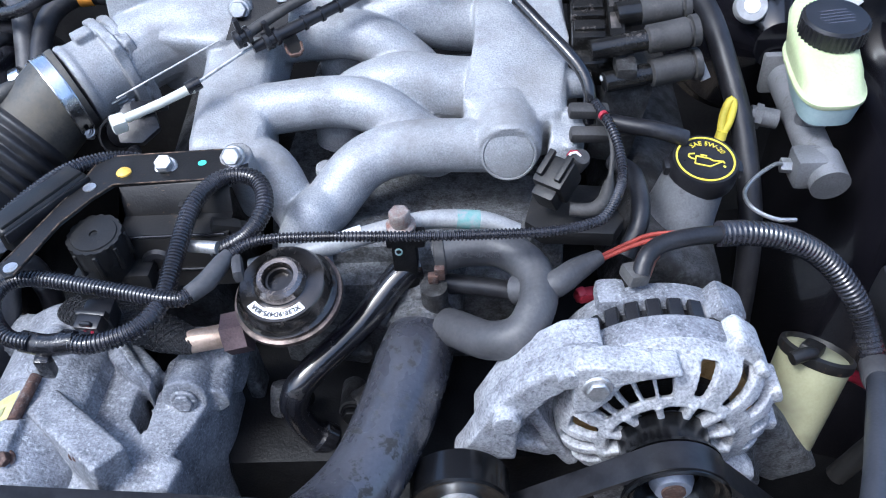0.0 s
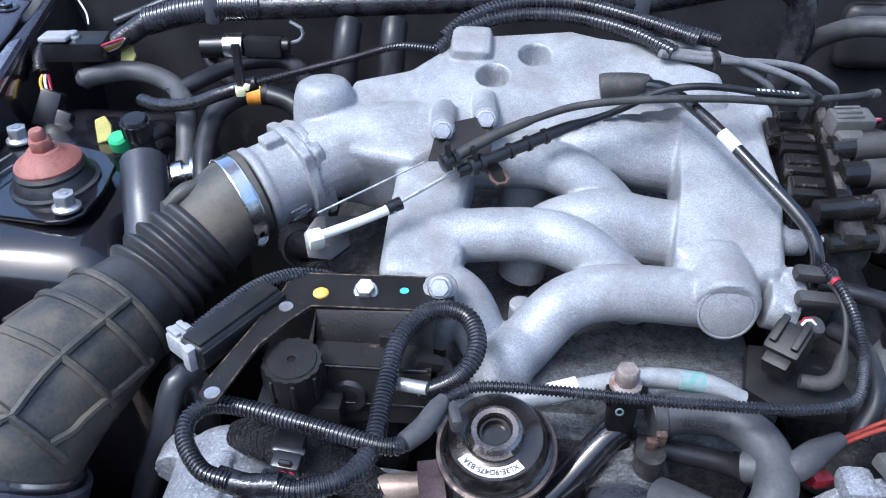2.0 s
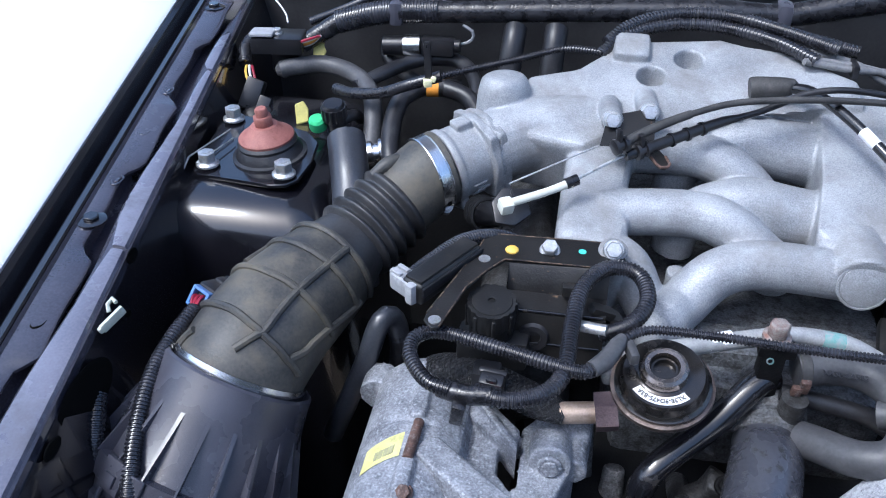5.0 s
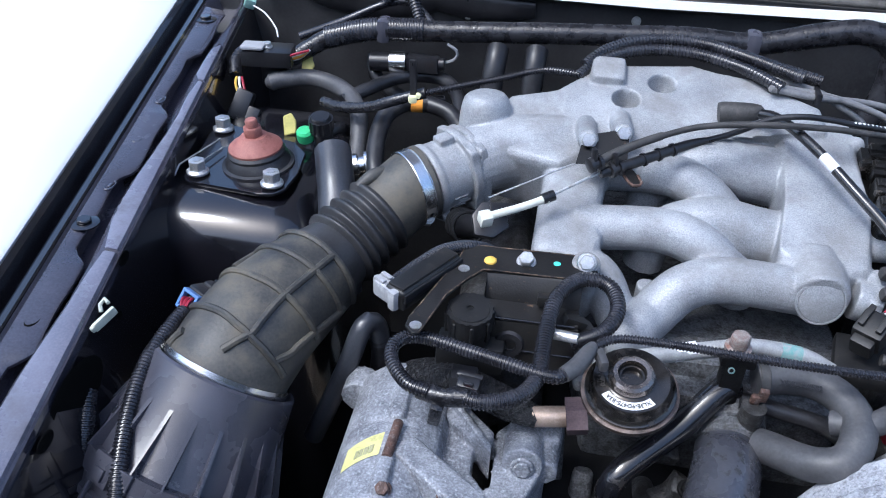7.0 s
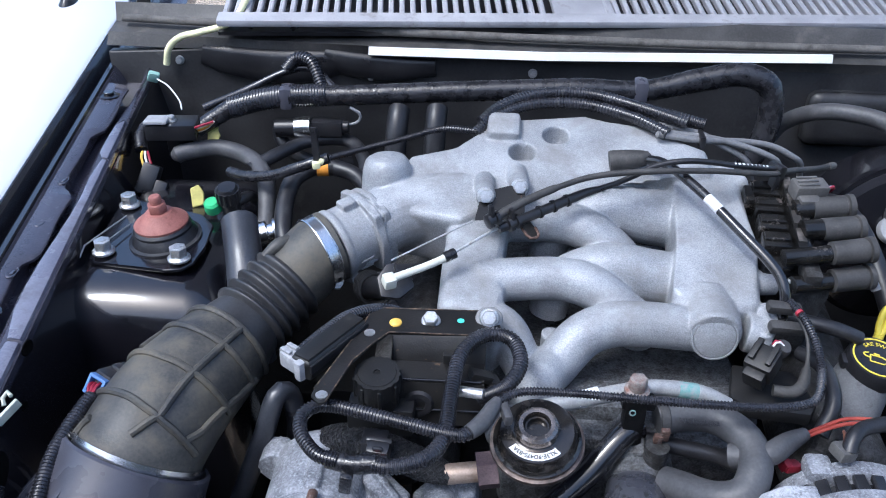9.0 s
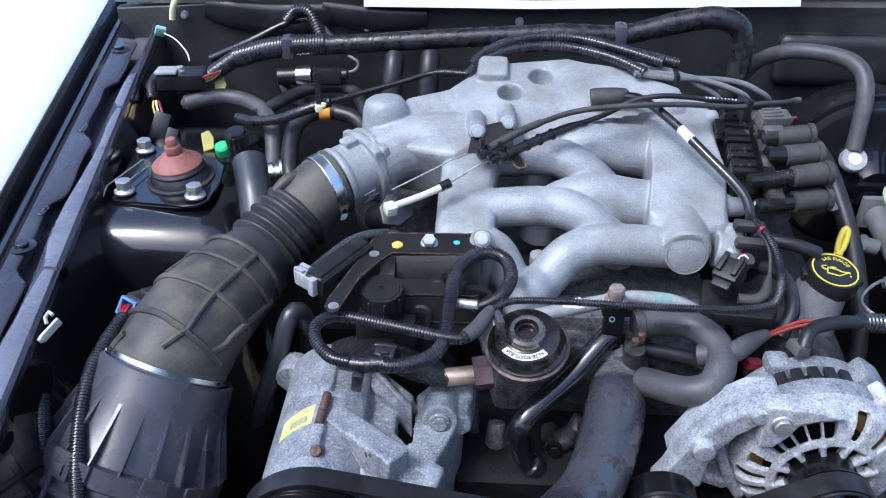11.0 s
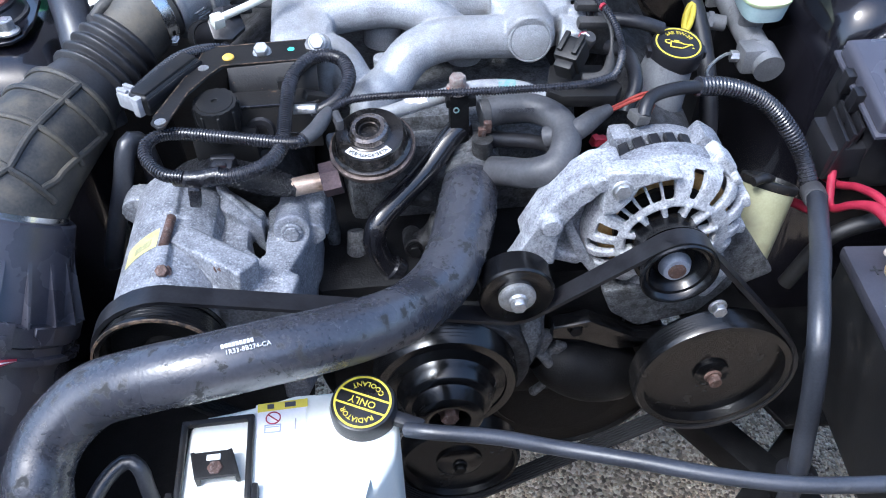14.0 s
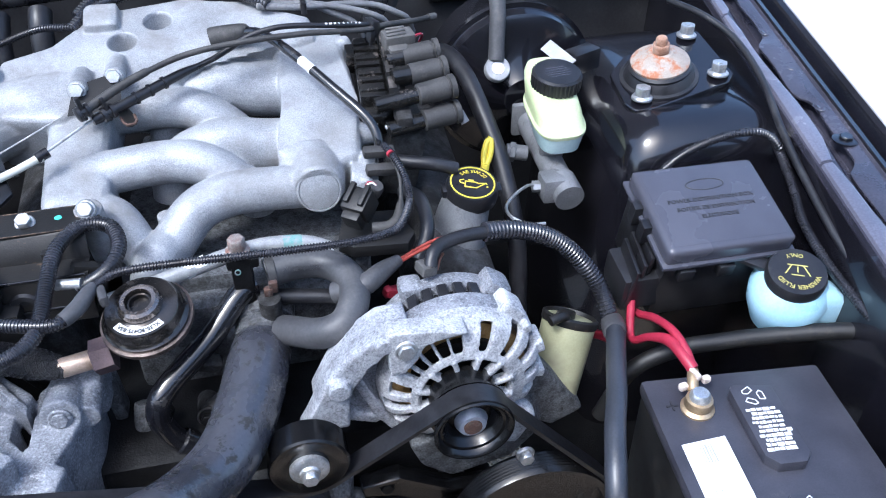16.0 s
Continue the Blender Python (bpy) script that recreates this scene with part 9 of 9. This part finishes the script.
tube(bm, [(-0.402, 1.058, 0.968), (-0.385, 1.055, 0.975), (-0.380, 1.05, 0.99), (-0.395, 1.05, 1.0)], 0.0022, 6)
part("wire", bm, GREY_CONN, reg, "pale thin wire")
valve2 = thing("service_valve", (-0.57, 0.90, 0.90), "black service port with a green cap", "valve")
bm = bmesh.new()
cyl(bm, (-0.543, 0.915, 0.87), (-0.543, 0.905, 0.935), 0.013, 18)
lathe(bm, [(0.015, 0), (0.016, 0.004), (0.015, 0.022), (0.012, 0.026), (0, 0.026)], axis((-0.543, 0.903, 0.930), (0, -0.2, 1)), 24)
tube(bm, [(-0.543, 0.91, 0.92), (-0.526, 0.93, 0.925), (-0.521, 0.95, 0.91)], 0.008, 12)
prism(bm, [((0.0172 if k // 2 % 2 else 0.0158) * math.cos(2 * math.pi * k / 56), (0.0172 if k // 2 % 2 else 0.0158) * math.sin(2 * math.pi * k / 56)) for k in range(56)], 0.004, 0.022, axis((-0.543, 0.903, 0.930), (0, -0.2, 1)))
bmesh.ops.translate(bm, verts=bm.verts, vec=(0.004, -0.010, -0.012))
part("port", bm, BLACK_PLASTIC, valve2)
bm = bmesh.new()
lathe(bm, [(0.0115, 0), (0.012, 0.003), (0.011, 0.014), (0.008, 0.017), (0, 0.017)], axis((-0.5615, 0.890, 0.906), (0, -0.4, 1)), 24)
part("cap", bm, GREEN, valve2, "green plastic cap")
bm = bmesh.new()
prism(bm, [(-0.009, -0.016), (0.008, -0.014), (0.010, 0.004), (0.004, 0.016), (-0.008, 0.012)], 0, 0.004, axis((-0.595, 0.922, 0.908), (0.3, -0.7, 0.6)), 0.0015, 1)
part("tape", bm, DULL_YELLOW, valve2, "faded yellow tape")
bm = bmesh.new()
lathe(bm, [(0.018, 0), (0.0185, 0.012), (0.014, 0.014), (0.014, 0.02), (0.019, 0.022), (0.019, 0.034), (0.012, 0.036)], axis((-0.492, 0.86, 0.885), (1, 0.3, 0.2)), 28)
solo("chrome_fitting", bm, CHROME, (-0.48, 0.86, 0.87), "shiny chrome hose fitting", "fitting")
bm = bmesh.new()
prism(bm, [(-0.010, -0.008), (0.004, -0.012), (0.010, -0.002), (0.006, 0.006), (0.008, 0.012), (-0.008, 0.010)], 0, 0.003, axis((-0.602, 1.040, 0.950), (0.2, -0.7, 0.7)), 0.001, 1)
solo("yellow_tab", bm, DULL_YELLOW, (-0.59, 1.03, 0.92), "faded yellow paper tab on a loom", "tag")
hose([(-0.389, 0.598, 0.815), (-0.392, 0.598, 0.836), (-0.399, 0.592, 0.848), (-0.407, 0.582, 0.842), (-0.420, 0.571, 0.80), (-0.442, 0.561, 0.74), (-0.464, 0.570, 0.68)], 0.0115, "smooth dark refrigerant hose beside the compressor", BLUE_HOSE, "refrigerant_hose")
hose([(-0.390, 0.598, 0.822), (-0.388, 0.598, 0.80), (-0.390, 0.592, 0.77), (-0.395, 0.58, 0.72)], 0.0115, "dark refrigerant hose going down behind the compressor", RUBBER, "refrigerant_hose")

# sensors at the manifold's front corner
sens = thing("map_sensor", (0.12, 0.60, 0.88), "black pressure sensor with a plug at the manifold corner", "sensor")
SN = pose(0.112, 0.606, 0.914, 28, 0, -38)
bm = bmesh.new()
box(bm, (0.030, 0.030, 0.030), SN, 0.004)
box(bm, (0.022, 0.012, 0.024), SN @ Matrix.Translation((0, -0.019, -0.002)), 0.003)
for dx in (-0.009, 0.009):
    box(bm, (0.006, 0.026, 0.006), SN @ Matrix.Translation((dx, 0.004, 0.017)), 0.0015)
part("body", bm, MATT_BLACK, sens)
bm = bmesh.new()
lathe(bm, [(0.0035, 0), (0.0075, 0.0), (0.0095, -0.004), (0.0095, -0.016), (0.006, -0.018)], axis((0.134, 0.616, 0.930), (0.3, -0.4, 0.85)), 18)
part("clip", bm, MATT_GREY, sens, "dark grey plug clip")
bm = bmesh.new()
prism(bm, [(0.082, 0.592), (0.098, 0.576), (0.160, 0.570), (0.172, 0.590), (0.160, 0.640), (0.096, 0.648)], 0.862, 0.878, Matrix(), 0.004, 2)
part("bracket", bm, MATT_BLACK, sens)
for j, mt in enumerate((WHITE_PLASTIC, RED_CABLE)):
    bm = bmesh.new()
    tube(bm, [(0.121, 0.614 + 0.003 * j, 0.930), (0.127, 0.618 + 0.003 * j, 0.934), (0.133, 0.616, 0.930)], 0.0012, 6)
    part("wire", bm, mt, sens)
bm = bmesh.new()
tube(bm, [(0.122, 0.588, 0.893, 0.0062), (0.140, 0.586, 0.893, 0.0066), (0.152, 0.592, 0.897, 0.0066), (0.158, 0.606, 0.906, 0.0050), (0.160, 0.612, 0.911, 0.0026), (0.163, 0.632, 0.926, 0.0022), (0.160, 0.652, 0.936, 0.0022), (0.154, 0.662, 0.940, 0.0022)], seg=12, step=0.004)
part("vacuum_elbow", bm, MATT_GREY, sens, "dull rubber vacuum elbow")
for y, z in ((0.672, 0.940), (0.653, 0.927)):
    bm = bmesh.new()
    box(bm, (0.038, 0.013, 0.012), pose(0.1455, y, z, 14, 6, 4), 0.004)
    part("connector", bm, MATT_GREY, sens)
bm = bmesh.new()
tube(bm, [(0.1562, 0.6588, 0.9448), (0.1577, 0.6556, 0.9443)], 0.0046, 12)
part("band", bm, RED_PLASTIC, sens, "small red band")
hose([(0.165, 0.702, 0.908), (0.190, 0.693, 0.907), (0.215, 0.687, 0.905), (0.243, 0.685, 0.895)], 0.0085, "short black breather hose to the filler neck", RUBBER, "breather_hose")
hose([(0.17, 0.56, 0.86), (0.185, 0.585, 0.885), (0.185, 0.63, 0.895), (0.17, 0.66, 0.89)], 0.0085, "black hose loop behind the alternator", RUBBER, "breather_hose")

# cables along the east fender
loom([(0.465, 0.60, 0.80), (0.480, 0.635, 0.845), (0.500, 0.648, 0.873), (0.536, 0.652, 0.899), (0.581, 0.650, 0.917), (0.620, 0.648, 0.920), (0.648, 0.650, 0.908), (0.664, 0.645, 0.892)], 0.0052, "ribbed black loom across the strut tower", 0.0044)
bm = bmesh.new()
tube(bm, [(0.664, 0.668, 0.898), (0.664, 0.632, 0.880), (0.652, 0.578, 0.865), (0.643, 0.535, 0.850), (0.640, 0.47, 0.835), (0.645, 0.38, 0.82), (0.655, 0.28, 0.80)], 0.0055, 12, ring=(0.0038, 0.0012))
solo("wiring_loom", bm, LOOM, (0.66, 0.6, 0.86), "ribbed black loom along the inner fender", "wiring loom", "ribbed looms")
hose([(0.640, 0.96, 0.975), (0.668, 0.90, 0.972), (0.690, 0.837, 0.957), (0.690, 0.757, 0.935), (0.672, 0.668, 0.912), (0.664, 0.589, 0.885), (0.656, 0.47, 0.852), (0.67, 0.38, 0.83)], 0.0050, "smooth black cable along the inner fender", RUBBER, "cable")
hose([(0.69, 0.385, 0.80), (0.62, 0.410, 0.792), (0.55, 0.432, 0.779), (0.50, 0.442, 0.772), (0.45, 0.45, 0.763), (0.40, 0.455, 0.735), (0.37, 0.46, 0.66)], 0.0100, "black hose behind the battery", MATT_BLACK, "hose")

# ---- antenna on the fender, washer tube, clip by the hinge ----
ant = thing("antenna", (-0.97, 1.395, 1.03), "slim dark antenna mast on a rounded fender base", "antenna")
bm = bmesh.new()
lathe(bm, [(0.026, 0), (0.025, 0.006), (0.015, 0.020), (0.008, 0.03)], Matrix.Translation((-0.97, 1.395, 1.030)) @ Matrix.Diagonal((0.8, 1.25, 1, 1)), 24)
part("base", bm, BLACK_PLASTIC, ant)
bm = bmesh.new()
cyl(bm, (-0.97, 1.395, 1.055), (-0.97, 1.46, 1.80), 0.0022, 10)
part("mast", bm, BLACK_STEEL, ant)
bm = bmesh.new()
tube(bm, [(-0.720, 1.19, 1.005), (-0.712, 1.188, 1.032), (-0.690, 1.186, 1.052), (-0.655, 1.185, 1.062), (-0.618, 1.190, 1.072), (-0.596, 1.20, 1.087), (-0.585, 1.23, 1.110), (-0.575, 1.29, 1.125)], 0.0055, 12)
solo("washer_tube", bm, PALE_YELLOW, (-0.68, 1.23, 1.04), "cream plastic washer tube over the cowl corner", "tube")
tab = thing("hinge_clip", (-0.737, 1.165, 0.98), "pale teal clip with a thin white wire by the hinge", "clip")
bm = bmesh.new()
box(bm, (0.018, 0.010, 0.018), pose(-0.735, 1.165, 0.992, 20, 20, 20), 0.004)
part("body", bm, material("pale_teal_plastic", (0.25, 0.42, 0.38), None, 0.5, 0, 60, 300, 0.05), tab)
bm = bmesh.new()
tube(bm, [(-0.725, 1.155, 0.992), (-0.69, 1.11, 0.998), (-0.66, 1.07, 0.992), (-0.65, 1.05, 0.985)], 0.0012, 6)
part("wire", bm, WHITE_PLASTIC, tab)
# second post and white bottle neck in front of the battery
bm = bmesh.new()
lathe(bm, [(0.020, 0), (0.021, 0.003), (0.016, 0.006), (0.017, 0.008), (0.015, 0.016), (0.010, 0.017)], BT @ Matrix.Translation((-0.060, -0.142, 0.773)), 28)
post = thing("negative_terminal", BT @ V((-0.060, -0.142, 0.773)), "brass battery terminal with a grey bolt", "battery terminal")
part("clamp", bm, BRASS, post)
shared("bolt", BIG_NUT, post, BT @ Matrix.Translation((-0.060, -0.142, 0.786)) @ Matrix.Scale(0.72, 4))
neck = thing("bottle_neck", (0.343, 0.10, 0.715), "white plastic bottle neck beside the battery", "bottle")
bm = bmesh.new()
lathe(bm, [(0.026, -0.06), (0.026, 0.0), (0.031, 0.004), (0.032, 0.014), (0.028, 0.019), (0, 0.019)], axis((0.343, 0.103, 0.775), (0, -0.1, 1)), 32)
box(bm, (0.045, 0.024, 0.012), pose(0.318, 0.114, 0.782, 0, 0, 25), 0.005)
part("cap", bm, WHITE_PLASTIC, neck)

# hood hinge at the cowl corner
hinge = thing("hood_hinge", (-0.78, 1.29, 1.04), "black steel hood hinge at the cowl corner", "hinge")
bm = bmesh.new()
prism(bm, [(-0.035, -0.02), (0.03, -0.02), (0.034, 0.004), (0.012, 0.016), (-0.02, 0.02), (-0.038, 0.008)], 0, 0.006, pose(-0.775, 1.295, 1.050, 70, 0, 12), 0.002, 1)
part("plate", bm, BLACK_STEEL, hinge)
bm = bmesh.new()
prism(bm, [(-0.012, 0.0), (0.012, 0.0), (0.016, 0.12), (0.004, 0.24), (-0.012, 0.24), (-0.004, 0.12)], 0, 0.006, pose(-0.790, 1.300, 1.056, 80, 0, 10), 0.002, 1)
part("arm", bm, BLACK_STEEL, hinge)
shared("bolt", BOLT_SMALL, hinge, axis((-0.765, 1.289, 1.050), (0.1, -1, 0.3)))

loom([(-0.650, 0.440, 0.835), (-0.643, 0.418, 0.822), (-0.640, 0.398, 0.800), (-0.642, 0.385, 0.77), (-0.648, 0.38, 0.72)], 0.0090, "ribbed black loom coming out of the inner fender", 0.0042)

# upright hoses behind the manifold's elbow
hose([(-0.321, 1.05, 1.000), (-0.322, 1.035, 0.988), (-0.324, 1.02, 0.955), (-0.324, 1.01, 0.90)], 0.0160, "short upright black hose behind the manifold", RUBBER, "heater_hose")
hose([(-0.265, 1.05, 1.003), (-0.266, 1.035, 0.990), (-0.267, 1.02, 0.955), (-0.267, 1.01, 0.90)], 0.0160, "short upright black hose behind the manifold", RUBBER, "heater_hose")
print_marks = thing("hose_print", (-0.43, 1.05, 0.955), "white print along the fuel hose", "print")
for k in range(6):
    bm = bmesh.new()
    box(bm, (0.0050 if k % 2 else 0.0032, 0.0040, 0.0006), pose(-0.452 + 0.0085 * k, 1.0425 + 0.0012 * k, 0.9555, 24, 0, 14))
    part("print_bar", bm, GREY_CONN, print_marks)
